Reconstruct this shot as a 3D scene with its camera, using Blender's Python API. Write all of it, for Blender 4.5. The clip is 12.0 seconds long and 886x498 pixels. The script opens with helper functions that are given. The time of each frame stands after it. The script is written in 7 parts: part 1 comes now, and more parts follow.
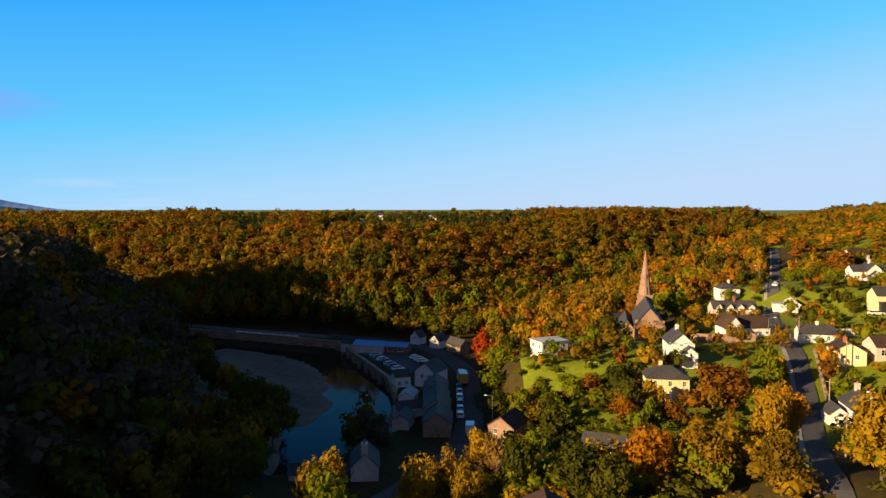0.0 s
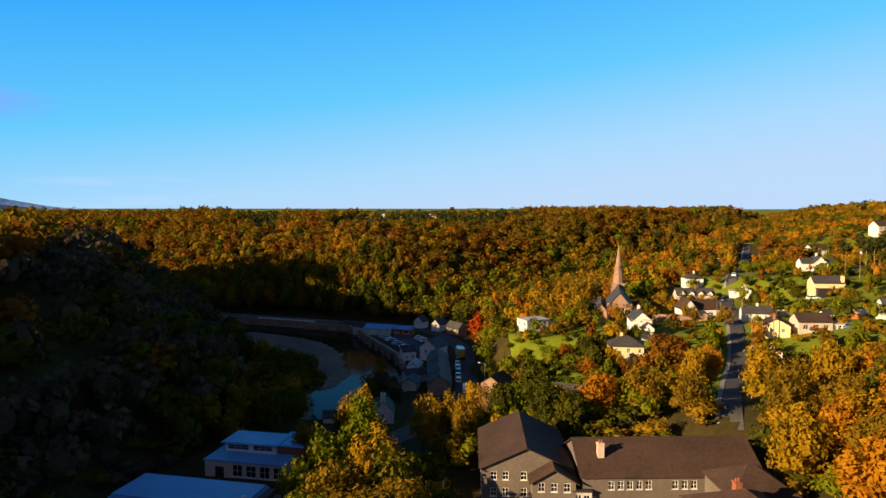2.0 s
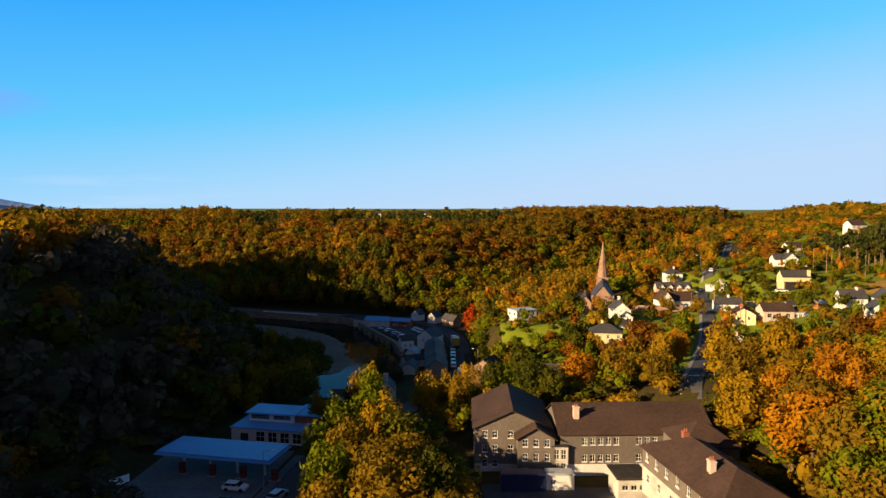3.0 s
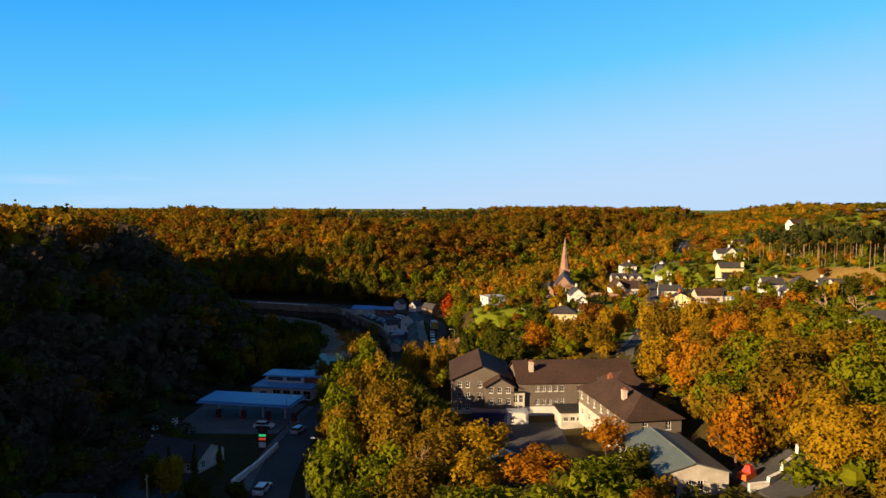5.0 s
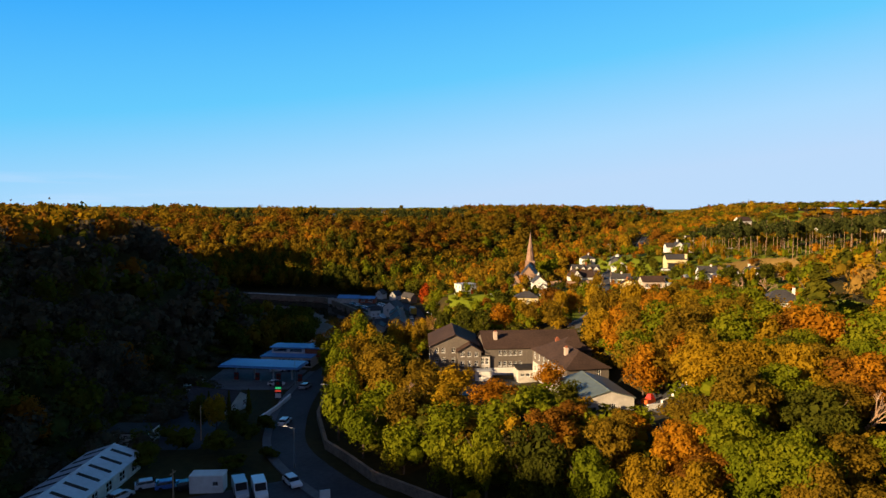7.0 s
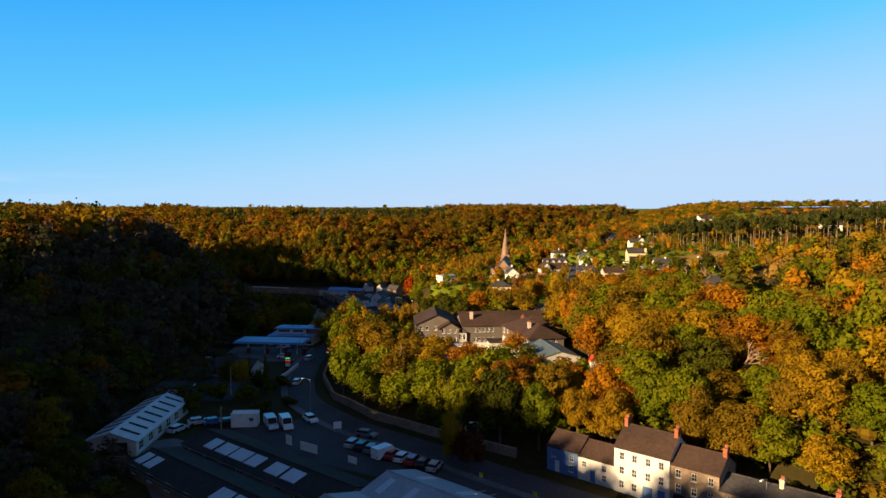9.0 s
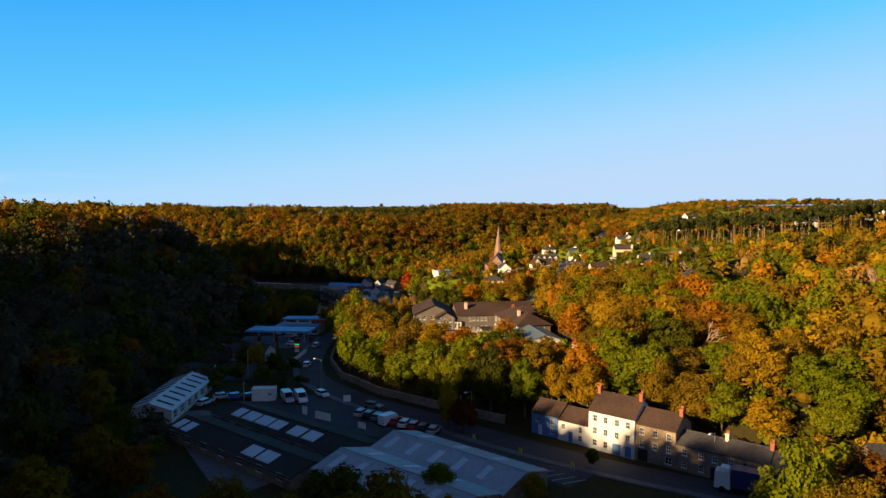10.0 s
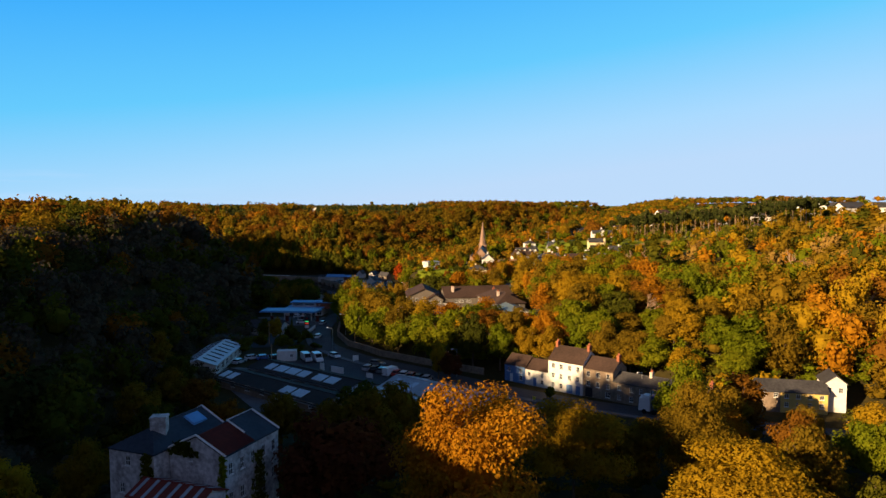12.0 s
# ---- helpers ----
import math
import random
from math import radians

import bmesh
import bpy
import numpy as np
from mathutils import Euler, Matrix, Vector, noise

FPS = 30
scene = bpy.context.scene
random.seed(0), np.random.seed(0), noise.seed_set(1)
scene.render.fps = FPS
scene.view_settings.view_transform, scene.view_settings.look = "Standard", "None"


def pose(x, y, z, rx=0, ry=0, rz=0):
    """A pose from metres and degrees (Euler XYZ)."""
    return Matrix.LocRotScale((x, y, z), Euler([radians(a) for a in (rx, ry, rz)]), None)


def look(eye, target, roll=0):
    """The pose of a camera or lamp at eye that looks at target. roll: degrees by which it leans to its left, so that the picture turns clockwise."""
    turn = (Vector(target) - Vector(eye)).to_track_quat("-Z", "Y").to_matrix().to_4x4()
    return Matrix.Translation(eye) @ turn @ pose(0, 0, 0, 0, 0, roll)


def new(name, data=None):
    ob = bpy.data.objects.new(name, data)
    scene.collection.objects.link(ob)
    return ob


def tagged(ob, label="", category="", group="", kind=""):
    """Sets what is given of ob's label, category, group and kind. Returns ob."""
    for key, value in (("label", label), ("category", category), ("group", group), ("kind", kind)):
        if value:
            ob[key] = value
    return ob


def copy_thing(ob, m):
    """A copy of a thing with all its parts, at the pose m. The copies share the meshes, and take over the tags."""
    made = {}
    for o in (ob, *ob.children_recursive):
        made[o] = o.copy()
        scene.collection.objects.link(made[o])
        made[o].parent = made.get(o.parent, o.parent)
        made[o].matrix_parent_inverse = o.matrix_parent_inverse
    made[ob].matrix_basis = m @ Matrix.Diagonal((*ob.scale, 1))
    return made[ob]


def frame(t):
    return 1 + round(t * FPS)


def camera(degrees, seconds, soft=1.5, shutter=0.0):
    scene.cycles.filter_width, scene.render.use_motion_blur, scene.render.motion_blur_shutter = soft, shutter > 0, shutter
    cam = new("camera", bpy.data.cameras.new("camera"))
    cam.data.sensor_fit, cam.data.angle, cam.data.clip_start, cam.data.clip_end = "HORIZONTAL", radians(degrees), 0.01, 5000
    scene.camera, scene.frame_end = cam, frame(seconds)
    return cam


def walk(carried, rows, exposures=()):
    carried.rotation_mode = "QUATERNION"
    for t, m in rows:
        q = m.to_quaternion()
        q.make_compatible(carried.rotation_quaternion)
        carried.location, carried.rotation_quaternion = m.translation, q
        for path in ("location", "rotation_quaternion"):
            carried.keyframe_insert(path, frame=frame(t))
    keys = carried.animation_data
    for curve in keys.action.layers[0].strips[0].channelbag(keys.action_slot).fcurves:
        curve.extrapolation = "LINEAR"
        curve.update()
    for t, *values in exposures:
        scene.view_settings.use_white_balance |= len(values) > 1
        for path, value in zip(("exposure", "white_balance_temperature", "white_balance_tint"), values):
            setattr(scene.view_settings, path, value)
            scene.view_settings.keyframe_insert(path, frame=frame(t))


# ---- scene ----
cam = camera(66.8, 12.0, 1.45)
METRES, EYE, TILT, LEAN, TURN = 200.0, 40.0, 0.0, -4.25, 0.0
ROWS = [
    (0.0, 0.0, 0.0, 0.0, -0.26, -3.47, 4.28),
    (0.5, -0.001, -0.041, 0.0009, -0.31, -3.5, 4.28),
    (1.0, -0.0022, -0.0824, 0.001, -0.34, -3.52, 4.27),
    (1.5, -0.0036, -0.1255, 0.002, -0.35, -3.55, 4.25),
    (2.0, -0.0053, -0.1693, 0.0022, -0.43, -3.59, 4.23),
    (2.5, -0.0078, -0.2132, 0.001, -0.56, -3.59, 4.21),
    (3.0, -0.0106, -0.2571, 0.0005, -0.97, -3.61, 4.17),
    (5.0, -0.0218, -0.4201, -0.0002, -2.98, -3.74, 4.08),
    (5.5, -0.0256, -0.4618, -0.0005, -3.52, -3.82, 4.05),
    (6.0, -0.0295, -0.5028, -0.0007, -4.03, -3.88, 4.03),
    (6.5, -0.0332, -0.5443, -0.0011, -4.53, -3.93, 4.01),
    (7.0, -0.037, -0.5851, -0.0014, -5.1, -3.98, 4.01),
    (9.0, -0.054, -0.7417, -0.0018, -6.68, -4.13, 4.05),
    (9.5, -0.0599, -0.7838, -0.0017, -6.99, -4.18, 4.09),
    (10.0, -0.0667, -0.8259, -0.0026, -7.13, -4.23, 4.14),
    (10.5, -0.0736, -0.8682, -0.0033, -7.22, -4.28, 4.18),
    (11.0, -0.0798, -0.9111, -0.0044, -7.7, -4.34, 4.17),
    (11.5, -0.0862, -0.9531, -0.0057, -8.07, -4.39, 4.18),
    (12.0, -0.0927, -0.9947, -0.0061, -8.22, -4.41, 4.2),
]
walk(cam, [(t, pose(0, 0, EYE, TILT, LEAN, TURN) @ pose(METRES * x, METRES * y, METRES * z, 90 + pitch, roll, yaw)) for t, x, y, z, yaw, pitch, roll in ROWS],
     exposures=[(0.0, 0.7), (12.0, 0.7)])

# ---- world, sun ----
SUN_FROM, SUN_UP = 240.0, 17.5  # compass bearing (y is north) and height of the sun, degrees
world = bpy.data.worlds.new("sky")
scene.world = world
world.use_nodes = True
wn, wl = world.node_tree.nodes, world.node_tree.links
wn.clear()
def wnode(kind, **inputs):
    k = wn.new(kind)
    for name, value in inputs.items():
        k.inputs[name].default_value = value
    return k


sky = wn.new("ShaderNodeTexSky")
sky.sky_type, sky.sun_disc = "NISHITA", False
sky.sun_elevation, sky.sun_rotation = radians(SUN_UP), radians(SUN_FROM)
sky.air_density, sky.dust_density, sky.ozone_density = 1.0, 0.0, 3.0
thin = wnode("ShaderNodeVectorMath")
thin.operation = "SCALE"
thin.inputs["Scale"].default_value = 0.06
wl.new(sky.outputs[0], thin.inputs[0])
# clear autumn air: pale at the horizon, deep blue higher up, a little paler towards the east
way = wn.new("ShaderNodeTexCoord")
split = wn.new("ShaderNodeSeparateXYZ")
wl.new(way.outputs["Generated"], split.inputs[0])
lean = wn.new("ShaderNodeMath")
lean.operation = "MULTIPLY_ADD"
lean.inputs[1].default_value = -0.13
wl.new(split.outputs["X"], lean.inputs[0])
wl.new(split.outputs["Z"], lean.inputs[2])
blue = wn.new("ShaderNodeValToRGB")
# the stops from 0.5 up lie over the view, darkened to deepen the shade
stops = [(0.0, (0.50, 0.70, 0.97)), (0.06, (0.40, 0.70, 1.0)), (0.17, (0.13, 0.60, 1.0)), (0.36, (0.012, 0.36, 1.0)), (0.5, (0.018, 0.075, 0.20)), (1.0, (0.010, 0.025, 0.06))]
while len(blue.color_ramp.elements) < len(stops):
    blue.color_ramp.elements.new(0.5)
for e, (p, c) in zip(blue.color_ramp.elements, stops):
    e.position, e.color = p, (*c, 1)
wl.new(lean.outputs[0], blue.inputs["Fac"])
both = wn.new("ShaderNodeMix")
both.data_type = "RGBA"
both.inputs["Factor"].default_value = 0.93
wl.new(thin.outputs[0], both.inputs["A"])
wl.new(blue.outputs[0], both.inputs["B"])
back = wn.new("ShaderNodeBackground")
back.inputs["Strength"].default_value = 0.64
out = wn.new("ShaderNodeOutputWorld")
# thin cloud: a violet-grey patch in the north-west and faint streaks low over the horizon
stretch = wn.new("ShaderNodeMapping")
stretch.inputs["Scale"].default_value = (3.0, 3.0, 40.0)
wl.new(way.outputs["Generated"], stretch.inputs["Vector"])
wisps = wn.new("ShaderNodeTexNoise")
wisps.inputs["Scale"].default_value, wisps.inputs["Detail"].default_value = 1.6, 5
wl.new(stretch.outputs[0], wisps.inputs["Vector"])
low = wn.new("ShaderNodeMapRange")
low.inputs["From Min"].default_value, low.inputs["From Max"].default_value = 0.06, 0.015
wl.new(split.outputs["Z"], low.inputs["Value"])
west = wn.new("ShaderNodeMapRange")
west.inputs["From Min"].default_value, west.inputs["From Max"].default_value = -0.15, -0.5
wl.new(split.outputs["X"], west.inputs["Value"])
streak = wn.new("ShaderNodeMapRange")
streak.inputs["From Min"].default_value, streak.inputs["From Max"].default_value = 0.48, 0.72
wl.new(wisps.outputs["Fac"], streak.inputs["Value"])
near_patch = wn.new("ShaderNodeVectorMath")
near_patch.operation = "SUBTRACT"
near_patch.inputs[1].default_value = (-0.575, 0.81, 0.128)
wl.new(way.outputs["Generated"], near_patch.inputs[0])
flat = wn.new("ShaderNodeVectorMath")
flat.operation = "MULTIPLY"
flat.inputs[1].default_value = (9.0, 9.0, 42.0)
wl.new(near_patch.outputs[0], flat.inputs[0])
reach = wn.new("ShaderNodeVectorMath")
reach.operation = "LENGTH"
wl.new(flat.outputs[0], reach.inputs[0])
blob = wn.new("ShaderNodeMapRange")
blob.inputs["From Min"].default_value, blob.inputs["From Max"].default_value = 1.1, 0.1
wl.new(reach.outputs["Value"], blob.inputs["Value"])


def times(a, b):
    k = wn.new("ShaderNodeMath")
    k.operation = "MULTIPLY"
    wl.new(a, k.inputs[0])
    if isinstance(b, float):
        k.inputs[1].default_value = b
    else:
        wl.new(b, k.inputs[1])
    return k.outputs[0]


def over(a, colour, amount):
    k = wn.new("ShaderNodeMix")
    k.data_type = "RGBA"
    wl.new(amount, k.inputs["Factor"])
    wl.new(a, k.inputs["A"])
    k.inputs["B"].default_value = (*colour, 1)
    return k.outputs["Result"]


clouded = over(both.outputs["Result"], (0.62, 0.75, 0.98), times(times(streak.outputs[0], low.outputs[0]), times(west.outputs[0], 0.8)))
clouded = over(clouded, (0.20, 0.42, 0.98), times(blob.outputs[0], times(wisps.outputs["Fac"], 2.0)))
# unseen sky behind the camera, set to dim blue to tone the shade
south = wn.new("ShaderNodeMapRange")
south.inputs["From Min"].default_value, south.inputs["From Max"].default_value = 0.1, -0.6
wl.new(split.outputs["Y"], south.inputs["Value"])
clouded = over(clouded, (0.118, 0.145, 0.265), times(south.outputs[0], 0.9))
wl.new(clouded, back.inputs["Color"])
wl.new(back.outputs[0], out.inputs["Surface"])
sun = new("sun", bpy.data.lights.new("sun", "SUN"))
sun.data.energy, sun.data.angle, sun.data.color = 6.5, radians(0.5), (1.0, 0.70, 0.38)
bearing, up = radians(SUN_FROM), radians(SUN_UP)
sun.matrix_basis = look((math.sin(bearing) * math.cos(up) * 500, math.cos(bearing) * math.cos(up) * 500, math.sin(up) * 500), (0, 0, 0))


# ---- the lie of the land ----
LEFT_TOE = [(-75, -400), (-70, -200), (-66, -120), (-60, -60), (-62, 0), (-64, 50), (-57, 90), (-50, 122), (-55, 150), (-70, 188), (-92, 240), (-103, 268), (-125, 298), (-180, 314), (-600, 322)]
FAR_TOE = [(-600, 340), (-180, 328), (-120, 314), (-69, 296), (-34, 287), (8, 294), (60, 336), (130, 402), (190, 472), (330, 640), (330, 2500)]
RIGHT_TOE = [(135, -400), (116, -115), (96, -74), (79, -65), (61, -68), (42, -49), (26, -33), (-4, -12), (-13, 12), (-18, 40), (-13, 75), (2, 105), (11, 150), (14, 190), (13, 222), (18, 300), (60, 346), (130, 400), (190, 470), (330, 638)]
RIVER = [(-36, 128), (-21, 128), (-20, 142), (-18, 152), (-11, 153), (-10, 163), (-12, 172), (-12.5, 193), (-15.5, 203), (-24, 223), (-39.5, 259), (-69, 272), (-92, 281), (-135, 300), (-180, 314), (-600, 325), (-600, 312), (-182, 302), (-130, 286),
         (-104, 266), (-92, 240), (-70, 190), (-50, 166), (-38, 155), (-36, 128)]
SAND = [(-86, 264), (-71, 257), (-52, 244), (-39, 226), (-31, 201), (-27, 176), (-29, 166), (-40, 162), (-56, 168), (-74, 190), (-94, 240), (-86, 264)]
# flat or raised spots under the buildings: x, y, radius, height
PADS = [(6, 70, 20, -7.8), (30, 66, 22, -7.0), (34, 38, 16, -4.0), (12, 45, 18, -6.8), (38, 8, 14, -1.0), (68, -4, 24, 6.5), (101, 59, 15, 7), (115, 78, 14, 9), (66, 60, 20, 4), (80, 118, 26, -0.5), (48, 141, 18, -2.0),
        (30, 178, 14, 0.5), (58, 172, 22, 3), (82, 172, 16, 3.5), (106, 172, 18, 6), (106, 200, 18, 5.5), (144, 235, 22, 14), (143, 150, 26, 8), (122, 246, 16, 11), (258, 138, 36, 31.5)]


def inside_distance(line, close, x, y):
    """How far each point lies inside the hill that begins at the line; 0 outside it."""
    poly = np.array(list(line) + list(close), float)
    x, y = np.asarray(x, float), np.asarray(y, float)
    odd = np.zeros(x.shape, bool)
    for (ax, ay), (bx, by) in zip(poly, np.roll(poly, -1, 0)):
        if ay != by:
            odd ^= ((ay > y) != (by > y)) & (x < (bx - ax) * (y - ay) / (by - ay) + ax)
    d = np.full(x.shape, 1e9)
    for (ax, ay), (bx, by) in zip(line[:-1], line[1:]):
        t = np.clip(((x - ax) * (bx - ax) + (y - ay) * (by - ay)) / ((bx - ax) ** 2 + (by - ay) ** 2), 0, 1)
        d = np.minimum(d, np.hypot(x - ax - t * (bx - ax), y - ay - t * (by - ay)))
    return np.where(odd, d, 0.0)


def smooth(a, b, v):
    s = np.clip((v - a) / (b - a), 0, 1)
    return s * s * (3 - 2 * s)


def ground(x, y):
    """The height of the ground at x, y (numbers or arrays)."""
    x, y = np.asarray(x, float), np.asarray(y, float)
    floor = np.interp(y, [-400, -150, -50, 0, 150, 300], [-2, -5, -6.2, -5.7, -12, -12.5])
    floor = floor + np.interp(x + 0.8 * (y - 340), [60, 330, 600], [0, 24, 38]) * smooth(300, 360, y) * smooth(30, 110, x)
    left = np.interp(inside_distance(LEFT_TOE, [(-600, -400)], x, y), [0, 6, 38, 62, 150, 500], [0, 4, 31, 40, 43, 46]) * np.interp(y, [-60, 0, 60], [0.74, 0.78, 1.0])
    far = np.interp(inside_distance(FAR_TOE, [(-600, 2500)], x, y), [0, 8, 45, 80, 130, 300, 1500], [0, 2, 23, 35, 41, 44, 60])
    right = np.interp(inside_distance(RIGHT_TOE, [(2500, 638), (2500, -400)], x, y), [0, 12, 50, 110, 200, 260, 1000], [0, 4.5, 11, 20, 35.5, 42, 47])
    right = np.minimum(right * (1 + 0.6 * smooth(40, -60, y)), 48)
    top = np.interp(y, [-100, 200, 600], [33, 32, 30]) + 4 * smooth(180, 290, x) + 4 * smooth(0, 70, x - 0.46 * y) * smooth(230, 350, y)
    west = np.interp(y, [-400, 0, 60, 120, 200, 320], [23.5, 23.5, 27, 30, 30.5, 30])
    top = top + (west - top) * smooth(-50, -90, x) * smooth(345, 320, y)
    z = floor + left + far + right
    z = np.where(z > top - 6, top - 6 + 6 * np.tanh((z - top + 6) / 6), z)
    # unseen rises added west of the view, to shade far hill, terrace and foreground
    z = z + 54 * smooth(-238, -285, x) * smooth(100, 180, y) * smooth(275, 215, y) + 20.4 * smooth(-95, -125, x) * smooth(-45, -115, y) + 11 * smooth(-75, -105, x) * smooth(-140, -170, y)
    weight, total = np.zeros(z.shape), np.zeros(z.shape)
    for px, py, pr, pz in PADS:
        w = smooth(1.5, 0.55, np.hypot(x - px, y - py) / pr)
        weight, total = weight + w, total + w * pz
    k = np.minimum(weight, 1)
    z = z * (1 - k) + k * total / np.maximum(weight, 1e-6)
    z = z + (-17 - z) * smooth(0, 3, inside_distance(RIVER, [], x, y))
    sand = inside_distance(SAND, [], x, y)
    return np.where(sand > 0, np.maximum(z, -14.75 + np.minimum(sand * 0.12, 0.9)), z)


# ---- materials ----
def nodes_of(name):
    m = bpy.data.materials.new(name)
    m.use_nodes = True
    n, l = m.node_tree.nodes, m.node_tree.links
    return m, n, l, n["Principled BSDF"]


def surface(name, colour, second=None, rough=0.8, metal=0.0, grain=3.0, patch=0.25, bump=0.15, spread=0.15, random_by=""):
    """A surface with grain and larger patches, in metres of the object's own space: grain and patch are noise scales per metre."""
    m, n, l, p = nodes_of(name)
    second = second or tuple(c * 0.62 for c in colour)
    where = n.new("ShaderNodeNewGeometry")
    fine, broad = n.new("ShaderNodeTexNoise"), n.new("ShaderNodeTexNoise")
    fine.inputs["Scale"].default_value, fine.inputs["Detail"].default_value = grain, 6
    broad.inputs["Scale"].default_value, broad.inputs["Detail"].default_value = patch, 4
    for t in (fine, broad):
        l.new(where.outputs["Position"], t.inputs["Vector"])
    both = n.new("ShaderNodeMath")
    both.operation = "MULTIPLY_ADD"
    l.new(fine.outputs["Fac"], both.inputs[0])
    both.inputs[1].default_value = 0.5
    half = n.new("ShaderNodeMath")
    half.operation = "MULTIPLY"
    half.inputs[1].default_value = 0.5
    l.new(broad.outputs["Fac"], half.inputs[0])
    l.new(half.outputs[0], both.inputs[2])
    ramp = n.new("ShaderNodeMapRange")
    ramp.inputs["From Min"].default_value, ramp.inputs["From Max"].default_value = 0.5 - spread, 0.5 + spread
    l.new(both.outputs[0], ramp.inputs["Value"])
    mix = n.new("ShaderNodeMix")
    mix.data_type = "RGBA"
    l.new(ramp.outputs[0], mix.inputs["Factor"])
    mix.inputs["A"].default_value, mix.inputs["B"].default_value = (*second, 1), (*colour, 1)
    l.new(mix.outputs["Result"], p.inputs["Base Color"])
    p.inputs["Roughness"].default_value, p.inputs["Metallic"].default_value = rough, metal
    p.inputs["Specular IOR Level"].default_value = 0.15 if rough >= 0.6 else 0.4
    if bump:
        b = n.new("ShaderNodeBump")
        b.inputs["Strength"].default_value, b.inputs["Distance"].default_value = bump, 0.1
        l.new(fine.outputs["Fac"], b.inputs["Height"])
        l.new(b.outputs[0], p.inputs["Normal"])
    return m


def foliage(name, colours, thin=0.36):
    """Leaves: the hue differs from tree to tree and from clump to clump, and some light comes through."""
    m, n, l, p = nodes_of(name)
    n.remove(p)
    info, where = n.new("ShaderNodeObjectInfo"), n.new("ShaderNodeNewGeometry")
    broad = n.new("ShaderNodeTexNoise")
    broad.inputs["Scale"].default_value, broad.inputs["Detail"].default_value = 0.11, 1
    l.new(where.outputs["Position"], broad.inputs["Vector"])
    spot = n.new("ShaderNodeTexNoise")
    spot.inputs["Scale"].default_value, spot.inputs["Detail"].default_value, spot.inputs["Roughness"].default_value = 0.6, 5, 0.72
    l.new(where.outputs["Position"], spot.inputs["Vector"])

    def calc(op, a, b, c=0.0):
        k = n.new("ShaderNodeMath")
        k.operation = op
        for i, v in enumerate((a, b, c)):
            if isinstance(v, float):
                k.inputs[i].default_value = v
            else:
                l.new(v, k.inputs[i])
        return k.outputs[0]

    v = calc("MULTIPLY_ADD", info.outputs["Random"], 0.45, -0.22)
    v = calc("MULTIPLY_ADD", where.outputs["Random Per Island"], 0.35, v)
    v = calc("MULTIPLY_ADD", broad.outputs["Fac"], 1.1, v)
    v = calc("MULTIPLY_ADD", spot.outputs["Fac"], 0.9, v)
    v = calc("ADD", v, -0.65)
    ramp = n.new("ShaderNodeValToRGB")
    e = ramp.color_ramp.elements
    while len(e) < len(colours):
        e.new(0.5)
    for i, c in enumerate(colours):
        e[i].position, e[i].color = i / (len(colours) - 1), (*c, 1)
    l.new(v, ramp.inputs["Fac"])
    leafy, relief = n.new("ShaderNodeTexNoise"), n.new("ShaderNodeBump")
    leafy.inputs["Scale"].default_value, leafy.inputs["Detail"].default_value, leafy.inputs["Roughness"].default_value = 1.5, 3, 0.65
    l.new(where.outputs["Position"], leafy.inputs["Vector"])
    relief.inputs["Strength"].default_value, relief.inputs["Distance"].default_value = 0.5, 0.6
    l.new(leafy.outputs["Fac"], relief.inputs["Height"])
    dif, trans, mix = n.new("ShaderNodeBsdfDiffuse"), n.new("ShaderNodeBsdfTranslucent"), n.new("ShaderNodeMixShader")
    mix.inputs["Fac"].default_value = thin
    l.new(ramp.outputs[0], dif.inputs["Color"])
    l.new(ramp.outputs[0], trans.inputs["Color"])
    l.new(relief.outputs[0], dif.inputs["Normal"])
    l.new(dif.outputs[0], mix.inputs[1])
    l.new(trans.outputs[0], mix.inputs[2])
    l.new(mix.outputs[0], n["Material Output"].inputs["Surface"])
    return m


LEAF = {
    "orange": foliage("orange_leaves", [(0.21, 0.078, 0.007), (0.36, 0.15, 0.009), (0.46, 0.215, 0.012)]),
    "gold": foliage("golden_leaves", [(0.20, 0.118, 0.008), (0.31, 0.186, 0.010), (0.40, 0.245, 0.012)]),
    "olive": foliage("olive_leaves", [(0.11, 0.073, 0.008), (0.185, 0.118, 0.010), (0.27, 0.162, 0.012)]),
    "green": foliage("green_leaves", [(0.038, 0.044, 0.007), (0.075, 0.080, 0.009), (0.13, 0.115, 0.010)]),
    "lime": foliage("ivy_green_leaves", [(0.085, 0.108, 0.006), (0.142, 0.164, 0.008), (0.215, 0.208, 0.010)]),
    "russet": foliage("russet_leaves", [(0.115, 0.049, 0.008), (0.195, 0.084, 0.010), (0.275, 0.12, 0.012)]),
    "red": foliage("red_leaves", [(0.22, 0.03, 0.006), (0.42, 0.07, 0.010), (0.50, 0.13, 0.015)]),
    "copper": foliage("copper_leaves", [(0.06, 0.020, 0.012), (0.12, 0.034, 0.014), (0.18, 0.06, 0.016)]),
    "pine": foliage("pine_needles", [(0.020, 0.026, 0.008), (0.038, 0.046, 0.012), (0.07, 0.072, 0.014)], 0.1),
    "twig": foliage("bare_twigs", [(0.15, 0.085, 0.02), (0.24, 0.14, 0.03), (0.30, 0.18, 0.04)], 0.1),
    # brown darkened to put the hill's shade into the leaf colour
    "shade_brown": foliage("shade_brown_leaves", [(0.042, 0.035, 0.026), (0.082, 0.066, 0.042), (0.125, 0.10, 0.056)]),
}
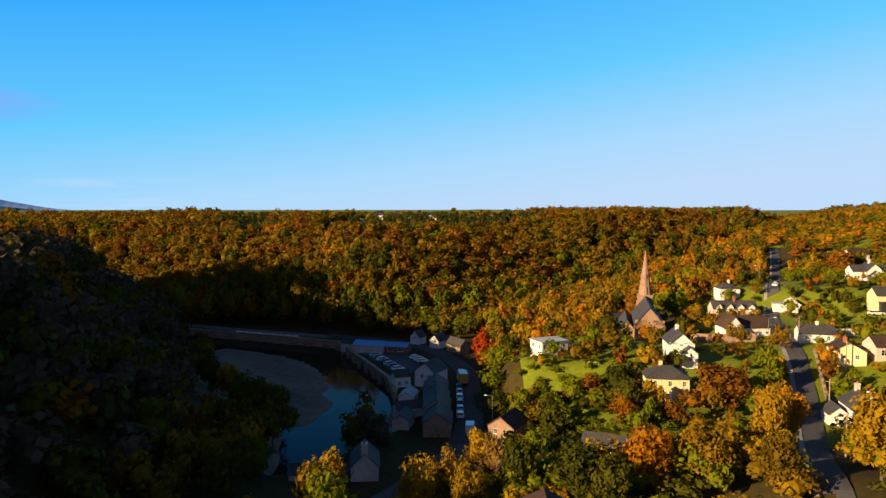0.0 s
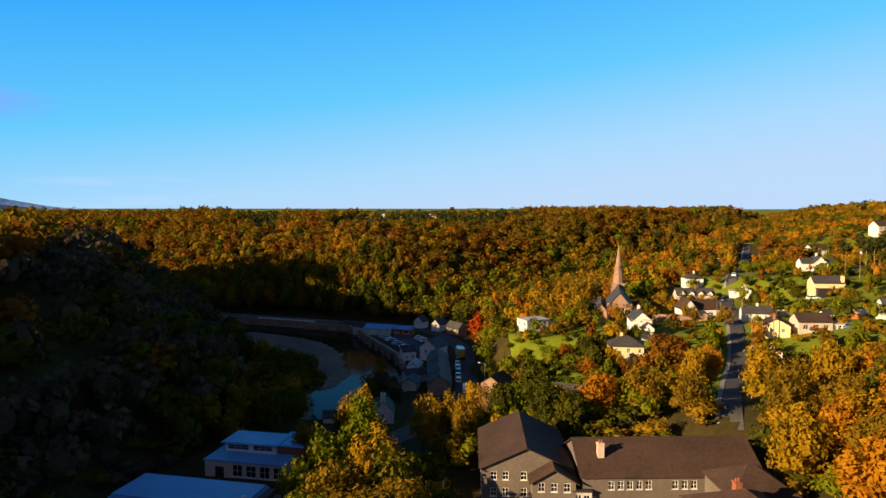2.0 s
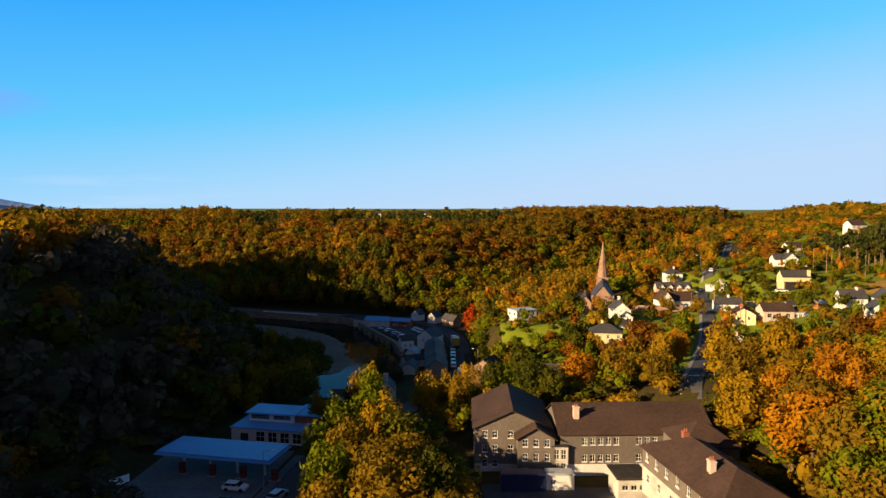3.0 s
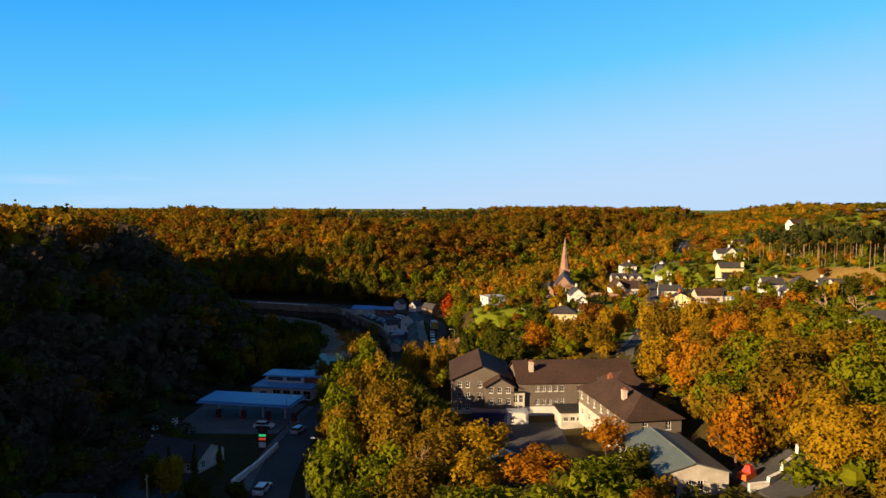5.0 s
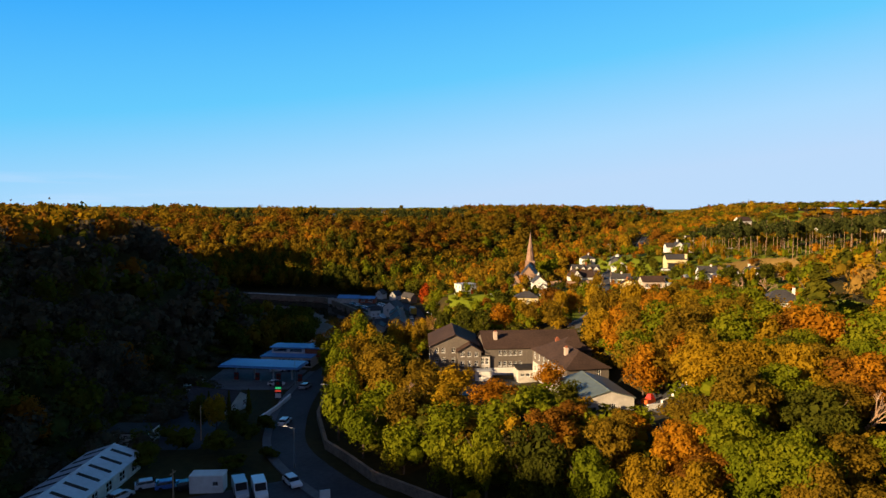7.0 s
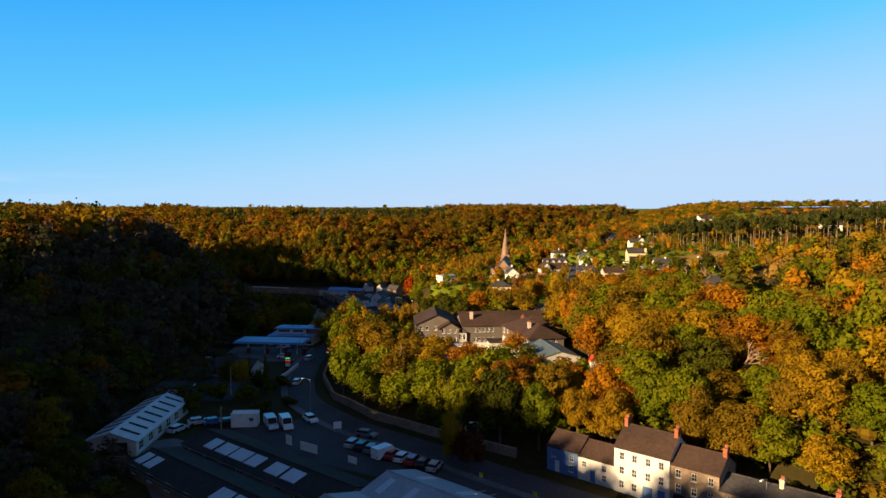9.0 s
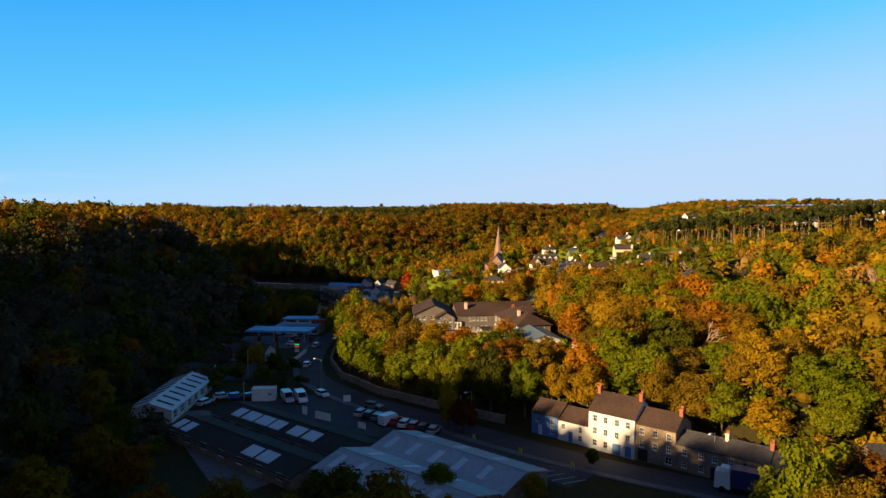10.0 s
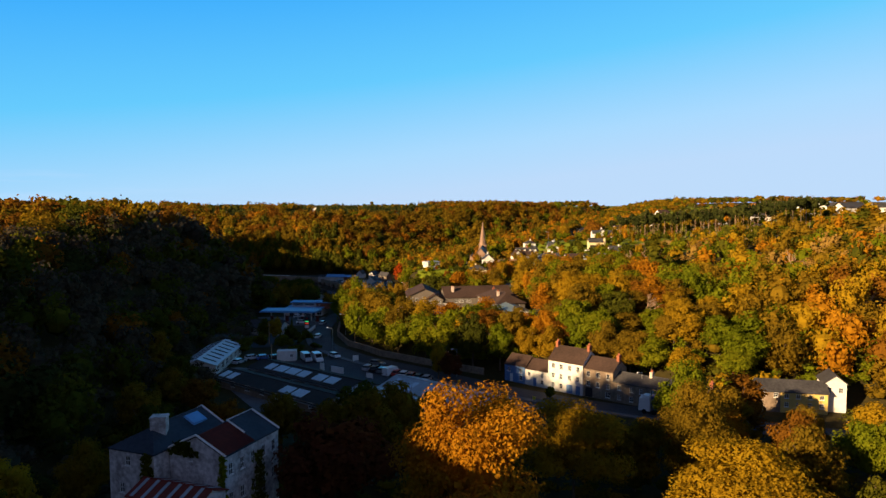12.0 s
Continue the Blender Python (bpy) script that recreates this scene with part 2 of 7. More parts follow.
BARK = surface("grey_brown_bark", (0.17, 0.12, 0.08), (0.07, 0.05, 0.035), 0.9, grain=5, patch=0.6, bump=0.5)
PALE_BARK = surface("sunlit_pine_bark", (0.46, 0.31, 0.19), (0.24, 0.15, 0.09), 0.9, grain=4, patch=0.6, bump=0.5)
LITTER = surface("woodland_floor", (0.062, 0.045, 0.012), (0.028, 0.026, 0.007), 1.0, grain=0.7, patch=0.05, bump=0.6)
GRASS = surface("autumn_grass", (0.17, 0.205, 0.012), (0.10, 0.13, 0.008), 0.95, grain=1.2, patch=0.06, bump=0.4)
DRYGRASS = surface("dry_tan_grass", (0.30, 0.19, 0.055), (0.17, 0.115, 0.03), 0.95, grain=0.9, patch=0.08, bump=0.5)
MUD = surface("river_sand_and_mud", (0.21, 0.135, 0.09), (0.09, 0.058, 0.04), 0.8, grain=0.5, patch=0.05, bump=0.2)
ASPHALT = surface("worn_asphalt", (0.085, 0.085, 0.09), (0.052, 0.052, 0.056), 0.85, grain=1.5, patch=0.12, bump=0.2)
YARD = surface("pale_concrete_yard", (0.17, 0.17, 0.17), (0.10, 0.10, 0.105), 0.85, grain=1.0, patch=0.15, bump=0.2)
KERB = surface("kerb_stone", (0.3, 0.29, 0.27), rough=0.9)
PAINT = surface("white_road_paint", (0.6, 0.6, 0.58), rough=0.8)
WHITE = surface("white_render", (0.80, 0.78, 0.74), (0.66, 0.63, 0.58), 0.85, grain=1.5, patch=0.2, bump=0.08)
CREAM = surface("cream_render", (0.78, 0.66, 0.38), (0.66, 0.54, 0.3), 0.85, grain=1.5, patch=0.2, bump=0.08)
YELLOW = surface("yellow_render", (0.72, 0.52, 0.16), (0.58, 0.4, 0.12), 0.85, grain=1.5, patch=0.2, bump=0.08)
BLUE = surface("blue_render", (0.16, 0.28, 0.52), (0.11, 0.2, 0.4), 0.85, grain=1.5, patch=0.2, bump=0.08)
PINK = surface("pale_stucco", (0.62, 0.5, 0.42), (0.5, 0.4, 0.33), 0.85, grain=1.5, patch=0.2, bump=0.08)
OFFWHITE = surface("weathered_white_render", (0.62, 0.58, 0.52), (0.38, 0.35, 0.31), 0.9, grain=0.9, patch=0.25, bump=0.15)
GREYHUNG = surface("grey_slate_hung_wall", (0.175, 0.15, 0.125), (0.12, 0.10, 0.085), 0.8, grain=2.2, patch=0.2, bump=0.25)
STONE = surface("rubble_stone", (0.36, 0.27, 0.19), (0.17, 0.125, 0.09), 0.9, grain=1.6, patch=0.3, bump=0.6)
SANDSTONE = surface("pink_sandstone", (0.36, 0.235, 0.165), (0.24, 0.15, 0.105), 0.9, grain=1.2, patch=0.25, bump=0.35)
SLATE = surface("grey_slate_roof", (0.075, 0.072, 0.075), (0.04, 0.038, 0.04), 0.6, grain=2.0, patch=0.25, bump=0.35)
BROWNTILE = surface("brown_tile_roof", (0.078, 0.048, 0.037), (0.042, 0.027, 0.021), 0.85, grain=2.0, patch=0.2, bump=0.35)
TEALROOF = surface("green_grey_sheet_roof", (0.15, 0.185, 0.165), (0.1, 0.125, 0.115), 0.5, grain=1.0, patch=0.15, bump=0.1)
BLUEROOF = surface("pale_blue_metal_roof", (0.14, 0.36, 0.66), (0.11, 0.29, 0.55), 0.45, grain=1.0, patch=0.15, bump=0.05)
SHEETROOF = surface("grey_fibre_cement_roof", (0.42, 0.45, 0.48), (0.30, 0.325, 0.35), 0.6, grain=1.2, patch=0.15, bump=0.15)
PALEROOF = surface("pale_painted_sheet_roof", (0.58, 0.62, 0.66), (0.44, 0.48, 0.52), 0.5, grain=1.2, patch=0.15, bump=0.1)
FELT = surface("dark_felt_roof", (0.055, 0.048, 0.042), (0.03, 0.027, 0.024), 0.85, grain=1.0, patch=0.15, bump=0.2)
SKYLIGHT = surface("milky_rooflight", (0.6, 0.66, 0.72), (0.46, 0.52, 0.58), 0.3, grain=2.0, patch=0.4, bump=0.02)
REDROOF = surface("red_sheet_roof", (0.24, 0.045, 0.03), (0.15, 0.032, 0.024), 0.7, grain=1.5, patch=0.3, bump=0.15)
BRICK = surface("red_brick", (0.38, 0.13, 0.065), (0.24, 0.085, 0.05), 0.85, grain=4, patch=0.6, bump=0.3)
TRIM = surface("white_paint", (0.8, 0.8, 0.78), (0.7, 0.7, 0.68), 0.5, grain=2, patch=0.3, bump=0.03)
DARKTRIM = surface("dark_paint", (0.03, 0.03, 0.032), rough=0.5)
NAVY = surface("navy_sheet", (0.02, 0.03, 0.10), rough=0.5)
METAL = surface("galvanised_steel", (0.42, 0.43, 0.44), (0.33, 0.34, 0.35), 0.45, 0.8, bump=0.03)
RUBBER = surface("black_rubber", (0.02, 0.02, 0.02), rough=0.8)
ORANGE = surface("orange_plastic", (0.7, 0.13, 0.02), rough=0.5)
HEDGE = LEAF["green"]


def glass_material():
    m, n, l, p = nodes_of("window_glass")
    p.inputs["Base Color"].default_value = (0.5, 0.55, 0.6, 1)
    p.inputs["Transmission Weight"].default_value = 1.0
    p.inputs["Roughness"].default_value, p.inputs["IOR"].default_value = 0.03, 1.45
    return m


def water_material():
    m, n, l, p = nodes_of("still_river_water")
    p.inputs["Base Color"].default_value = (0.02, 0.016, 0.010, 1)
    p.inputs["Roughness"].default_value, p.inputs["Specular IOR Level"].default_value = 0.08, 0.02
    w, b = n.new("ShaderNodeTexNoise"), n.new("ShaderNodeBump")
    g = n.new("ShaderNodeNewGeometry")
    w.inputs["Scale"].default_value, w.inputs["Detail"].default_value = 0.5, 4
    l.new(g.outputs["Position"], w.inputs["Vector"])
    b.inputs["Strength"].default_value, b.inputs["Distance"].default_value = 0.04, 0.1
    l.new(w.outputs["Fac"], b.inputs["Height"])
    l.new(b.outputs[0], p.inputs["Normal"])
    return m


def lamp_glow(name, colour, strength):
    m, n, l, p = nodes_of(name)
    p.inputs["Base Color"].default_value = (*colour, 1)
    p.inputs["Emission Color"].default_value = (*colour, 1)
    p.inputs["Emission Strength"].default_value = strength
    return m


GLASS, WATER = glass_material(), water_material()
PAINTS = {}


def car_paint(colour):
    if colour not in PAINTS:
        m, n, l, p = nodes_of("car_paint")
        p.inputs["Base Color"].default_value = (*colour, 1)
        p.inputs["Roughness"].default_value, p.inputs["Coat Weight"].default_value = 0.35, 0.6
        PAINTS[colour] = m
    return PAINTS[colour]


# ---- building blocks ----
def part(name, bm, material, parent=None, label="", at=None):
    """Links a bmesh (or mesh) as one object under a thing or a part."""
    if isinstance(bm, bpy.types.Mesh):
        mesh = bm
    else:
        mesh = bpy.data.meshes.new(name)
        bm.to_mesh(mesh)
        bm.free()
    if material and not mesh.materials:
        for m in material if isinstance(material, (list, tuple)) else [material]:
            mesh.materials.append(m)
    ob = new(name, mesh)
    ob.parent = parent
    if at is not None:
        ob.matrix_basis = at
    return tagged(ob, label)


def box(bm, x0, x1, y0, y1, z0, z1, m=None, taper=0.0, mat=0):
    """A box, with its top drawn in by taper metres on all sides."""
    t = taper
    v = [(x0, y0, z0), (x1, y0, z0), (x1, y1, z0), (x0, y1, z0), (x0 + t, y0 + t, z1), (x1 - t, y0 + t, z1), (x1 - t, y1 - t, z1), (x0 + t, y1 - t, z1)]
    v = [bm.verts.new(m @ Vector(p) if m else p) for p in v]
    for f in ((3, 2, 1, 0), (4, 5, 6, 7), (0, 1, 5, 4), (1, 2, 6, 5), (2, 3, 7, 6), (3, 0, 4, 7)):
        bm.faces.new([v[i] for i in f]).material_index = mat
    return bm


def tube(bm, a, b, r0, r1=None, sides=7):
    """A tapered rod from a to b."""
    a, b = Vector(a), Vector(b)
    r1 = r0 if r1 is None else r1
    q = (b - a).to_track_quat("Z", "Y").to_matrix()
    rings = [[bm.verts.new(c + q @ Vector((r * math.cos(2 * math.pi * i / sides), r * math.sin(2 * math.pi * i / sides), 0))) for i in range(sides)] for c, r in ((a, r0), (b, r1))]
    for i in range(sides):
        j = (i + 1) % sides
        bm.faces.new((rings[0][i], rings[0][j], rings[1][j], rings[1][i]))
    bm.faces.new(rings[0][::-1])
    bm.faces.new(rings[1])
    return bm


def thing(name, label, category, at=None, group="", kind=""):
    ob = tagged(new(name), label, category, group, kind)
    if at is not None:
        ob.matrix_basis = at
    return ob


def quads_mesh(name, verts, faces_by, materials):
    """A mesh of quads from an array of corners (4 a quad), with a material number for each quad."""
    mesh = bpy.data.meshes.new(name)
    n = len(verts) // 4
    mesh.vertices.add(4 * n)
    mesh.loops.add(4 * n)
    mesh.polygons.add(n)
    mesh.vertices.foreach_set("co", np.ascontiguousarray(verts, np.float32).ravel())
    mesh.loops.foreach_set("vertex_index", np.arange(4 * n, dtype=np.int32))
    mesh.polygons.foreach_set("loop_start", np.arange(0, 4 * n, 4, dtype=np.int32))
    if faces_by is not None:
        mesh.polygons.foreach_set("material_index", np.asarray(faces_by, np.int32))
    for m in materials:
        mesh.materials.append(m)
    mesh.update(calc_edges=True)
    return mesh


def gz(x, y):
    return float(ground(x, y))


# ---- ground, river, roads ----
def axis(fine0, fine1, step, reach):
    inner = np.arange(fine0, fine1 + 0.1, step)
    grow, out = step, []
    while sum(out) < reach:
        grow *= 1.35
        out.append(grow)
    outer = np.cumsum(out)
    return np.concatenate([(fine0 - outer)[::-1], inner, fine1 + outer])


def build_ground():
    xs, ys = axis(-240, 340, 3.0, 4200), axis(-300, 640, 3.0, 4200)
    X, Y = np.meshgrid(xs, ys)
    Z = ground(np.clip(X, -560, 900), np.clip(Y, -380, 1200))
    rough = np.array([noise.noise((x * 0.09, y * 0.09, 0)) for x, y in zip(X.ravel(), Y.ravel())]).reshape(X.shape)
    slope = np.hypot(np.gradient(Z, axis=0), np.gradient(Z, axis=1))
    Z = Z + rough * np.clip(slope * 0.5, 0, 0.8) * (np.abs(Z) < 200)
    ny, nx = X.shape
    idx = np.arange(nx * ny).reshape(ny, nx)
    faces = np.stack([idx[:-1, :-1], idx[:-1, 1:], idx[1:, 1:], idx[1:, :-1]], -1).reshape(-1, 4)
    mesh = bpy.data.meshes.new("ground")
    mesh.from_pydata(np.stack([X, Y, Z], -1).reshape(-1, 3).tolist(), [], faces.tolist())
    for m in (LITTER, GRASS, MUD, DRYGRASS):
        mesh.materials.append(m)
    cx, cy = (X[:-1, :-1] + X[1:, 1:]) / 2, (Y[:-1, :-1] + Y[1:, 1:]) / 2
    kind = np.where(meadow(cx, cy), 1, 0)
    kind = np.where(inside_distance(RIVER, [], cx, cy) > 0, 2, kind)
    kind = np.where(scrub_field(cx, cy), 3, kind)
    mesh.polygons.foreach_set("material_index", kind.ravel().astype(np.int32))
    mesh.polygons.foreach_set("use_smooth", np.ones(len(faces), bool))
    mesh.update()
    return tagged(new("ground", mesh), "valley ground of grass, leaf litter and river mud", "ground", kind="structure")


GARDENS = [(24, 122), (48, 108), (66, 112), (78, 92), (100, 92), (112, 60), (84, 40), (92, 28), (118, 44), (128, 90), (190, 130), (205, 180), (178, 262), (140, 300), (100, 262), (88, 228), (60, 200), (44, 196), (22, 176)]


def meadow(x, y):
    return (inside_distance(GARDENS + GARDENS[:1], [], x, y) > 0) | (x > 205) & (x < 300) & (y > -150) & (y < 420) | (y > 640) & (np.abs(x) < 2500)


def pine_edge(y):
    """Where the pine plantation begins above the rough field."""
    return np.interp(y, [40, 60, 90, 130, 163, 200, 230], [190, 187, 183, 178, 174, 157, 150])


def scrub_field(x, y):
    return (x > pine_edge(y) - 19) & (x < pine_edge(y) + 4) & (y > 86) & (y < 186)


build_ground()
water_bm = bmesh.new()
bmesh.ops.create_grid(water_bm, x_segments=2, y_segments=2, size=1)
bmesh.ops.transform(water_bm, matrix=Matrix.Translation((-300, 215, -14.45)) @ Matrix.Diagonal((305, 110, 1, 1)), verts=water_bm.verts)
tagged(part("river_water", water_bm, WATER), "dark still river water at low tide", "river", kind="structure")


def strip(name, line, width, material, label, category, lift=0.14, step=2.0, offset=0.0, kind="structure"):
    """A band that lies on the ground along a line."""
    pts = [Vector(p) for p in line]
    dense = []
    for i in range(len(pts) - 1):
        p0, p1, p2, p3 = pts[max(i - 1, 0)], pts[i], pts[i + 1], pts[min(i + 2, len(pts) - 1)]
        k = max(int((p2 - p1).length / step), 1)
        for j in range(k + (i == len(pts) - 2)):
            t = j / k
            dense.append(0.5 * (2 * p1 + (p2 - p0) * t + (2 * p0 - 5 * p1 + 4 * p2 - p3) * t * t + (3 * p1 - p0 - 3 * p2 + p3) * t ** 3))
    bm = bmesh.new()
    rows = []
    for i, p in enumerate(dense):
        d = (dense[min(i + 1, len(dense) - 1)] - dense[max(i - 1, 0)]).normalized()
        side = Vector((-d.y, d.x))
        row = []
        for k in range(5):
            q = p + side * (offset + width * (k / 4 - 0.5))
            row.append(bm.verts.new((q.x, q.y, gz(q.x, q.y) + lift)))
        rows.append(row)
    for a, b in zip(rows[:-1], rows[1:]):
        for k in range(4):
            bm.faces.new((a[k + 1], a[k], b[k], b[k + 1]))
    geo = bmesh.ops.extrude_face_region(bm, geom=bm.faces[:])
    bmesh.ops.translate(bm, verts=[v for v in geo["geom"] if isinstance(v, bmesh.types.BMVert)], vec=(0, 0, 0.0))
    for v in list(bm.verts)[:len(dense) * 5]:
        v.co.z -= 0.5
    bmesh.ops.recalc_face_normals(bm, faces=bm.faces[:])
    return tagged(part(name, bm, material), label, category, kind=kind)


def patch(name, a, b, c, d, material, label, category="pavement", lift=0.1, n=10):
    """A sheet on the ground between four corners, with its edge turned down."""
    bm = bmesh.new()
    a, b, c, d = (Vector(p) for p in (a, b, c, d))
    grid = []
    for i in range(n + 1):
        row = []
        for j in range(n + 1):
            p = (a.lerp(b, i / n)).lerp(d.lerp(c, i / n), j / n)
            down = 0.6 if i in (0, n) or j in (0, n) else 0.0
            row.append(bm.verts.new((p.x, p.y, gz(p.x, p.y) + lift - down)))
        grid.append(row)
    for i in range(n):
        for j in range(n):
            bm.faces.new((grid[i][j], grid[i + 1][j], grid[i + 1][j + 1], grid[i][j + 1]))
    bmesh.ops.recalc_face_normals(bm, faces=bm.faces[:])
    return tagged(part(name, bm, material), label, category, kind="structure")


VALLEY_ROAD = [(-46, 275), (-30, 268), (-18, 262), (-9, 254), (-1, 243), (4, 230), (8, 213), (8.6, 196), (7.8, 169), (6, 151), (2, 135), (-7, 117), (-18, 98), (-24, 78), (-27, 50), (-27, 26), (-24, 6), (-14, -12), (0, -27), (17, -46), (34, -62), (56, -78), (85, -95), (120, -125)]
HILL_ROAD = [(46, 70), (55, 92), (66, 116), (78, 140), (88, 164), (97, 188), (104, 208), (116, 232), (128, 256), (146, 290), (176, 350), (200, 400)]
strip("valley_road", VALLEY_ROAD, 6.5, ASPHALT, "worn dark asphalt road along the valley", "road")
strip("hill_road", HILL_ROAD, 3.7, ASPHALT, "steep sunlit asphalt road up the hill", "road", lift=0.2)
strip("pavement_valley", VALLEY_ROAD[13:], 1.6, YARD, "narrow pavement beside the valley road", "pavement", lift=0.26, offset=-4.1)
strip("pavement_hill", HILL_ROAD, 0.9, KERB, "pale kerb and verge path of the hill road", "pavement", lift=0.3, offset=2.35)
strip("quay_road", [(-44, 272), (-69, 282), (-92, 291), (-135, 310), (-200, 324), (-320, 332)], 5.5, YARD, "quay road across the river", "road")
patch("forecourt", (-58, 56), (-30, 54), (-27, 84), (-57, 88), YARD, "concrete forecourt of the petrol station")
patch("lower_yard", (-60, 6), (-40, 6), (-40, 44), (-60, 48), ASPHALT, "dark asphalt yard with parked cars")
patch("car_park", (-50, -14), (-18, -2), (4, -33), (-6, -42), ASPHALT, "asphalt car park by the workshops")
patch("works_yard", (-58, -14), (-50, -14), (-6, -42), (-34, -70), YARD, "dark yard between the workshops")
patch("parking_bays", (-2, -36), (4, -33), (30, -60), (20, -68), ASPHALT, "parking bays marked on asphalt", lift=0.16)
patch("school_yard", (5, 30), (27, 32), (31, 60), (4, 64), ASPHALT, "asphalt school yard in shade")
patch("school_drive", (42, -8), (56, 2), (52, 20), (42, 12), ASPHALT, "tarmac drive beside the hall")
patch("riverside_park", (-38, 257), (-20, 258), (2, 210), (-13, 205), ASPHALT, "riverside car park on the quay")


# ---- trees ----
rng = np.random.default_rng(11)


def unit(n):
    v = rng.normal(size=(n, 3))
    return v / np.linalg.norm(v, axis=1, keepdims=True)


def cube_ball(k=2):
    """A unit ball of quads: 6 k k of them."""
    out = []
    s = np.linspace(-1, 1, k + 1)
    for ax in range(3):
        for sign in (-1, 1):
            for i in range(k):
                for j in range(k):
                    q = []
                    for a, b in ((s[i], s[j]), (s[i + 1], s[j]), (s[i + 1], s[j + 1]), (s[i], s[j + 1])):
                        p = np.zeros(3)
                        p[ax], p[(ax + 1) % 3], p[(ax + 2) % 3] = sign, a * sign, b
                        q.append(p / np.linalg.norm(p))
                    out.append(q)
    return np.array(out)


BALLS = {k: cube_ball(k) for k in (1, 2)}
BALL = BALLS[2]


def leaf_quads(centres, normals, size, wild=0.6):
    """Bent four-cornered sprays of leaves at the centres, facing more or less along the normals."""
    n = len(centres)
    nrm = normals + wild * unit(n)
    nrm /= np.linalg.norm(nrm, axis=1, keepdims=True)
    t = np.cross(nrm, unit(n))
    t /= np.linalg.norm(t, axis=1, keepdims=True)
    b = np.cross(nrm, t)
    s = (size * rng.uniform(0.55, 1.25, n))[:, None]
    q = np.empty((n, 4, 3))
    for i, (u, v) in enumerate(((-1, -0.35), (0.1, -0.75), (1, 0.3), (-0.15, 0.8))):
        q[:, i] = centres + s * (t * (u + rng.uniform(-0.25, 0.25, n)[:, None]) + b * (v + rng.uniform(-0.25, 0.25, n)[:, None]) + nrm * rng.uniform(-0.3, 0.15, n)[:, None])
    return q


def crown_quads(lobes, sprays, size, low=-0.75, drape=0.0, lobe_cores=True, wild=0.6, small=0.10, large=0.19, inner=0.12, flat=1.0):
    """A crown 1 m wide and 1 m high that stands on z = 0: lobes of leaf sprays over darker inner foliage, with gaps between the lobes."""
    mid, egg = np.array([0, 0, 0.5]), np.array([0.33, 0.33, 0.36])
    d = unit(lobes * 4)
    d = d[d[:, 2] > low][:lobes]
    c = mid + d * egg * rng.uniform(0.5, 1.12, (len(d), 1))
    rad = rng.uniform(small, large, len(d))
    core = [BALLS[2] * egg * (0.5 if lobe_cores else 0.66) + mid]
    if lobe_cores:
        o = unit(int(sprays * inner))
        core.append(leaf_quads(mid + o * egg * rng.uniform(0.5, 0.85, (len(o), 1)), o, size * 2.2, wild))
    which = rng.choice(len(d), int(sprays * 2.2), p=rad ** 2 / (rad ** 2).sum())
    o = unit(len(which))
    p = c[which] + o * np.array([1, 1, flat]) * (rad[which] * rng.uniform(0.6, 1.22, len(which)))[:, None]
    o = o + np.array([0, 0, 1.3 * (1 - flat)])
    keep = (np.linalg.norm((p - mid) / egg, axis=1) > 0.74) & (p[:, 2] > 0.02)
    p, o = p[keep][:sprays], o[keep][:sprays]
    if drape:
        p[:, 2] -= drape * rng.uniform(0, 1, len(p)) ** 2
    return np.concatenate(core + [leaf_quads(p, o, size, wild)])


def limb_mesh(name, crown_h, bark, spread=0.3, sides=6, limbs=5):
    """A tapered trunk with limbs, for a tree 1 m high whose crown begins at crown_h."""
    bm = bmesh.new()
    top = Vector((rng.uniform(-0.03, 0.03), rng.uniform(-0.03, 0.03), crown_h + 0.25))
    tube(bm, (0, 0, -0.08), top * 0.5, 0.028, 0.02, sides)
    tube(bm, top * 0.5, top, 0.02, 0.008, sides)
    for i in range(limbs):
        a = 2 * math.pi * (i + rng.uniform(0, 0.6)) / limbs
        s = top * rng.uniform(0.45, 0.9)
        e = s + Vector((math.cos(a) * spread, math.sin(a) * spread, rng.uniform(0.15, 0.4)))
        m = s.lerp(e, 0.5) + Vector((0, 0, -0.03))
        tube(bm, s, m, 0.012, 0.008, 5)
        tube(bm, m, e, 0.008, 0.003, 5)
    mesh = bpy.data.meshes.new(name)
    bm.to_mesh(mesh)
    bm.free()
    mesh.materials.append(bark)
    return mesh


def bare_branches(depth=4):
    """A leafless crown of forked branches, for a tree 1 m high."""
    bm = bmesh.new()

    def grow(p, d, length, r, k):
        e = p + d * length
        tube(bm, p, e, r, r * 0.65, 5 if k > 1 else 3)
        if k:
            for i in range(3 if k > 1 else 4):
                t = (d + Vector(unit(1)[0]) * 0.75 + Vector((0, 0, 0.15))).normalized()
                grow(p.lerp(e, rng.uniform(0.55, 1.0)), t, length * rng.uniform(0.6, 0.8), r * 0.55, k - 1)

    grow(Vector((0, 0, -0.05)), Vector((0.03, 0, 1)), 0.36, 0.03, depth)
    mesh = bpy.data.meshes.new("crown")
    bm.to_mesh(mesh)
    bm.free()
    mesh.materials.append(PALE_BARK)
    return mesh


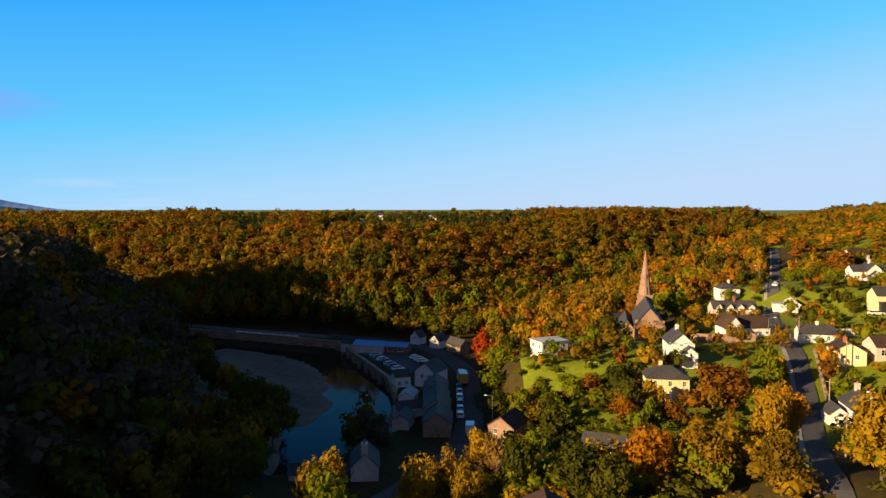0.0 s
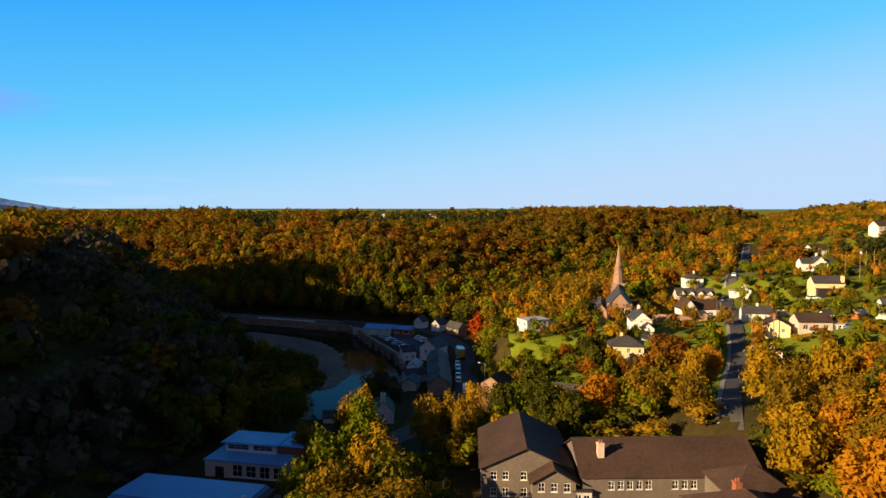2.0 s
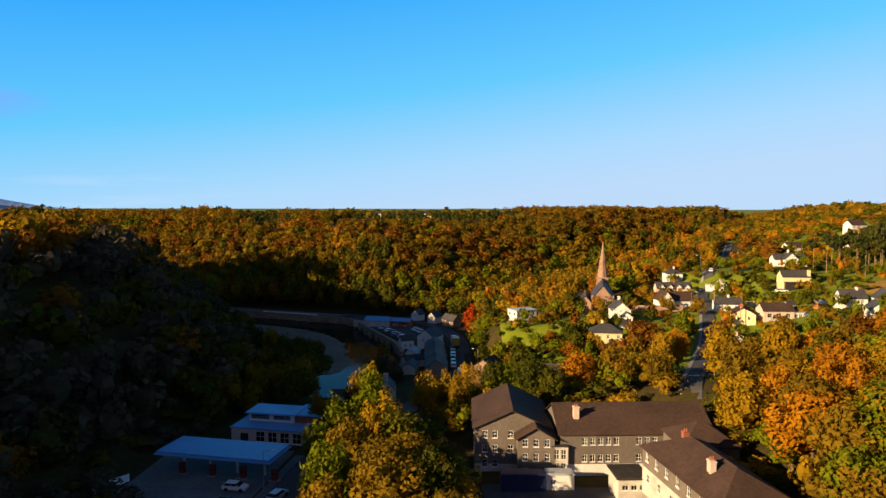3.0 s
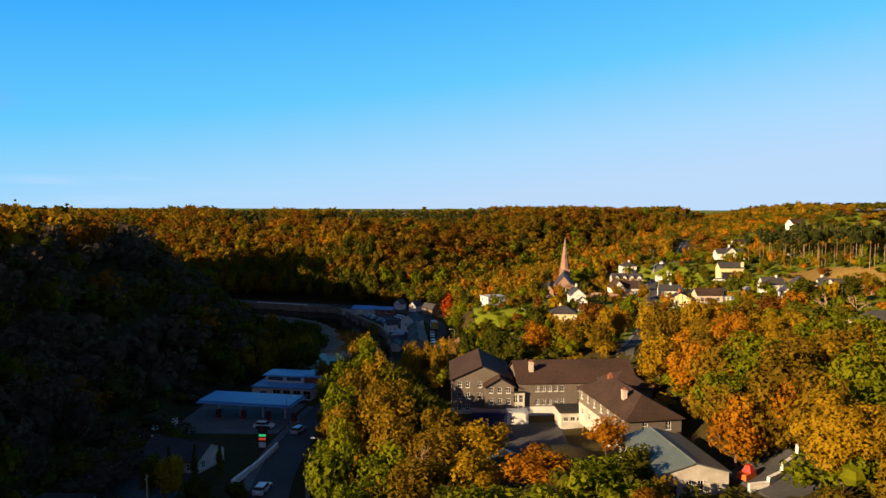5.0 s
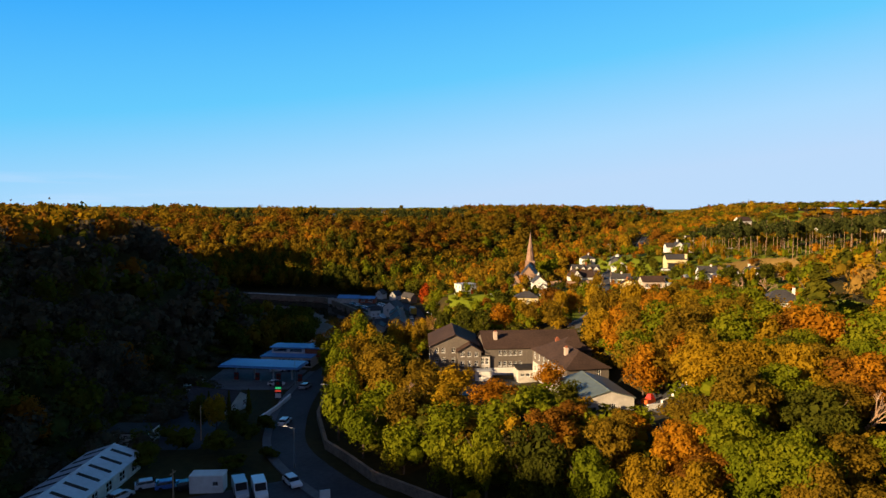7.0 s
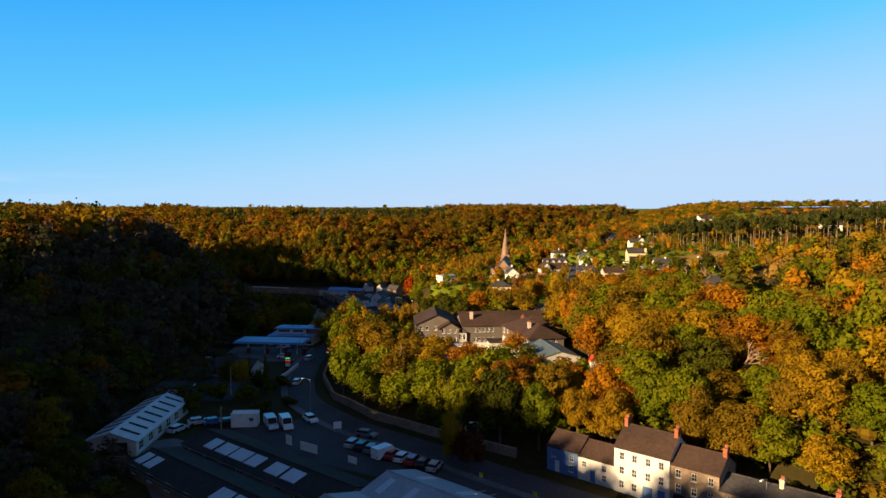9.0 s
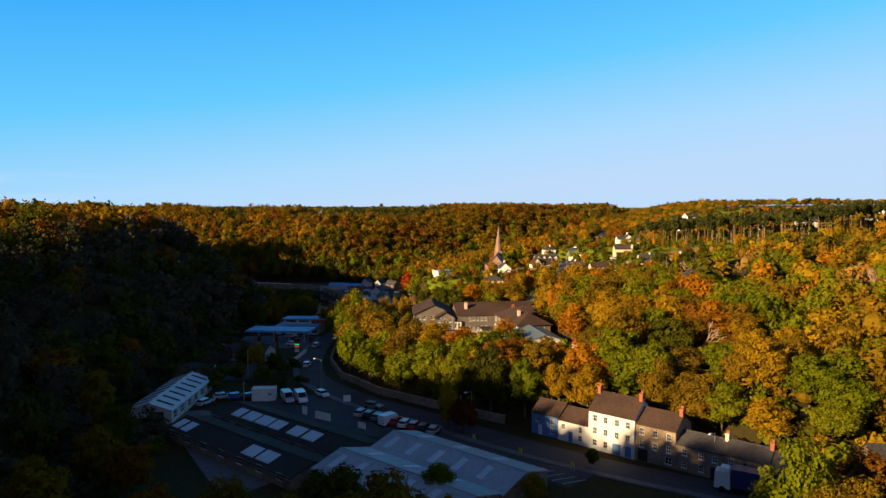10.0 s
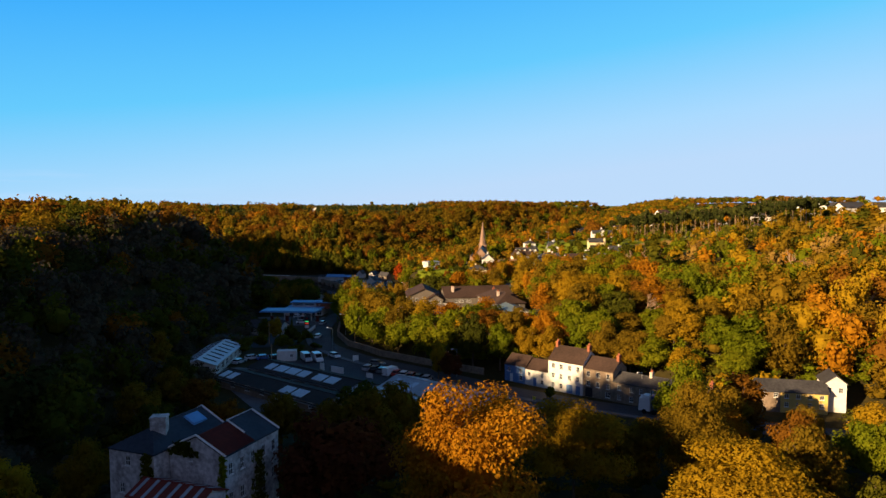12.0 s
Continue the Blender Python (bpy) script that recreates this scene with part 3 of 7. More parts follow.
def cone_quads(tiers, sprays, size):
    """A conifer's crown: drooping tiers that narrow to a point, 1 m high and about 0.4 m wide."""
    h = rng.uniform(0, 1, sprays) ** 0.8
    a = rng.uniform(0, 2 * math.pi, sprays)
    r = 0.22 * (1 - h) ** 0.8 * (0.8 + 0.25 * np.cos(h * tiers * 2 * math.pi)) * rng.uniform(0.75, 1.1, sprays)
    p = np.stack([r * np.cos(a), r * np.sin(a), 0.04 + 0.95 * h], 1)
    d = np.stack([np.cos(a), np.sin(a), np.full(sprays, 0.5)], 1)
    core = BALL.copy()
    core = core * np.array([0.13, 0.13, 0.4]) + np.array([0, 0, 0.42])
    core[:, :, 0:2] *= np.clip(1.25 - core[:, :, 2:3], 0.1, 1)
    return np.concatenate([core, leaf_quads(p, d, size)])


# near crowns, middling crowns, far crowns; all 1 m wide and 1 m high
NEAR = [quads_mesh("crown", crown_quads(int(rng.integers(26, 36)), 1600, 0.031, wild=0.45).reshape(-1, 3), None, [LEAF["olive"]]) for _ in range(7)]
DRAPED = [quads_mesh("crown", crown_quads(int(rng.integers(20, 28)), 1700, 0.031, drape=0.16, wild=0.45).reshape(-1, 3), None, [LEAF["lime"]]) for _ in range(3)]
CLOSE = [quads_mesh("crown", crown_quads(int(rng.integers(40, 52)), 5200, 0.0195, wild=0.5, small=0.06, large=0.15, flat=0.7).reshape(-1, 3), None, [LEAF["olive"]]) for _ in range(5)]
BIG = [quads_mesh("crown", crown_quads(38, 24000, 0.0095, small=0.06, large=0.17, inner=0.03, wild=0.7, flat=0.7).reshape(-1, 3), None, [LEAF["olive"]]) for _ in range(3)]
MIDDLE = [quads_mesh("crown", crown_quads(int(rng.integers(16, 24)), 700, 0.042).reshape(-1, 3), None, [LEAF["olive"]]) for _ in range(6)]
SHRUB = [quads_mesh("crown", crown_quads(9, 300, 0.065, low=-0.3).reshape(-1, 3), None, [LEAF["green"]]) for _ in range(4)]
PINES = [quads_mesh("crown", crown_quads(9, 280, 0.065).reshape(-1, 3), None, [LEAF["pine"]]) for _ in range(3)]
CONES = [quads_mesh("crown", cone_quads(7, 520, 0.045).reshape(-1, 3), None, [LEAF["pine"]]) for _ in range(2)]
TRUNKS = [limb_mesh("trunk", 0.3, BARK) for _ in range(3)]
PINE_TRUNKS = [limb_mesh("trunk", 0.62, PALE_BARK, 0.05, 6, 2) for _ in range(2)]
BRANCHES = [bare_branches() for _ in range(2)]
SHAPES = {"near": NEAR, "big": BIG, "close": CLOSE, "draped": DRAPED, "middle": MIDDLE, "shrub": SHRUB, "pine": PINES, "cone": CONES}
WORDS = {"orange": "bright orange autumn leaves", "gold": "golden-yellow autumn leaves", "olive": "brownish olive autumn leaves", "green": "dark green leaves", "lime": "ivy-clad light green leaves",
         "russet": "russet brown autumn leaves", "red": "scarlet autumn leaves", "copper": "deep copper-red leaves", "pine": "dark green needles", "twig": "thin half-bare twigs", "shade_brown": "brown leaves coloured dark for shade"}


def plant(shape, leaf, x, y, high, wide, group="", sink=0.0):
    """A tree (trunk and crown) or a shrub on the ground at x, y."""
    shape = "close" if shape == "near" and y < 4 and x < 76 else shape
    z = gz(x, y) - sink
    name = {"shrub": "shrub", "pine": "pine_tree", "cone": "conifer"}.get(shape, "tree")
    label = {"shrub": "rounded garden shrub with ", "pine": "tall bare-stemmed pine with ", "cone": "pointed conifer with "}.get(shape, "broadleaf tree with ") + WORDS[leaf]
    t = thing(name, label, "shrub" if name == "shrub" else "tree", pose(x, y, z, 0, 0, rng.uniform(0, 360)), group)
    low = {"shrub": -0.05, "pine": 0.6, "cone": 0.03}.get(shape, 0.06)
    meshes = SHAPES[shape]
    crown = part("crown", meshes[int(rng.integers(len(meshes)))], None, t, at=pose(0, 0, low * high) @ Matrix.Diagonal((wide, wide * rng.uniform(0.88, 1.12), high * (1 - low), 1)))
    crown.material_slots[0].link = "OBJECT"
    crown.material_slots[0].material = LEAF[leaf]
    if name != "shrub":
        trunk = PINE_TRUNKS if shape == "pine" else TRUNKS
        part("trunk", trunk[int(rng.integers(len(trunk)))], None, t, at=Matrix.Diagonal((high * {"pine": 0.24, "big": 0.55}.get(shape, 0.8),) * 2 + (high * (0.85 if shape == "big" else 1), 1)))
    return t


def bare_tree(x, y, high, leafy=0.0):
    t = thing("bare_tree", "leafless pale-branched tree among the autumn woods", "tree", pose(x, y, gz(x, y), 0, 0, rng.uniform(0, 360)))
    part("crown", BRANCHES[int(rng.integers(2))], None, t, at=Matrix.Diagonal((high * 0.9, high * 0.9, high * 0.85, 1)))
    return t


def far_wood(name, spots, label, shapes, mix, size=0.12, lobes=8, sprays=60):
    """Woods too many to count, in one mesh. spots: x, y, height, width; mix: leaf names with their shares, or a number of leaf for each spot."""
    names = list(LEAF)
    templates = [shapes() for _ in range(9)]
    verts, by = [], []
    heights = ground([k[0] for k in spots], [k[1] for k in spots])
    for (x, y, high, wide, leaf), z in zip(spots, heights):
        q = templates[int(rng.integers(len(templates)))]
        a = rng.uniform(0, 2 * math.pi)
        ca, sa = math.cos(a), math.sin(a)
        p = q.reshape(-1, 3)
        o = np.empty_like(p)
        o[:, 0] = (p[:, 0] * ca - p[:, 1] * sa) * wide + x
        o[:, 1] = (p[:, 0] * sa + p[:, 1] * ca) * wide + y
        o[:, 2] = p[:, 2] * high + z + 0.06 * high
        verts.append(o)
        by.append(np.full(len(q), names.index(leaf)))
    mesh = quads_mesh(name, np.concatenate(verts), np.concatenate(by), list(LEAF.values()))
    return tagged(new(name, mesh), label, "woods", kind="stuff")


# places kept free of trees: x, y, radius
CLEAR = []


def keep_clear(*spots):
    CLEAR.extend(spots)


def road_gap(x, y):
    d = 1e9
    for line in (VALLEY_ROAD, HILL_ROAD):
        for (ax, ay), (bx, by) in zip(line[:-1], line[1:]):
            t = min(max(((x - ax) * (bx - ax) + (y - ay) * (by - ay)) / ((bx - ax) ** 2 + (by - ay) ** 2), 0), 1)
            d = min(d, math.hypot(x - ax - t * (bx - ax), y - ay - t * (by - ay)))
    return d


def free(x, y, r=3.0):
    return road_gap(x, y) > r + 3.5 and all(math.hypot(x - cx, y - cy) > cr + r for cx, cy, cr in CLEAR)


def scatter(x0, x1, y0, y1, gap, hill=None, least=1.0, test=None):
    """Jittered spots in a box: x, y and the depth inside the hill, where that is at least so much."""
    X, Y = np.meshgrid(np.arange(x0, x1, gap), np.arange(y0, y1, gap))
    X = X + rng.uniform(-0.42, 0.42, X.shape) * gap + (np.arange(X.shape[0]) % 2)[:, None] * gap * 0.5
    Y = Y + rng.uniform(-0.42, 0.42, X.shape) * gap
    D = inside_distance(*hill, X, Y) if hill else np.full(X.shape, 1e3)
    return [(x, y, d) for x, y, d in zip(X.ravel(), Y.ravel(), D.ravel()) if d >= least and (test is None or test(x, y))]


LEFT_HILL, FAR_HILL, RIGHT_HILL = (LEFT_TOE, [(-600, -400)]), (FAR_TOE, [(-600, 2500)]), (RIGHT_TOE, [(2500, 638), (2500, -400)])


def pick(shares):
    k = list(shares)
    w = np.array([shares[i] for i in k], float)
    return k[int(rng.choice(len(k), p=w / w.sum()))]


def far_crown():
    return crown_quads(int(rng.integers(13, 20)), 150, 0.056, lobe_cores=False, wild=0.4)


def wood_crown():
    return crown_quads(int(rng.integers(14, 20)), 180, 0.064, lobe_cores=False, wild=0.35)


def slope_crown():
    return crown_quads(int(rng.integers(16, 24)), 400, 0.044, lobe_cores=False, wild=0.4)


def shade_crown():
    return crown_quads(int(rng.integers(14, 20)), 95, 0.08, lobe_cores=False, wild=0.35)


def dark_crown():
    return crown_quads(9, 52, 0.10, lobe_cores=False, wild=0.35)


def bush_crown():
    return crown_quads(int(rng.integers(11, 15)), 125, 0.060, lobe_cores=False, wild=0.5, low=-0.4)


def hue_patch(x, y, seed):
    return noise.noise((x * 0.017, y * 0.012, seed))


def far_hill_spots():
    spots = []
    for x, y, deep in scatter(-330, 330, 300, 560, 7.6, FAR_HILL, 0.0, lambda x, y: (y < 470 + 0.9 * max(x, 0)) and float(inside_distance(RIGHT_TOE, [(2500, 638), (2500, -400)], x, y)) < 1):
        if deep > 140 and y > 430:
            continue
        h = hue_patch(x, y, 3)
        if deep > 85 and -150 < x < 130 and h < 0.2:
            spots.append((x, y, rng.uniform(7, 10), rng.uniform(5, 7), "pine"))
            continue
        leaf = pick({"olive": 8, "russet": 3.2 + 3.0 * max(h, 0), "orange": 0.15 + 0.9 * max(h + 0.002 * x, 0), "gold": 0.8, "green": max(0.9 - h - 0.002 * x, 0.1), "lime": 0.3})
        if deep < 18 and rng.uniform() < 0.4:
            leaf = pick({"green": 1, "lime": 1})
        if deep < 14:
            spots.append((x, y, rng.uniform(13, 17), rng.uniform(10, 13), leaf))
            continue
        spots.append((x, y, rng.uniform(9.5, 12.0), rng.uniform(11.5, 15), leaf))
    for x, y, deep in scatter(-150, -26, 268, 336, 6.5, None, 0.0, lambda x, y: float(inside_distance(RIVER, [], x, y)) < 0.1 and y > 280 - 0.45 * (x + 44) and road_gap(x, y) > 6):
        spots.append((x, y, rng.uniform(12, 17), rng.uniform(8, 11), pick({"green": 4, "olive": 3})))
    for x, y, deep in scatter(-30, 34, 264, 326, 7.0, None, 0.0, lambda x, y: road_gap(x, y) > 7):
        spots.append((x, y, rng.uniform(8, 12), rng.uniform(8, 11), pick({"green": 2, "olive": 3, "lime": 1})))
    return spots


far_wood("far_hill_woods", far_hill_spots(), "dense autumn woodland on the far hillside", far_crown, None)


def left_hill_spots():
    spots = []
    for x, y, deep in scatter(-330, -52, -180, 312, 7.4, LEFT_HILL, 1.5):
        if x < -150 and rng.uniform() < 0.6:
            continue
        # shade put into the leaf colours of the slope; lit hilltop gets olive, russet
        spots.append((x, y, rng.uniform(9, 13), rng.uniform(10, 13.5), pick({"olive": 4, "russet": 3, "green": 1.5, "gold": 0.6} if deep > 46 else {"green": 2.5, "shade_brown": 6, "russet": 0.6, "pine": 1.5})))
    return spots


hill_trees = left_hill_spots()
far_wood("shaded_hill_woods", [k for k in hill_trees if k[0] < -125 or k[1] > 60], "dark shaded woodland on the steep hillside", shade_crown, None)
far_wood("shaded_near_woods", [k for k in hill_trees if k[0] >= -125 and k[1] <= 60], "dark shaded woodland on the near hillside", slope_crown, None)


def plateau_spots():
    spots = []
    for x, y, deep in scatter(172, 300, -60, 300, 9.0, RIGHT_HILL, 60, lambda x, y: free(x, y, 2.0) and (x > pine_edge(y) + 24 or y < 88) and float(inside_distance(GARDENS + GARDENS[:1], [], x, y)) < 1):
        spots.append((x, y, rng.uniform(5, 8), rng.uniform(8, 12), pick({"olive": 4, "green": 3, "lime": 2, "gold": 2, "orange": 0.6})))
    for x, y, deep in scatter(222, 300, 92, 190, 6.0, None, 0.0, lambda x, y: free(x, y, 0.3)):
        spots.append((x, y, rng.uniform(2, 3.6), rng.uniform(4.5, 7), pick({"olive": 2, "green": 3, "lime": 3, "gold": 1})))
    for x, y, deep in scatter(300, 460, -100, 480, 14.0, RIGHT_HILL, 150, free):
        spots.append((x, y, rng.uniform(4, 6.5), rng.uniform(8, 12), pick({"olive": 4, "green": 4, "russet": 1.5, "gold": 1, "orange": 0.8})))
    for x, y, deep in scatter(-420, 620, 565, 760, 17.0):
        spots.append((x, y, rng.uniform(6, 9), rng.uniform(10, 16), pick({"olive": 3, "pine": 3, "green": 2})))
    for x, y, deep in scatter(160, 460, 600, 690, 13.0):
        spots.append((x, y, rng.uniform(6, 9), rng.uniform(10, 14), pick({"olive": 4, "green": 2, "russet": 2})))
    # taller clumps and lone trees that stand out on the skyline
    for cx, cy, n, r, high in ((-219, 606, 16, 11, 13), (-358, 552, 10, 14, 12), (-85, 635, 3, 5, 11), (15, 639, 2, 2.5, 13), (50, 637, 3, 5, 9), (65, 636, 3, 5, 9), (120, 629, 3, 3, 10), (-130, 634, 6, 12, 9)):
        for k in range(n):
            spots.append((cx + rng.normal(0, r), cy + rng.normal(0, r), rng.uniform(0.8, 1.1) * high, rng.uniform(0.75, 1.05) * high, pick({"olive": 3, "green": 2, "russet": 1})))
    return spots


# ---- buildings ----
WINDOWS = {}


def window(parent, w, h, at, bars=1, frame_paint=TRIM):
    """A window of frame, glazing bars and pane, sunk into its opening; x is across, y is out of the wall (towards -y)."""
    key = (round(w, 2), round(h, 2), bars, frame_paint.name)
    if key not in WINDOWS:
        bm = bmesh.new()
        t = 0.075
        rows_z = [(t, h / 2 - 0.03), (h / 2 + 0.03, h - t)] if h > 0.9 else [(t, h - t)]
        lights = bars + 1
        step = (w - 2 * t + 0.06) / lights
        holes = [(-w / 2 + t + step * i + (step - 0.06) / 2, z0, step - 0.06, z1 - z0) for i in range(lights) for z0, z1 in rows_z]
        panel(bm, w, h, pose(0, 0.04, 0), holes, reveal=0.09)
        bmesh.ops.remove_doubles(bm, verts=bm.verts[:], dist=0.0005)
        frame_mesh = bpy.data.meshes.new("window")
        bm.to_mesh(frame_mesh)
        bm.free()
        frame_mesh.materials.append(frame_paint)
        bm = bmesh.new()
        box(bm, -w / 2 + t, w / 2 - t, 0.083, 0.093, t, h - t)
        pane_mesh = bpy.data.meshes.new("pane")
        bm.to_mesh(pane_mesh)
        bm.free()
        pane_mesh.materials.append(GLASS)
        bm = bmesh.new()
        box(bm, -w / 2 - 0.08, w / 2 + 0.08, -0.1, 0.04, -0.09, -0.004)
        sill_mesh = bpy.data.meshes.new("sill")
        bm.to_mesh(sill_mesh)
        bm.free()
        sill_mesh.materials.append(frame_paint)
        WINDOWS[key] = frame_mesh, pane_mesh, sill_mesh
    f, p, s = WINDOWS[key]
    ob = part("window", f, None, parent, at=at)
    part("pane", p, None, ob)
    part("sill", s, None, ob)
    return ob


def door(parent, w, h, at, paint):
    bm = bmesh.new()
    box(bm, -w / 2, w / 2, 0.06, 0.12, 0, h)
    for x0, x1, z0, z1 in ((-w * 0.38, -w * 0.06, 0.15 * h, 0.45 * h), (w * 0.06, w * 0.38, 0.15 * h, 0.45 * h), (-w * 0.38, w * 0.38, 0.55 * h, 0.92 * h)):
        box(bm, x0, x1, 0.03, 0.06, z0, z1, taper=0.01)
    return part("door", bm, paint, parent, at=at)


def panel(bm, length, height, m, holes, reveal=0.18, gable=0.0, base=0.0, mat_low=None, low=0.0):
    """A wall face in the plane y = 0 of m, with real openings and their reveals; a gable on top if asked."""
    xs = sorted({-length / 2, length / 2, *[x - w / 2 for x, z, w, h in holes], *[x + w / 2 for x, z, w, h in holes]})
    zs = sorted({base, height, *[z for x, z, w, h in holes], *[z + h for x, z, w, h in holes], *([low] if mat_low is not None else [])})
    for x0, x1 in zip(xs[:-1], xs[1:]):
        for z0, z1 in zip(zs[:-1], zs[1:]):
            cx, cz = (x0 + x1) / 2, (z0 + z1) / 2
            if any(abs(cx - x) < w / 2 and z < cz < z + h for x, z, w, h in holes):
                continue
            f = bm.faces.new([bm.verts.new(m @ Vector(p)) for p in ((x0, 0, z0), (x1, 0, z0), (x1, 0, z1), (x0, 0, z1))])
            f.material_index = mat_low if mat_low is not None and cz < low else 0
    for x, z, w, h in holes:
        c = [(x - w / 2, z), (x + w / 2, z), (x + w / 2, z + h), (x - w / 2, z + h)]
        for (ax, az), (bx, bz) in zip(c, c[1:] + c[:1]):
            bm.faces.new([bm.verts.new(m @ Vector(p)) for p in ((ax, 0, az), (ax, reveal, az), (bx, reveal, bz), (bx, 0, bz))])
    if gable:
        bm.faces.new([bm.verts.new(m @ Vector(p)) for p in ((-length / 2, 0, height), (length / 2, 0, height), (0, 0, height + gable))])


def roof_mesh(L, D, H, rise, kind, over, thick=0.16):
    bm = bmesh.new()
    a, b = L / 2 + over, D / 2 + over
    drop = rise * over / (D / 2)
    z0, z1 = H - drop, H + rise
    inset = 0.0 if kind == "gable" else min(D / 2 + over, a * 0.9)
    pts = {"a": (-a, -b, z0), "b": (a, -b, z0), "c": (a, b, z0), "d": (-a, b, z0), "r": (-a + inset, 0, z1), "s": (a - (inset if kind == "hip" else 0), 0, z1)}
    faces = ["absr", "cdrs"] + {"hip": ["bcs", "dar"], "half_hip": ["dar"]}.get(kind, [])
    top = {k: bm.verts.new((x, y, z + thick)) for k, (x, y, z) in pts.items()}
    low = {k: bm.verts.new(p) for k, p in pts.items()}
    for f in faces:
        bm.faces.new([top[k] for k in f])
        bm.faces.new([low[k] for k in f][::-1])
    edges = ["ab", "cd"] + {"hip": ["bc", "da"], "half_hip": ["da", "bs", "sc"]}.get(kind, ["bs", "sc", "dr", "ra"])
    for e in edges:
        bm.faces.new((low[e[0]], low[e[1]], top[e[1]], top[e[0]]))
    if kind == "gable":
        tube(bm, (-a, 0, z1 + thick), (a, 0, z1 + thick), 0.12, sides=5)
    else:
        tube(bm, pts["r"][:2] + (z1 + thick,), pts["s"][:2] + (z1 + thick,), 0.12, sides=5)
    return bm


def chimney(parent, x, y, z0, z1, w=0.9, d=0.6, material=None, pots=2):
    bm = bmesh.new()
    box(bm, x - w / 2, x + w / 2, y - d / 2, y + d / 2, z0, z1)
    box(bm, x - w / 2 - 0.08, x + w / 2 + 0.08, y - d / 2 - 0.08, y + d / 2 + 0.08, z1 - 0.25, z1 - 0.1)
    ob = part("chimney", bm, material or BRICK, parent)
    for i in range(pots):
        b = bmesh.new()
        px = x + w * ((i + 0.5) / pots - 0.5) * 0.8
        tube(b, (px, y, z1), (px, y, z1 + 0.45), 0.14, 0.11, 8)
        part("pot", b, BRICK, ob)
    return ob


def row(n, length, z, w=1.0, h=1.3, shift=0.0):
    """n windows evenly along a wall."""
    return [(-length / 2 + length * (i + 0.5) / n + shift, z, w, h) for i in range(n)]


def block(parent, L, D, H, rise=2.0, roof="gable", wall=None, tiles=None, front=(), back=(), left=(), right=(), at=None, over=0.3, bars=1, doors=(), base=-1.2, low=0.0, low_wall=None, paint=None, deep=None):
    """Walls, roof, windows and doors of one block: L along x, D along y, ridge along x; the front looks to -y. Doors are (side, x, w, h)."""
    at = at or Matrix()
    wall, tiles, paint = wall or WHITE, tiles or SLATE, paint or DARKTRIM
    sides = {"front": (pose(0, -D / 2, 0), L, front), "back": (pose(0, D / 2, 0, 0, 0, 180), L, back), "left": (pose(-L / 2, 0, 0, 0, 0, -90), D, left), "right": (pose(L / 2, 0, 0, 0, 0, 90), D, right)}
    bm = bmesh.new()
    for s, (m, length, holes) in sides.items():
        dd = [(x, 0.0, w, h) for side, x, w, h in doors if side == s]
        g = rise if (roof == "gable" and s in ("left", "right")) or (roof == "half_hip" and s == "right") else 0.0
        panel(bm, length, H, m, list(holes) + dd, gable=g, base=base, mat_low=1 if low_wall else None, low=low)
    bmesh.ops.remove_doubles(bm, verts=bm.verts[:], dist=0.0005)
    bmesh.ops.recalc_face_normals(bm, faces=bm.faces[:])
    part("wall", bm, [wall, low_wall or wall], parent, at=at)
    if roof == "flat":
        bm = bmesh.new()
        box(bm, -L / 2 - over, L / 2 + over, -D / 2 - over, D / 2 + over, H, H + 0.25)
        box(bm, -L / 2 - over + 0.2, L / 2 + over - 0.2, -D / 2 - over + 0.2, D / 2 + over - 0.2, H + 0.25, H + 0.3)
    else:
        bm = roof_mesh(L, D, H, rise, roof, over)
    part("roof", bm, tiles, parent, at=at)
    for s, (m, length, holes) in sides.items():
        for x, z, w, h in holes:
            window(parent, w, h, at @ m @ pose(x, 0, z), bars)
        for side, x, w, h in doors:
            if side == s:
                door(parent, w, h, at @ m @ pose(x, 0, 0), paint)


def house(x, y, rot, label, L, D, H, rise=2.2, name="house", category="house", z=None, clear=True, group="", size=1.0, **more):
    """A house of one block on the ground at x, y."""
    z = gz(x, y) if z is None else z
    t = thing(name, label, category, pose(x, y, z, 0, 0, rot) @ Matrix.Scale(size, 4), group)
    block(t, L, D, H, rise, **more)
    if clear:
        n = max(int(L / 6), 1)
        for i in range(n):
            s = (i + 0.5) / n - 0.5
            keep_clear((x + math.cos(radians(rot)) * L * s, y + math.sin(radians(rot)) * L * s, D / 2 + 1))
    return t


# the school: a three-storey gabled block, a long two-storey block and a hipped wing
school = thing("school_building", "grey slate-hung school with brown roofs and white lower walls", "school", pose(0, 0, 0))
keep_clear((12, 75, 13), (27, 70, 11), (40, 70, 11), (38, 45, 10), (38, 34, 10), (18, 50, 13))
block(school, 18, 13.6, 8.1, 3.1, wall=GREYHUNG, tiles=BROWNTILE, at=pose(12.9, 75.4, -7.5, 0, 0, -93), over=0.5, low=1.5, low_wall=OFFWHITE,
      right=[(x, z, 0.95, 1.35) for z in (0.9, 3.6, 6.2) for x in (-5.0, -3.2)] + [(-0.4, 3.6, 0.95, 1.35), (-0.4, 6.2, 0.95, 1.35)], front=row(6, 18, 3.6) + row(6, 18, 6.2))
block(school, 4, 6.4, 7.3, 1.9, wall=GREYHUNG, tiles=BROWNTILE, at=pose(16.2, 65.0, -7.5, 0, 0, -93), over=0.5, low=1.6, low_wall=WHITE,
      right=[(x, z, 0.95, 1.35) for z in (3.3, 5.8) for x in (-1.9, 0.0, 1.9)] + [(-1.8, 0.7, 1.0, 1.3)], doors=[("right", 1.6, 1.5, 2.1)])
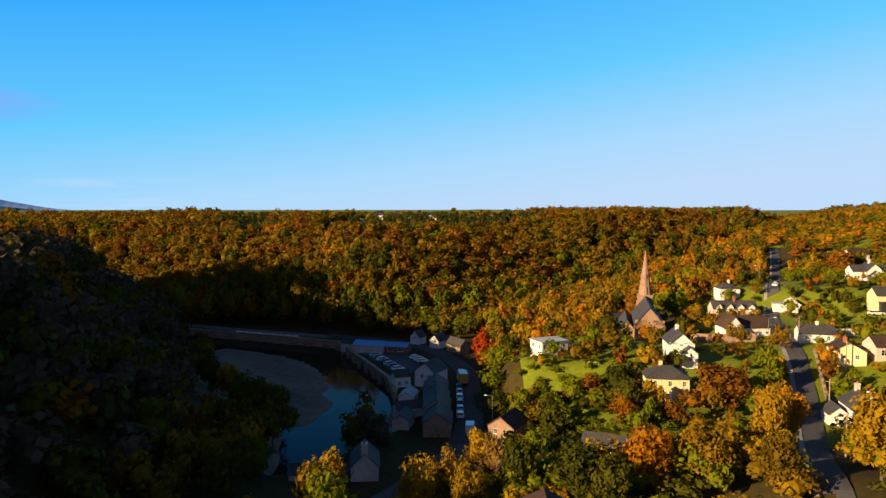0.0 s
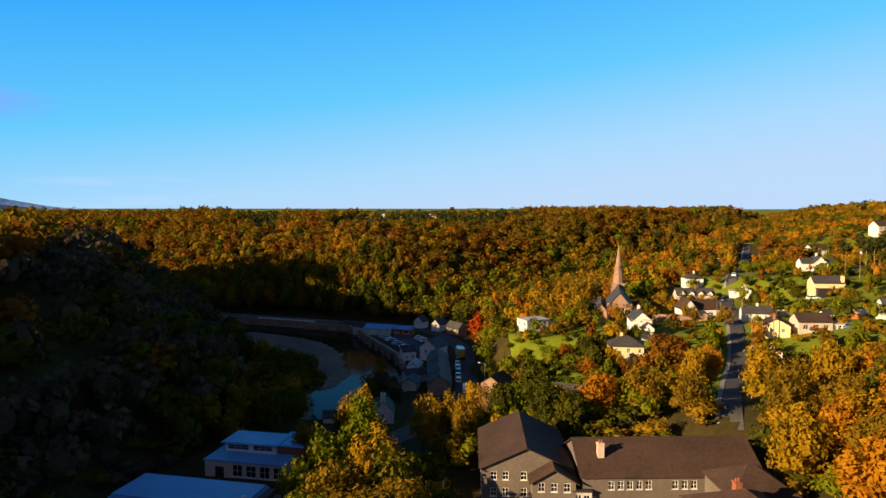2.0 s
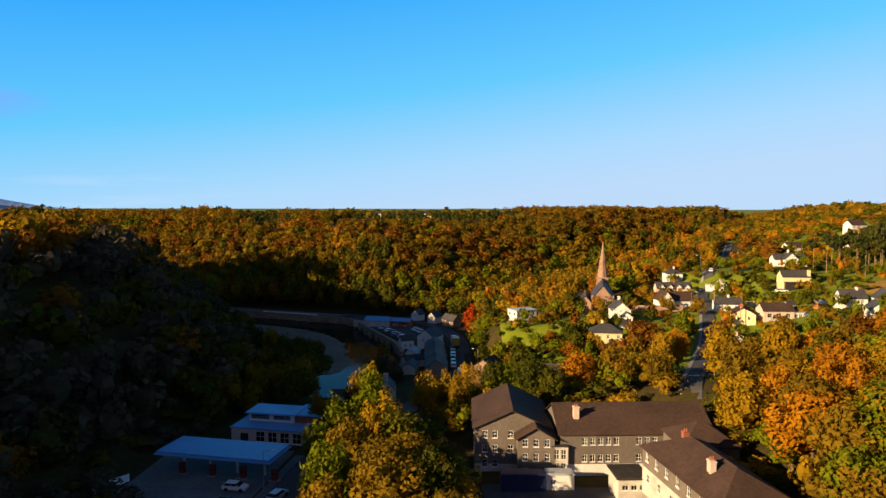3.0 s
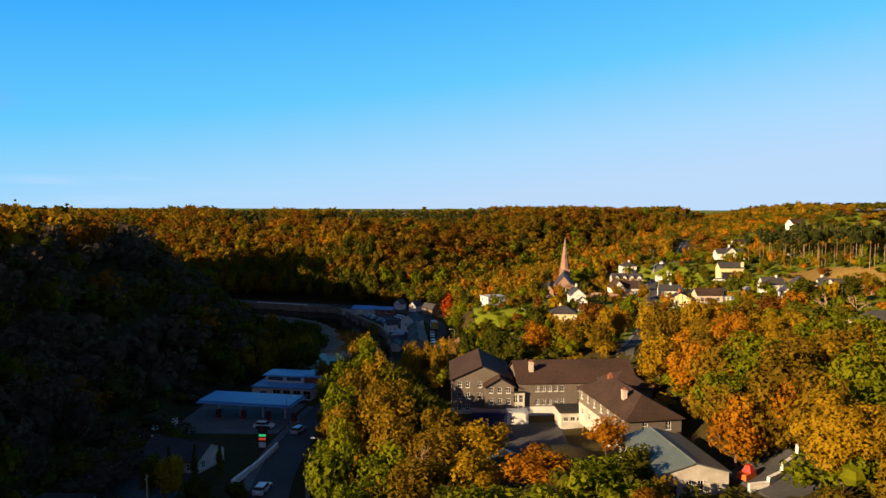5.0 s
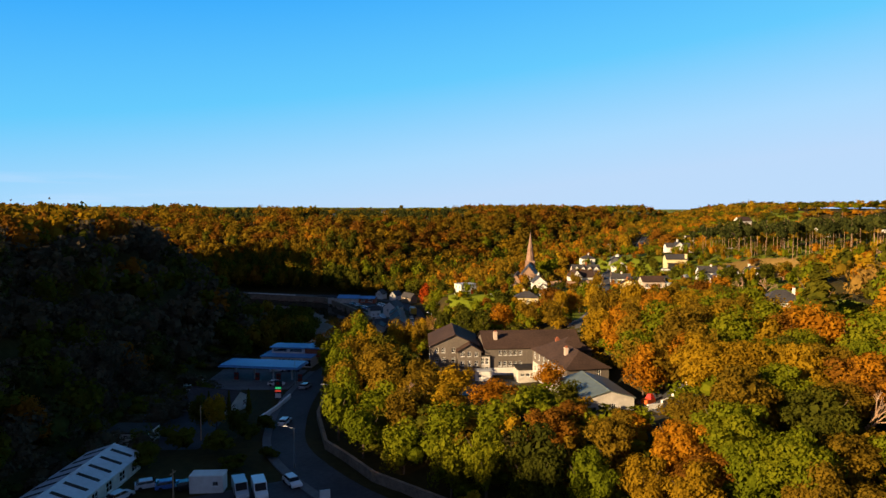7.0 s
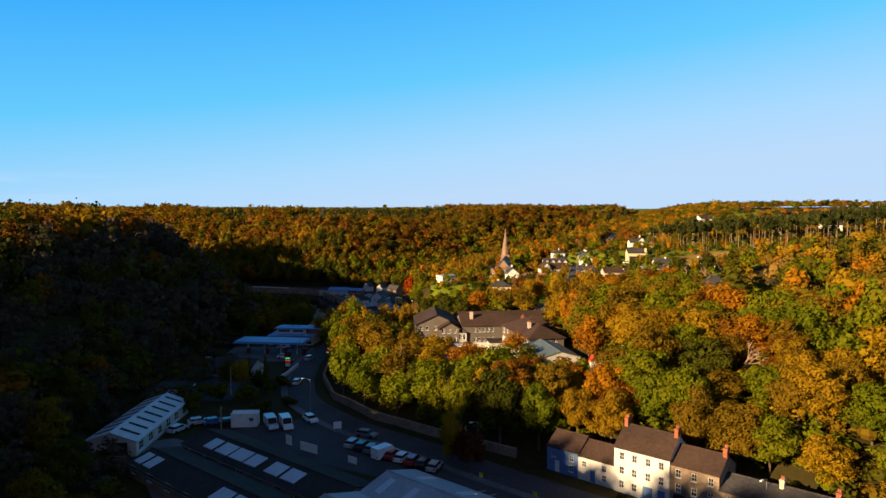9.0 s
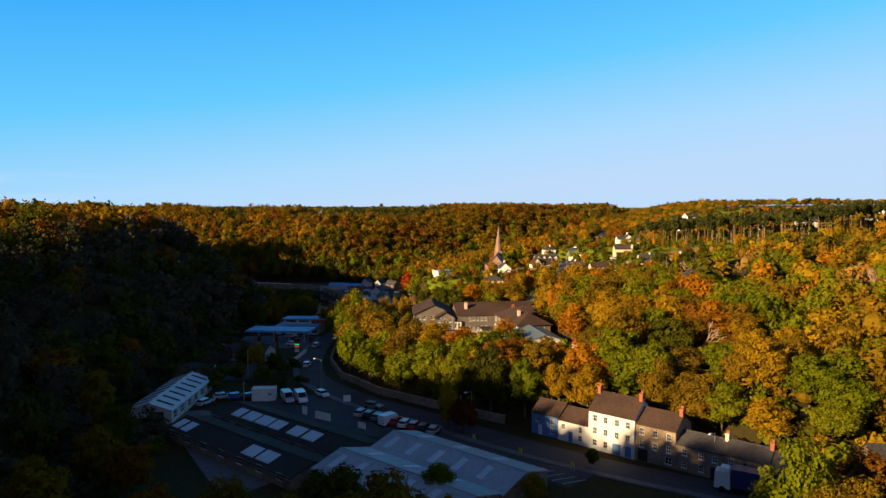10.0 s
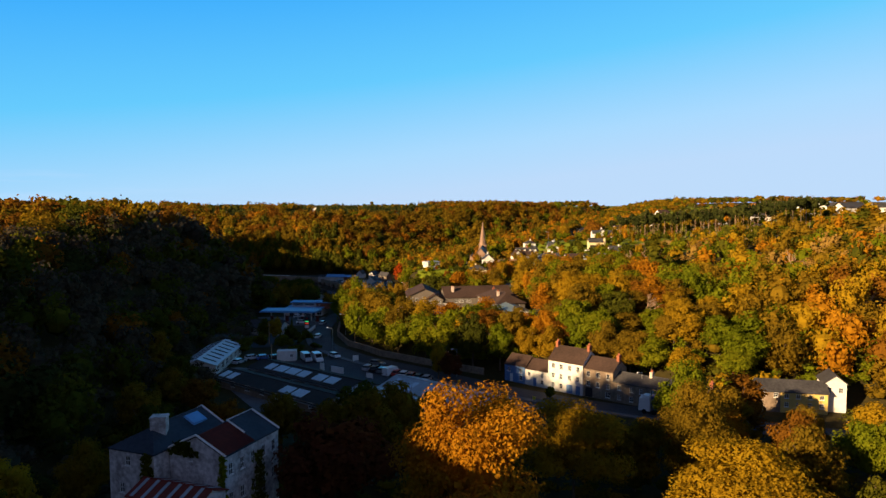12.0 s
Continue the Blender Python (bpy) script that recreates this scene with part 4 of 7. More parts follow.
block(school, 27, 13, 6.4, 3.4, wall=GREYHUNG, tiles=BROWNTILE, at=pose(33.8, 70.2, -5.9, 0, 0, 1), over=0.45, low=0.9, low_wall=WHITE,
      front=[(x, z, 0.9, 1.3) for z in (1.3, 4.3) for x in (-9.2, -7.8, -6.4, -5.0, -3.6, 0.4, 1.8, 3.2)], back=row(8, 27, 4.2))
block(school, 22.5, 10.2, 6.3, 2.7, roof="hip", wall=GREYHUNG, tiles=BROWNTILE, at=pose(37.4, 40.6, -3.4, 0, 0, -83), over=0.5, low=3.1, low_wall=OFFWHITE,
      right=[(-1.8, 4.2, 1.0, 1.5), (2.6, 4.2, 1.0, 1.5)], front=row(7, 22.5, 4.2, 1.0, 1.5) + row(6, 22.5, 1.0, 1.0, 1.3), left=row(2, 10.2, 4.2))
block(school, 9, 9, 6.0, 2.6, roof="hip", wall=GREYHUNG, tiles=BROWNTILE, at=pose(42.6, 57.6, -4.2, 0, 0, 1), over=0.4)
block(school, 4.8, 5.5, 2.7, roof="flat", wall=OFFWHITE, tiles=FELT, at=pose(29.6, 54.0, -5.4, 0, 0, 1), over=0.3, front=[(-1.3, 0.9, 1.0, 0.9), (0.1, 0.9, 1.0, 0.9), (1.5, 0.9, 1.0, 0.9)])
block(school, 2.8, 3.5, 5.2, roof="flat", wall=OFFWHITE, tiles=FELT, at=pose(20.4, 64.6, -6.9, 0, 0, -4), over=0.1, front=[(-0.6, 0.4, 0.9, 2.0), (0.6, 0.4, 0.9, 2.0), (-0.6, 3.0, 0.9, 1.8), (0.6, 3.0, 0.9, 1.8)])
chimney(school, 23.8, 66.8, 1.2, 4.4, 1.0, 0.9, PINK, 2)
chimney(school, 35.6, 36.5, 3.6, 6.1, 0.8, 1.2, PINK, 3)
chimney(school, 36.6, 48.5, 3.6, 5.9, 0.8, 1.1, BRICK, 2)
hall = house(34.9, 12.5, -87, "white-walled hall with a grey-green sheet roof", 15, 10.0, 3.6, 1.4, name="hall", category="hall", z=-0.6, wall=OFFWHITE, tiles=TEALROOF, over=0.25,
             right=[(-0.8, 1.2, 0.8, 1.4), (0.9, 1.2, 0.8, 1.4)], doors=[("right", -3.2, 1.3, 2.0)], front=row(4, 15, 1.6, 1.2, 1.0))
house(13.5, 22.0, -70, "low outbuilding with a green-grey sheet roof", 13, 7, 2.6, 1.6, name="outbuilding", category="shed", z=-5.6, wall=OFFWHITE, tiles=TEALROOF, over=0.3)
house(37.0, -7.0, 2, "low flat-roofed building below the hall", 13, 9, 2.5, 0.3, name="outbuilding", category="building", roof="flat", z=-0.9, wall=OFFWHITE, tiles=SLATE, over=0.2, left=row(3, 9, 0.9, 1.0, 1.1))
keep_clear((48, 3, 4))
house(13.2, 58.5, -3, "navy blue flat-topped storage unit", 7.5, 2.8, 2.7, 0.3, name="storage_unit", category="container", roof="flat", wall=NAVY, tiles=NAVY, over=0.02)
house(19.4, 58.8, -3, "white flat-roofed site cabin", 4.6, 2.6, 2.6, 0.3, name="site_cabin", category="cabin", roof="flat", wall=WHITE, tiles=SHEETROOF, over=0.05, front=[(-1.2, 1.0, 0.9, 0.9)])

# petrol station
shop = thing("filling_station_shop", "pale two-level station shop with pale blue roofs", "shop", pose(-35.5, 92, gz(-36, 92), 0, 0, -12) @ Matrix.Scale(0.9, 4))
keep_clear((92, 46, 12), (102, 44, 9), (104, 70, 8))
keep_clear((-36, 92, 14), (-42, 72, 18))
block(shop, 17.5, 12, 3.5, roof="flat", wall=PINK, tiles=BLUEROOF, over=0.25, front=row(4, 12, 0.6, 2.2, 2.4, 3.0), doors=[("front", -5.5, 2.0, 2.4)])
block(shop, 11.5, 6.2, 1.8, roof="flat", wall=WHITE, tiles=BLUEROOF, at=pose(-1.0, 2.0, 3.9), over=0.7, front=[(-2.9, 0.4, 4.8, 1.1), (2.7, 0.4, 4.4, 1.1)], bars=2)
block(shop, 8, 8, 1.6, roof="flat", wall=BRICK, tiles=BLUEROOF, at=pose(8.5, 3.5, 3.9), over=0.4)

# canopy over the pumps
canopy = thing("fuel_canopy", "pale blue flat canopy on columns over fuel pumps", "canopy", pose(-40.2, 69.8, gz(-40, 70) + 0.1, 0, 0, -13) @ Matrix.Scale(0.9, 4))
c_bm = bmesh.new()
box(c_bm, -12.2, 12.2, -4.6, 4.6, 4.5, 5.05)
box(c_bm, -12.6, 12.6, -5.0, 5.0, 4.4, 4.55)
part("roof", c_bm, BLUEROOF, canopy)
for cx in (-9, -3, 3, 9):
    bm = bmesh.new()
    box(bm, cx - 0.2, cx + 0.2, -0.2, 0.2, 0, 4.42)
    part("column", bm, TRIM, canopy)


def fuel_pump(x, y, rot):
    t = thing("fuel_pump", "dark red fuel pump on a raised concrete island", "fuel pump", pose(x, y, gz(x, y) + 0.1, 0, 0, rot), "pumps under the canopy")
    bm = bmesh.new()
    box(bm, -1.0, 1.0, -0.6, 0.6, 0, 0.18, taper=0.04)
    part("island", bm, KERB, t)
    bm = bmesh.new()
    box(bm, -0.5, 0.5, -0.3, 0.3, 0.18, 1.7)
    box(bm, -0.55, 0.55, -0.34, 0.34, 1.7, 2.1)
    part("cabinet", bm, REDROOF, t)
    bm = bmesh.new()
    box(bm, -0.35, 0.35, -0.33, -0.302, 1.1, 1.6)
    part("display", bm, DARKTRIM, t)
    bm = bmesh.new()
    tube(bm, (0.55, 0, 1.5), (0.62, 0, 0.5), 0.03)
    part("hose", bm, RUBBER, t)


for k in range(4):
    fuel_pump(-47.5 + 5.9 * k, 69.0 - 1.35 * k, -13)

pylon = thing("price_sign", "tall station price sign with red star and lit figures", "sign", pose(-32.8, 46.7, gz(-32.8, 46.7), 0, 0, -6))
bm = bmesh.new()
box(bm, -0.9, 0.9, -0.18, 0.18, 0.0, 4.6)
part("panel", bm, DARKTRIM, pylon)
bm = bmesh.new()
pts = []
for k in range(10):
    r, a = (0.6 if k % 2 == 0 else 0.25), math.pi / 2 + k * math.pi / 5
    pts.append(bm.verts.new((r * math.cos(a), -0.2, 3.9 + r * math.sin(a))))
face = bm.faces.new(pts)
bmesh.ops.extrude_face_region(bm, geom=[face])
part("star", bm, surface("red_enamel", (0.6, 0.03, 0.02), rough=0.4), pylon)
for z, m, name in ((2.75, lamp_glow("green_figures", (0.05, 0.8, 0.25), 0.35), "price_bar"), (2.05, lamp_glow("red_figures", (0.8, 0.06, 0.03), 0.35), "price_bar"), (0.9, TRIM, "notice")):
    bm = bmesh.new()
    h = 0.22 if name == "price_bar" else 0.55
    box(bm, -0.7, 0.7, -0.22, -0.182, z - h, z + h)
    part(name, bm, m, pylon)

# ---- the terrace by the valley road ----
TU, TB = Vector((0.672, -0.741)), Vector((0.741, 0.672))
TERR = -47.8


def terrace_house(s0, s1, depth, high, rise, label, wall, tiles, front, doors=(), pots=(), paint=DARKTRIM, forward=0.0, stack=BRICK):
    s = (s0 + s1) / 2
    c = Vector((20.2, -38.4)) + TU * s + TB * (depth / 2 - forward)
    t = thing("terraced_house", label, "house", pose(c.x, c.y, -6.1, 0, 0, TERR), "terrace by the valley road")
    block(t, s1 - s0 - 0.02, depth, high, rise, wall=wall, tiles=tiles, front=front, doors=doors, over=0.12, paint=paint)
    for x in pots:
        chimney(t, x, 0, high + rise * 0.6, high + rise + 1.2, 0.6, 1.1, stack, 2)
    keep_clear((c.x, c.y, 3.6))
    return t


W = 0.85
terrace_house(0, 6, 6.5, 4.1, 2.0, "small blue-rendered terraced cottage with brown roof", BLUE, BROWNTILE, [(-1.7, 2.5, W, 1.0), (1.7, 2.5, W, 1.0), (1.7, 0.7, W, 1.1)], [("front", -1.0, 0.9, 2.0)], paint=TRIM)
terrace_house(6, 12.6, 6.5, 3.8, 1.9, "white terraced cottage with climbing ivy and brown roof", WHITE, BROWNTILE, [(1.4, 2.2, W, 1.1), (1.4, 0.6, W, 1.1), (-2.2, 2.2, W, 1.0)], [("front", -0.6, 0.9, 2.0)], paint=BLUE)
terrace_house(12.6, 21.6, 7.5, 7.0, 2.8, "tall white three-storey terraced house with blue doors", WHITE, BROWNTILE, [(x, z, W, 1.25) for z in (2.9, 5.2) for x in (-3.2, -1.1, 1.1, 3.2)] + [(-3.2, 0.7, W, 1.2), (-1.1, 0.7, W, 1.2)],
              [("front", 1.1, 1.6, 2.0), ("front", 3.3, 1.2, 2.0)], pots=(-4.1, 4.1), paint=BLUE, forward=0.3)
terrace_house(21.6, 28.8, 7.0, 6.4, 2.1, "rubble-stone terraced house with red ridge tiles", STONE, BROWNTILE, [(x, z, W, 1.2) for z in (2.5, 4.7) for x in (-2.4, 0.0, 2.4)] + [(2.4, 0.6, 1.2, 1.2)], [("front", -2.2, 1.8, 2.1)], pots=(3.3,), stack=BRICK)
terrace_house(28.8, 36.6, 6.5, 4.4, 1.6, "low stone terraced house with dark slate roof", STONE, SLATE, [(x, z, W, 1.1) for z in (0.7, 2.8) for x in (-2.4, 0.4)] + [(2.6, 2.8, W, 1.1)], [("front", 2.4, 0.9, 2.0)], pots=(3.6,), stack=PINK)
terrace_house(36.6, 43.4, 6.5, 4.5, 1.6, "low grey stone terraced house with dark roof", STONE, SLATE, [(x, z, W, 1.1) for z in (0.7, 2.9) for x in (-2.2, 0.0, 2.2)], pots=(3.2,), stack=BRICK)
terrace_house(43.4, 49.5, 6.5, 4.2, 1.6, "low stone cottage with slate roof at the terrace end", STONE, SLATE, [(x, 2.6, W, 1.1) for x in (-1.6, 1.6)], pots=(2.6,))
house(76.2, -71.5, -20, "yellow-rendered cottage with dark slate roof", 9, 5.6, 3.9, 1.7, z=-5.4, wall=YELLOW, tiles=SLATE, front=row(4, 9, 0.7, W, 1.0) + row(4, 9, 2.5, W, 0.9), name="cottage")
house(69.9, -69.2, -20, "grey stone cottage joined to a yellow one", 4.3, 5.6, 3.9, 1.7, z=-5.4, wall=STONE, tiles=SLATE, front=row(2, 5, 2.6, W, 1.0), name="cottage")
house(83.4, -71.6, 65, "narrow white gabled house with slate roof", 6, 4.2, 5.2, 1.6, z=-5.0, wall=WHITE, tiles=SLATE, left=row(2, 4.2, 3.2, W, 1.1), name="house")

# ---- workshops and yard ----
barn = house(-54.5, -12.5, 84, "white metal workshop with ribbed rooflights", 25, 9.0, 2.7, 1.5, name="workshop", category="workshop", wall=OFFWHITE, tiles=PALEROOF, over=0.3, front=row(6, 25, 0.6, 1.8, 1.6), doors=[("left", 1.5, 2.8, 2.4)])
for k in range(7):
    for side in (-1, 1):
        bm = bmesh.new()
        x = -10.0 + 3.4 * k
        for y0, y1 in ((0.6, 4.0),):
            z0, z1 = 2.7 + 1.5 * (1 - y0 / 4.5), 2.7 + 1.5 * (1 - y1 / 4.5)
            v = [bm.verts.new((x + dx, side * yy, zz + dz)) for dz in (0.17, 0.24) for dx, yy, zz in ((-0.35, y0, z0), (0.35, y0, z0), (0.35, y1, z1), (-0.35, y1, z1))]
            for f in ((0, 1, 2, 3), (4, 5, 6, 7), (0, 1, 5, 4), (1, 2, 6, 5), (2, 3, 7, 6), (3, 0, 4, 7)):
                bm.faces.new([v[i] for i in f])
        bmesh.ops.recalc_face_normals(bm, faces=bm.faces[:])
        part("roof_rib", bm, FELT, barn)


def rooflight(parent, x, y, z, w, d, tilt):
    bm = bmesh.new()
    box(bm, -w / 2, w / 2, -d / 2, d / 2, 0, 0.14, taper=0.05)
    return part("rooflight", bm, SKYLIGHT, parent, at=pose(x, y, z, tilt))


def long_shed(cx, cy, rot, L, D, H, rise, label, tiles, lights, wall=STONE):
    t = house(cx, cy, rot, label, L, D, H, rise, name="workshop", category="workshop", wall=wall, tiles=tiles, over=0.2, front=row(max(int(L / 5), 1), L, 1.0, 1.6, 1.2))
    a = math.degrees(math.atan2(rise, D / 2))
    for side in (-1, 1):
        bm = bmesh.new()
        box(bm, -L / 2 - 0.2, L / 2 + 0.2, side * (D / 2 + 0.28) - 0.07, side * (D / 2 + 0.28) + 0.07, H - 0.2, H - 0.02)
        part("gutter", bm, METAL, t)
    for x, w, side in lights:
        rooflight(t, x, side * D * 0.25, H + rise * 0.5 + 0.17, w, D * 0.3, a if side < 0 else -a)
    return t


long_shed(-26.2, -36.2, -46, 40, 9.5, 2.1, 1.2, "long dark felt-roofed workshop with white rooflights", FELT, [(-13.5, 2.6, -1), (-9.5, 3.6, -1), (-5.2, 3.8, -1), (-1.2, 3.0, -1), (4.4, 3.4, -1), (8.6, 3.4, -1)])
long_shed(-34.0, -43.6, -46, 38, 9.5, 1.9, 1.2, "dark felt-roofed workshop with a few rooflights", FELT, [(6.0, 3.4, -1), (10.2, 3.6, -1), (-14.0, 2.2, -1), (-17.0, 2.0, -1)])
long_shed(2.0, -58.5, -48, 28, 12, 3.0, 1.6, "large grey-roofed shed with pale roof strips", SHEETROOF, [(-11.5, 1.2, -1), (-6.5, 1.2, -1), (-1.5, 1.2, -1), (3.5, 1.2, -1), (8.5, 1.2, -1), (-9.0, 1.2, 1), (-1.0, 1.2, 1), (7.0, 1.2, 1)])
long_shed(-7.0, -66.2, -48, 28, 12, 3.0, 1.6, "large grey-roofed shed beside its twin", SHEETROOF, [(-11.5, 1.2, -1), (-6.5, 1.2, -1), (-1.5, 1.2, -1), (3.5, 1.2, -1), (8.5, 1.2, -1), (-9.0, 1.2, 1), (-1.0, 1.2, 1), (7.0, 1.2, 1)])
house(-35.0, -10.2, -2, "white flat-roofed site cabin in the car park", 5.2, 2.6, 2.5, 0.3, name="site_cabin", category="cabin", roof="flat", wall=WHITE, tiles=WHITE, over=0.05, front=[(1.4, 1.1, 0.9, 0.8)])
house(-45.5, 38.5, -20, "low dark slate bungalow below the petrol station", 12, 8, 2.5, 2.0, name="bungalow", wall=OFFWHITE, tiles=SLATE, front=row(4, 12, 0.8, 1.2, 1.1), right=row(2, 8, 0.8))
house(-55.5, 14.5, -5, "low white garage with flat dark roof", 8, 6, 2.6, 0.3, name="garage", category="garage", roof="flat", wall=WHITE, tiles=FELT, over=0.1)

# ---- the old mill ----
mill = thing("old_mill", "derelict mill of pale rubble walls with slate roofs", "mill", pose(0, 0, 0))
keep_clear((-34, -111, 9), (-42, -109, 9), (-39, -119, 5))
MILLWALL = surface("flaking_white_rubble", (0.74, 0.69, 0.66), (0.32, 0.285, 0.27), 0.9, grain=1.8, patch=0.35, bump=0.6, spread=0.1)
MILLDARK = surface("blue_grey_slate", (0.05, 0.058, 0.075), (0.03, 0.034, 0.045), 0.6, grain=2.5, patch=0.4, bump=0.3)
MU, MP = Vector((0.48, 0.877, 0)), Vector((0.877, -0.48, 0))  # along the ridges, and across them
RIDGE_A, RIDGE_B = Vector((-41.5, -109.0, 9.3)), Vector((-33.9, -111.35, 9.4))
block(mill, 10.9, 8.2, 12.7, 2.0, wall=MILLWALL, tiles=MILLDARK, at=pose(RIDGE_B.x, RIDGE_B.y, -5.3, 0, 0, 61.3), over=0.12, front=row(5, 10.9, 10.2, 0.8, 1.5) + row(5, 10.9, 6.6, 0.8, 1.5), left=[(-0.9, 11.6, 0.5, 0.7), (-0.6, 7.2, 0.8, 1.2), (2.0, 7.2, 0.8, 1.2)])
block(mill, 12.6, 7.0, 12.7, 1.9, roof="half_hip", wall=MILLWALL, tiles=MILLDARK, at=pose(RIDGE_A.x, RIDGE_A.y, -5.3, 0, 0, 61.3), over=0.12, left=[(-0.6, 10.9, 0.8, 1.2), (2.4, 10.9, 0.8, 1.2), (-1.6, 7.4, 0.8, 1.3), (1.4, 7.4, 0.8, 1.3)], back=row(4, 12.6, 9.8, 0.9, 1.3))
chimney(mill, -42.0, -111.4, 8.0, 10.8, 1.9, 1.5, MILLWALL, 0)
bm = bmesh.new()
o = RIDGE_B - MU * 5.4 + Vector((0, 0, 0.24))
down = MP - Vector((0, 0, 2.0 / 4.1))
vs = [bm.verts.new(p) for p in (o + down * 0.1, o + MU * 5.7 + down * 0.1, o + MU * 5.7 + down * 4.2, o + down * 4.2)]
f = bm.faces.new(vs)
bmesh.ops.solidify(bm, geom=[f], thickness=0.06)
part("red_roof_sheet", bm, REDROOF, mill, "faded red sheet over part of the slates")
bm = bmesh.new()
box(bm, -1.0, 1.0, -1.3, 1.3, 0, 0.25, taper=0.1)
part("rooflight", bm, BLUEROOF, mill, "large pale blue rooflight", at=pose(-38.7, -106.6, 8.75, 0, 28.5, -28.7))
for ridge, half, rise, ends in ((RIDGE_B, 4.25, 2.05, (-5.5, 5.5)), (RIDGE_A, 3.6, 1.95, (6.35,))):
    for e in ends:
        for side in (-1, 1):
            top = ridge + MU * e + Vector((0, 0, 0.22))
            bm = bmesh.new()
            tube(bm, top, top + MP * half * side - Vector((0, 0, rise)), 0.17, sides=4)
            part("coping", bm, WHITE, mill, "whitewashed gable coping")
bm = bmesh.new()
tube(bm, RIDGE_B + MU * 0.3 + Vector((0, 0, 0.3)), RIDGE_B + MU * 0.3 + MP * 2.6 + Vector((0, 0, 0.3 - 1.27)), 0.15, sides=4)
part("coping", bm, WHITE, mill, "whitewashed coping between two roof slopes")
annex = house(-38.2, -118.9, -28.7, "mill annex with rusty red striped sheet roof", 9.5, 5.2, 9.0, 1.0, name="annex", category="shed", z=-5.2, wall=MILLWALL, tiles=REDROOF, over=0.3)
for k in range(6):
    bm = bmesh.new()
    x = -4.4 + 1.6 * k
    for side in (-1, 1):
        q = [(x, side * 0.1, 10.14), (x + 0.45, side * 0.1, 10.14), (x + 0.45, side * 2.8, 9.12), (x, side * 2.8, 9.12)]
        v = [bm.verts.new(p) for p in q] + [bm.verts.new((a, b, c + 0.06)) for a, b, c in q]
        for f in ((0, 1, 2, 3), (4, 5, 6, 7), (0, 1, 5, 4), (1, 2, 6, 5), (2, 3, 7, 6), (3, 0, 4, 7)):
            bm.faces.new([v[i] for i in f])
    bmesh.ops.recalc_face_normals(bm, faces=bm.faces[:])
    part("roof_strip", bm, SHEETROOF, annex, "pale replaced roof strip")


def ivy(corner, along, out, wide, low, high, n, leaf="green"):
    """Ivy that climbs a wall from low to high, ragged and thinner towards the top."""
    h = rng.uniform(0, 1, n) ** 1.3
    a = (rng.uniform(-0.5, 0.5, n) + rng.normal(0, 0.12, n)) * wide * (1 - 0.55 * h)
    p = np.array(corner)[None] + np.array(along)[None] * a[:, None] + np.array(out)[None] * rng.uniform(0.02, 0.45, n)[:, None]
    p[:, 2] = low + (high - low) * h
    mesh = quads_mesh("ivy", leaf_quads(p, np.tile(np.array(out, float), (n, 1)), 0.3).reshape(-1, 3), None, [LEAF[leaf]])
    return tagged(new("ivy", mesh), "dark green ivy climbing the mill wall", "ivy", kind="stuff")


near_a = RIDGE_A - MU * 6.35
ivy(near_a + MP * 2.6, MP, -MU, 2.2, 1.0, 7.4, 420)
ivy(RIDGE_B - MU * 5.5 + MP * 3.9, MP, -MU, 1.2, -3.0, 7.6, 380, "lime")
ivy(RIDGE_B - MU * 5.5 - MP * 1.9, MP, -MU, 3.6, 7.0, 8.6, 160)
ivy(RIDGE_B + MP * 4.1 + MU * 1.0, MU, MP, 3.0, -3.0, 6.0, 420)

# ---- church ----
church = thing("church", "pink sandstone church with slate roofs and tall spire", "church", pose(63.5, 204, 1.0, 0, 0, -104))
keep_clear((62, 197, 9), (64, 206, 9), (67, 217, 7))
block(church, 25, 8.2, 5.4, 5.0, wall=SANDSTONE, tiles=SLATE, over=0.25, right=[(-1.3, 2.6, 0.7, 3.4), (-0.42, 2.6, 0.7, 4.2), (0.46, 2.6, 0.7, 4.2), (1.34, 2.6, 0.7, 3.4)], bars=0)
block(church, 19, 4.4, 3.0, 2.6, wall=SANDSTONE, tiles=SLATE, at=pose(-3, -6.2, 0), over=0.2, front=row(4, 20, 1.2, 0.8, 1.8), right=[(0, 1.2, 0.8, 2.0)], bars=0)
tower = bmesh.new()
box(tower, -2.3, 2.3, -2.3, 2.3, -1.5, 10.5)
tower_ob = part("tower", tower, SANDSTONE, church, at=pose(-15.0, 0.0, 0))
bm = bmesh.new()
box(bm, -2.5, 2.5, -2.5, 2.5, 10.5, 10.9)
part("cornice", bm, SANDSTONE, tower_ob)
for sx in (-1, 1):
    for sy in (-1, 1):
        bm = bmesh.new()
        box(bm, sx * 2.3 - 0.4, sx * 2.3 + 0.4, sy * 2.3 - 0.4, sy * 2.3 + 0.4, -1.5, 8.5, taper=0.1)
        part("buttress", bm, SANDSTONE, tower_ob)
sp = bmesh.new()
tube(sp, (0, 0, 10.9), (0, 0, 13.6), 2.0, 1.75, 8)
tube(sp, (0, 0, 13.6), (0, 0, 25.4), 1.75, 0.06, 8)
for k in range(4):
    m = pose(0, 0, 0, 0, 0, 90 * k)
    box(sp, -0.45, 0.45, 1.3, 2.0, 11.2, 13.4, m, 0.12)
    box(sp, -0.3, 0.3, 0.95, 1.5, 16.2, 17.6, m, 0.1)
spire = part("spire", sp, SANDSTONE, church, at=pose(-15.0, 0.0, 0))
cr = bmesh.new()
tube(cr, (0, 0, 25.3), (0, 0, 26.6), 0.05)
box(cr, -0.35, 0.35, -0.04, 0.04, 26.0, 26.1)
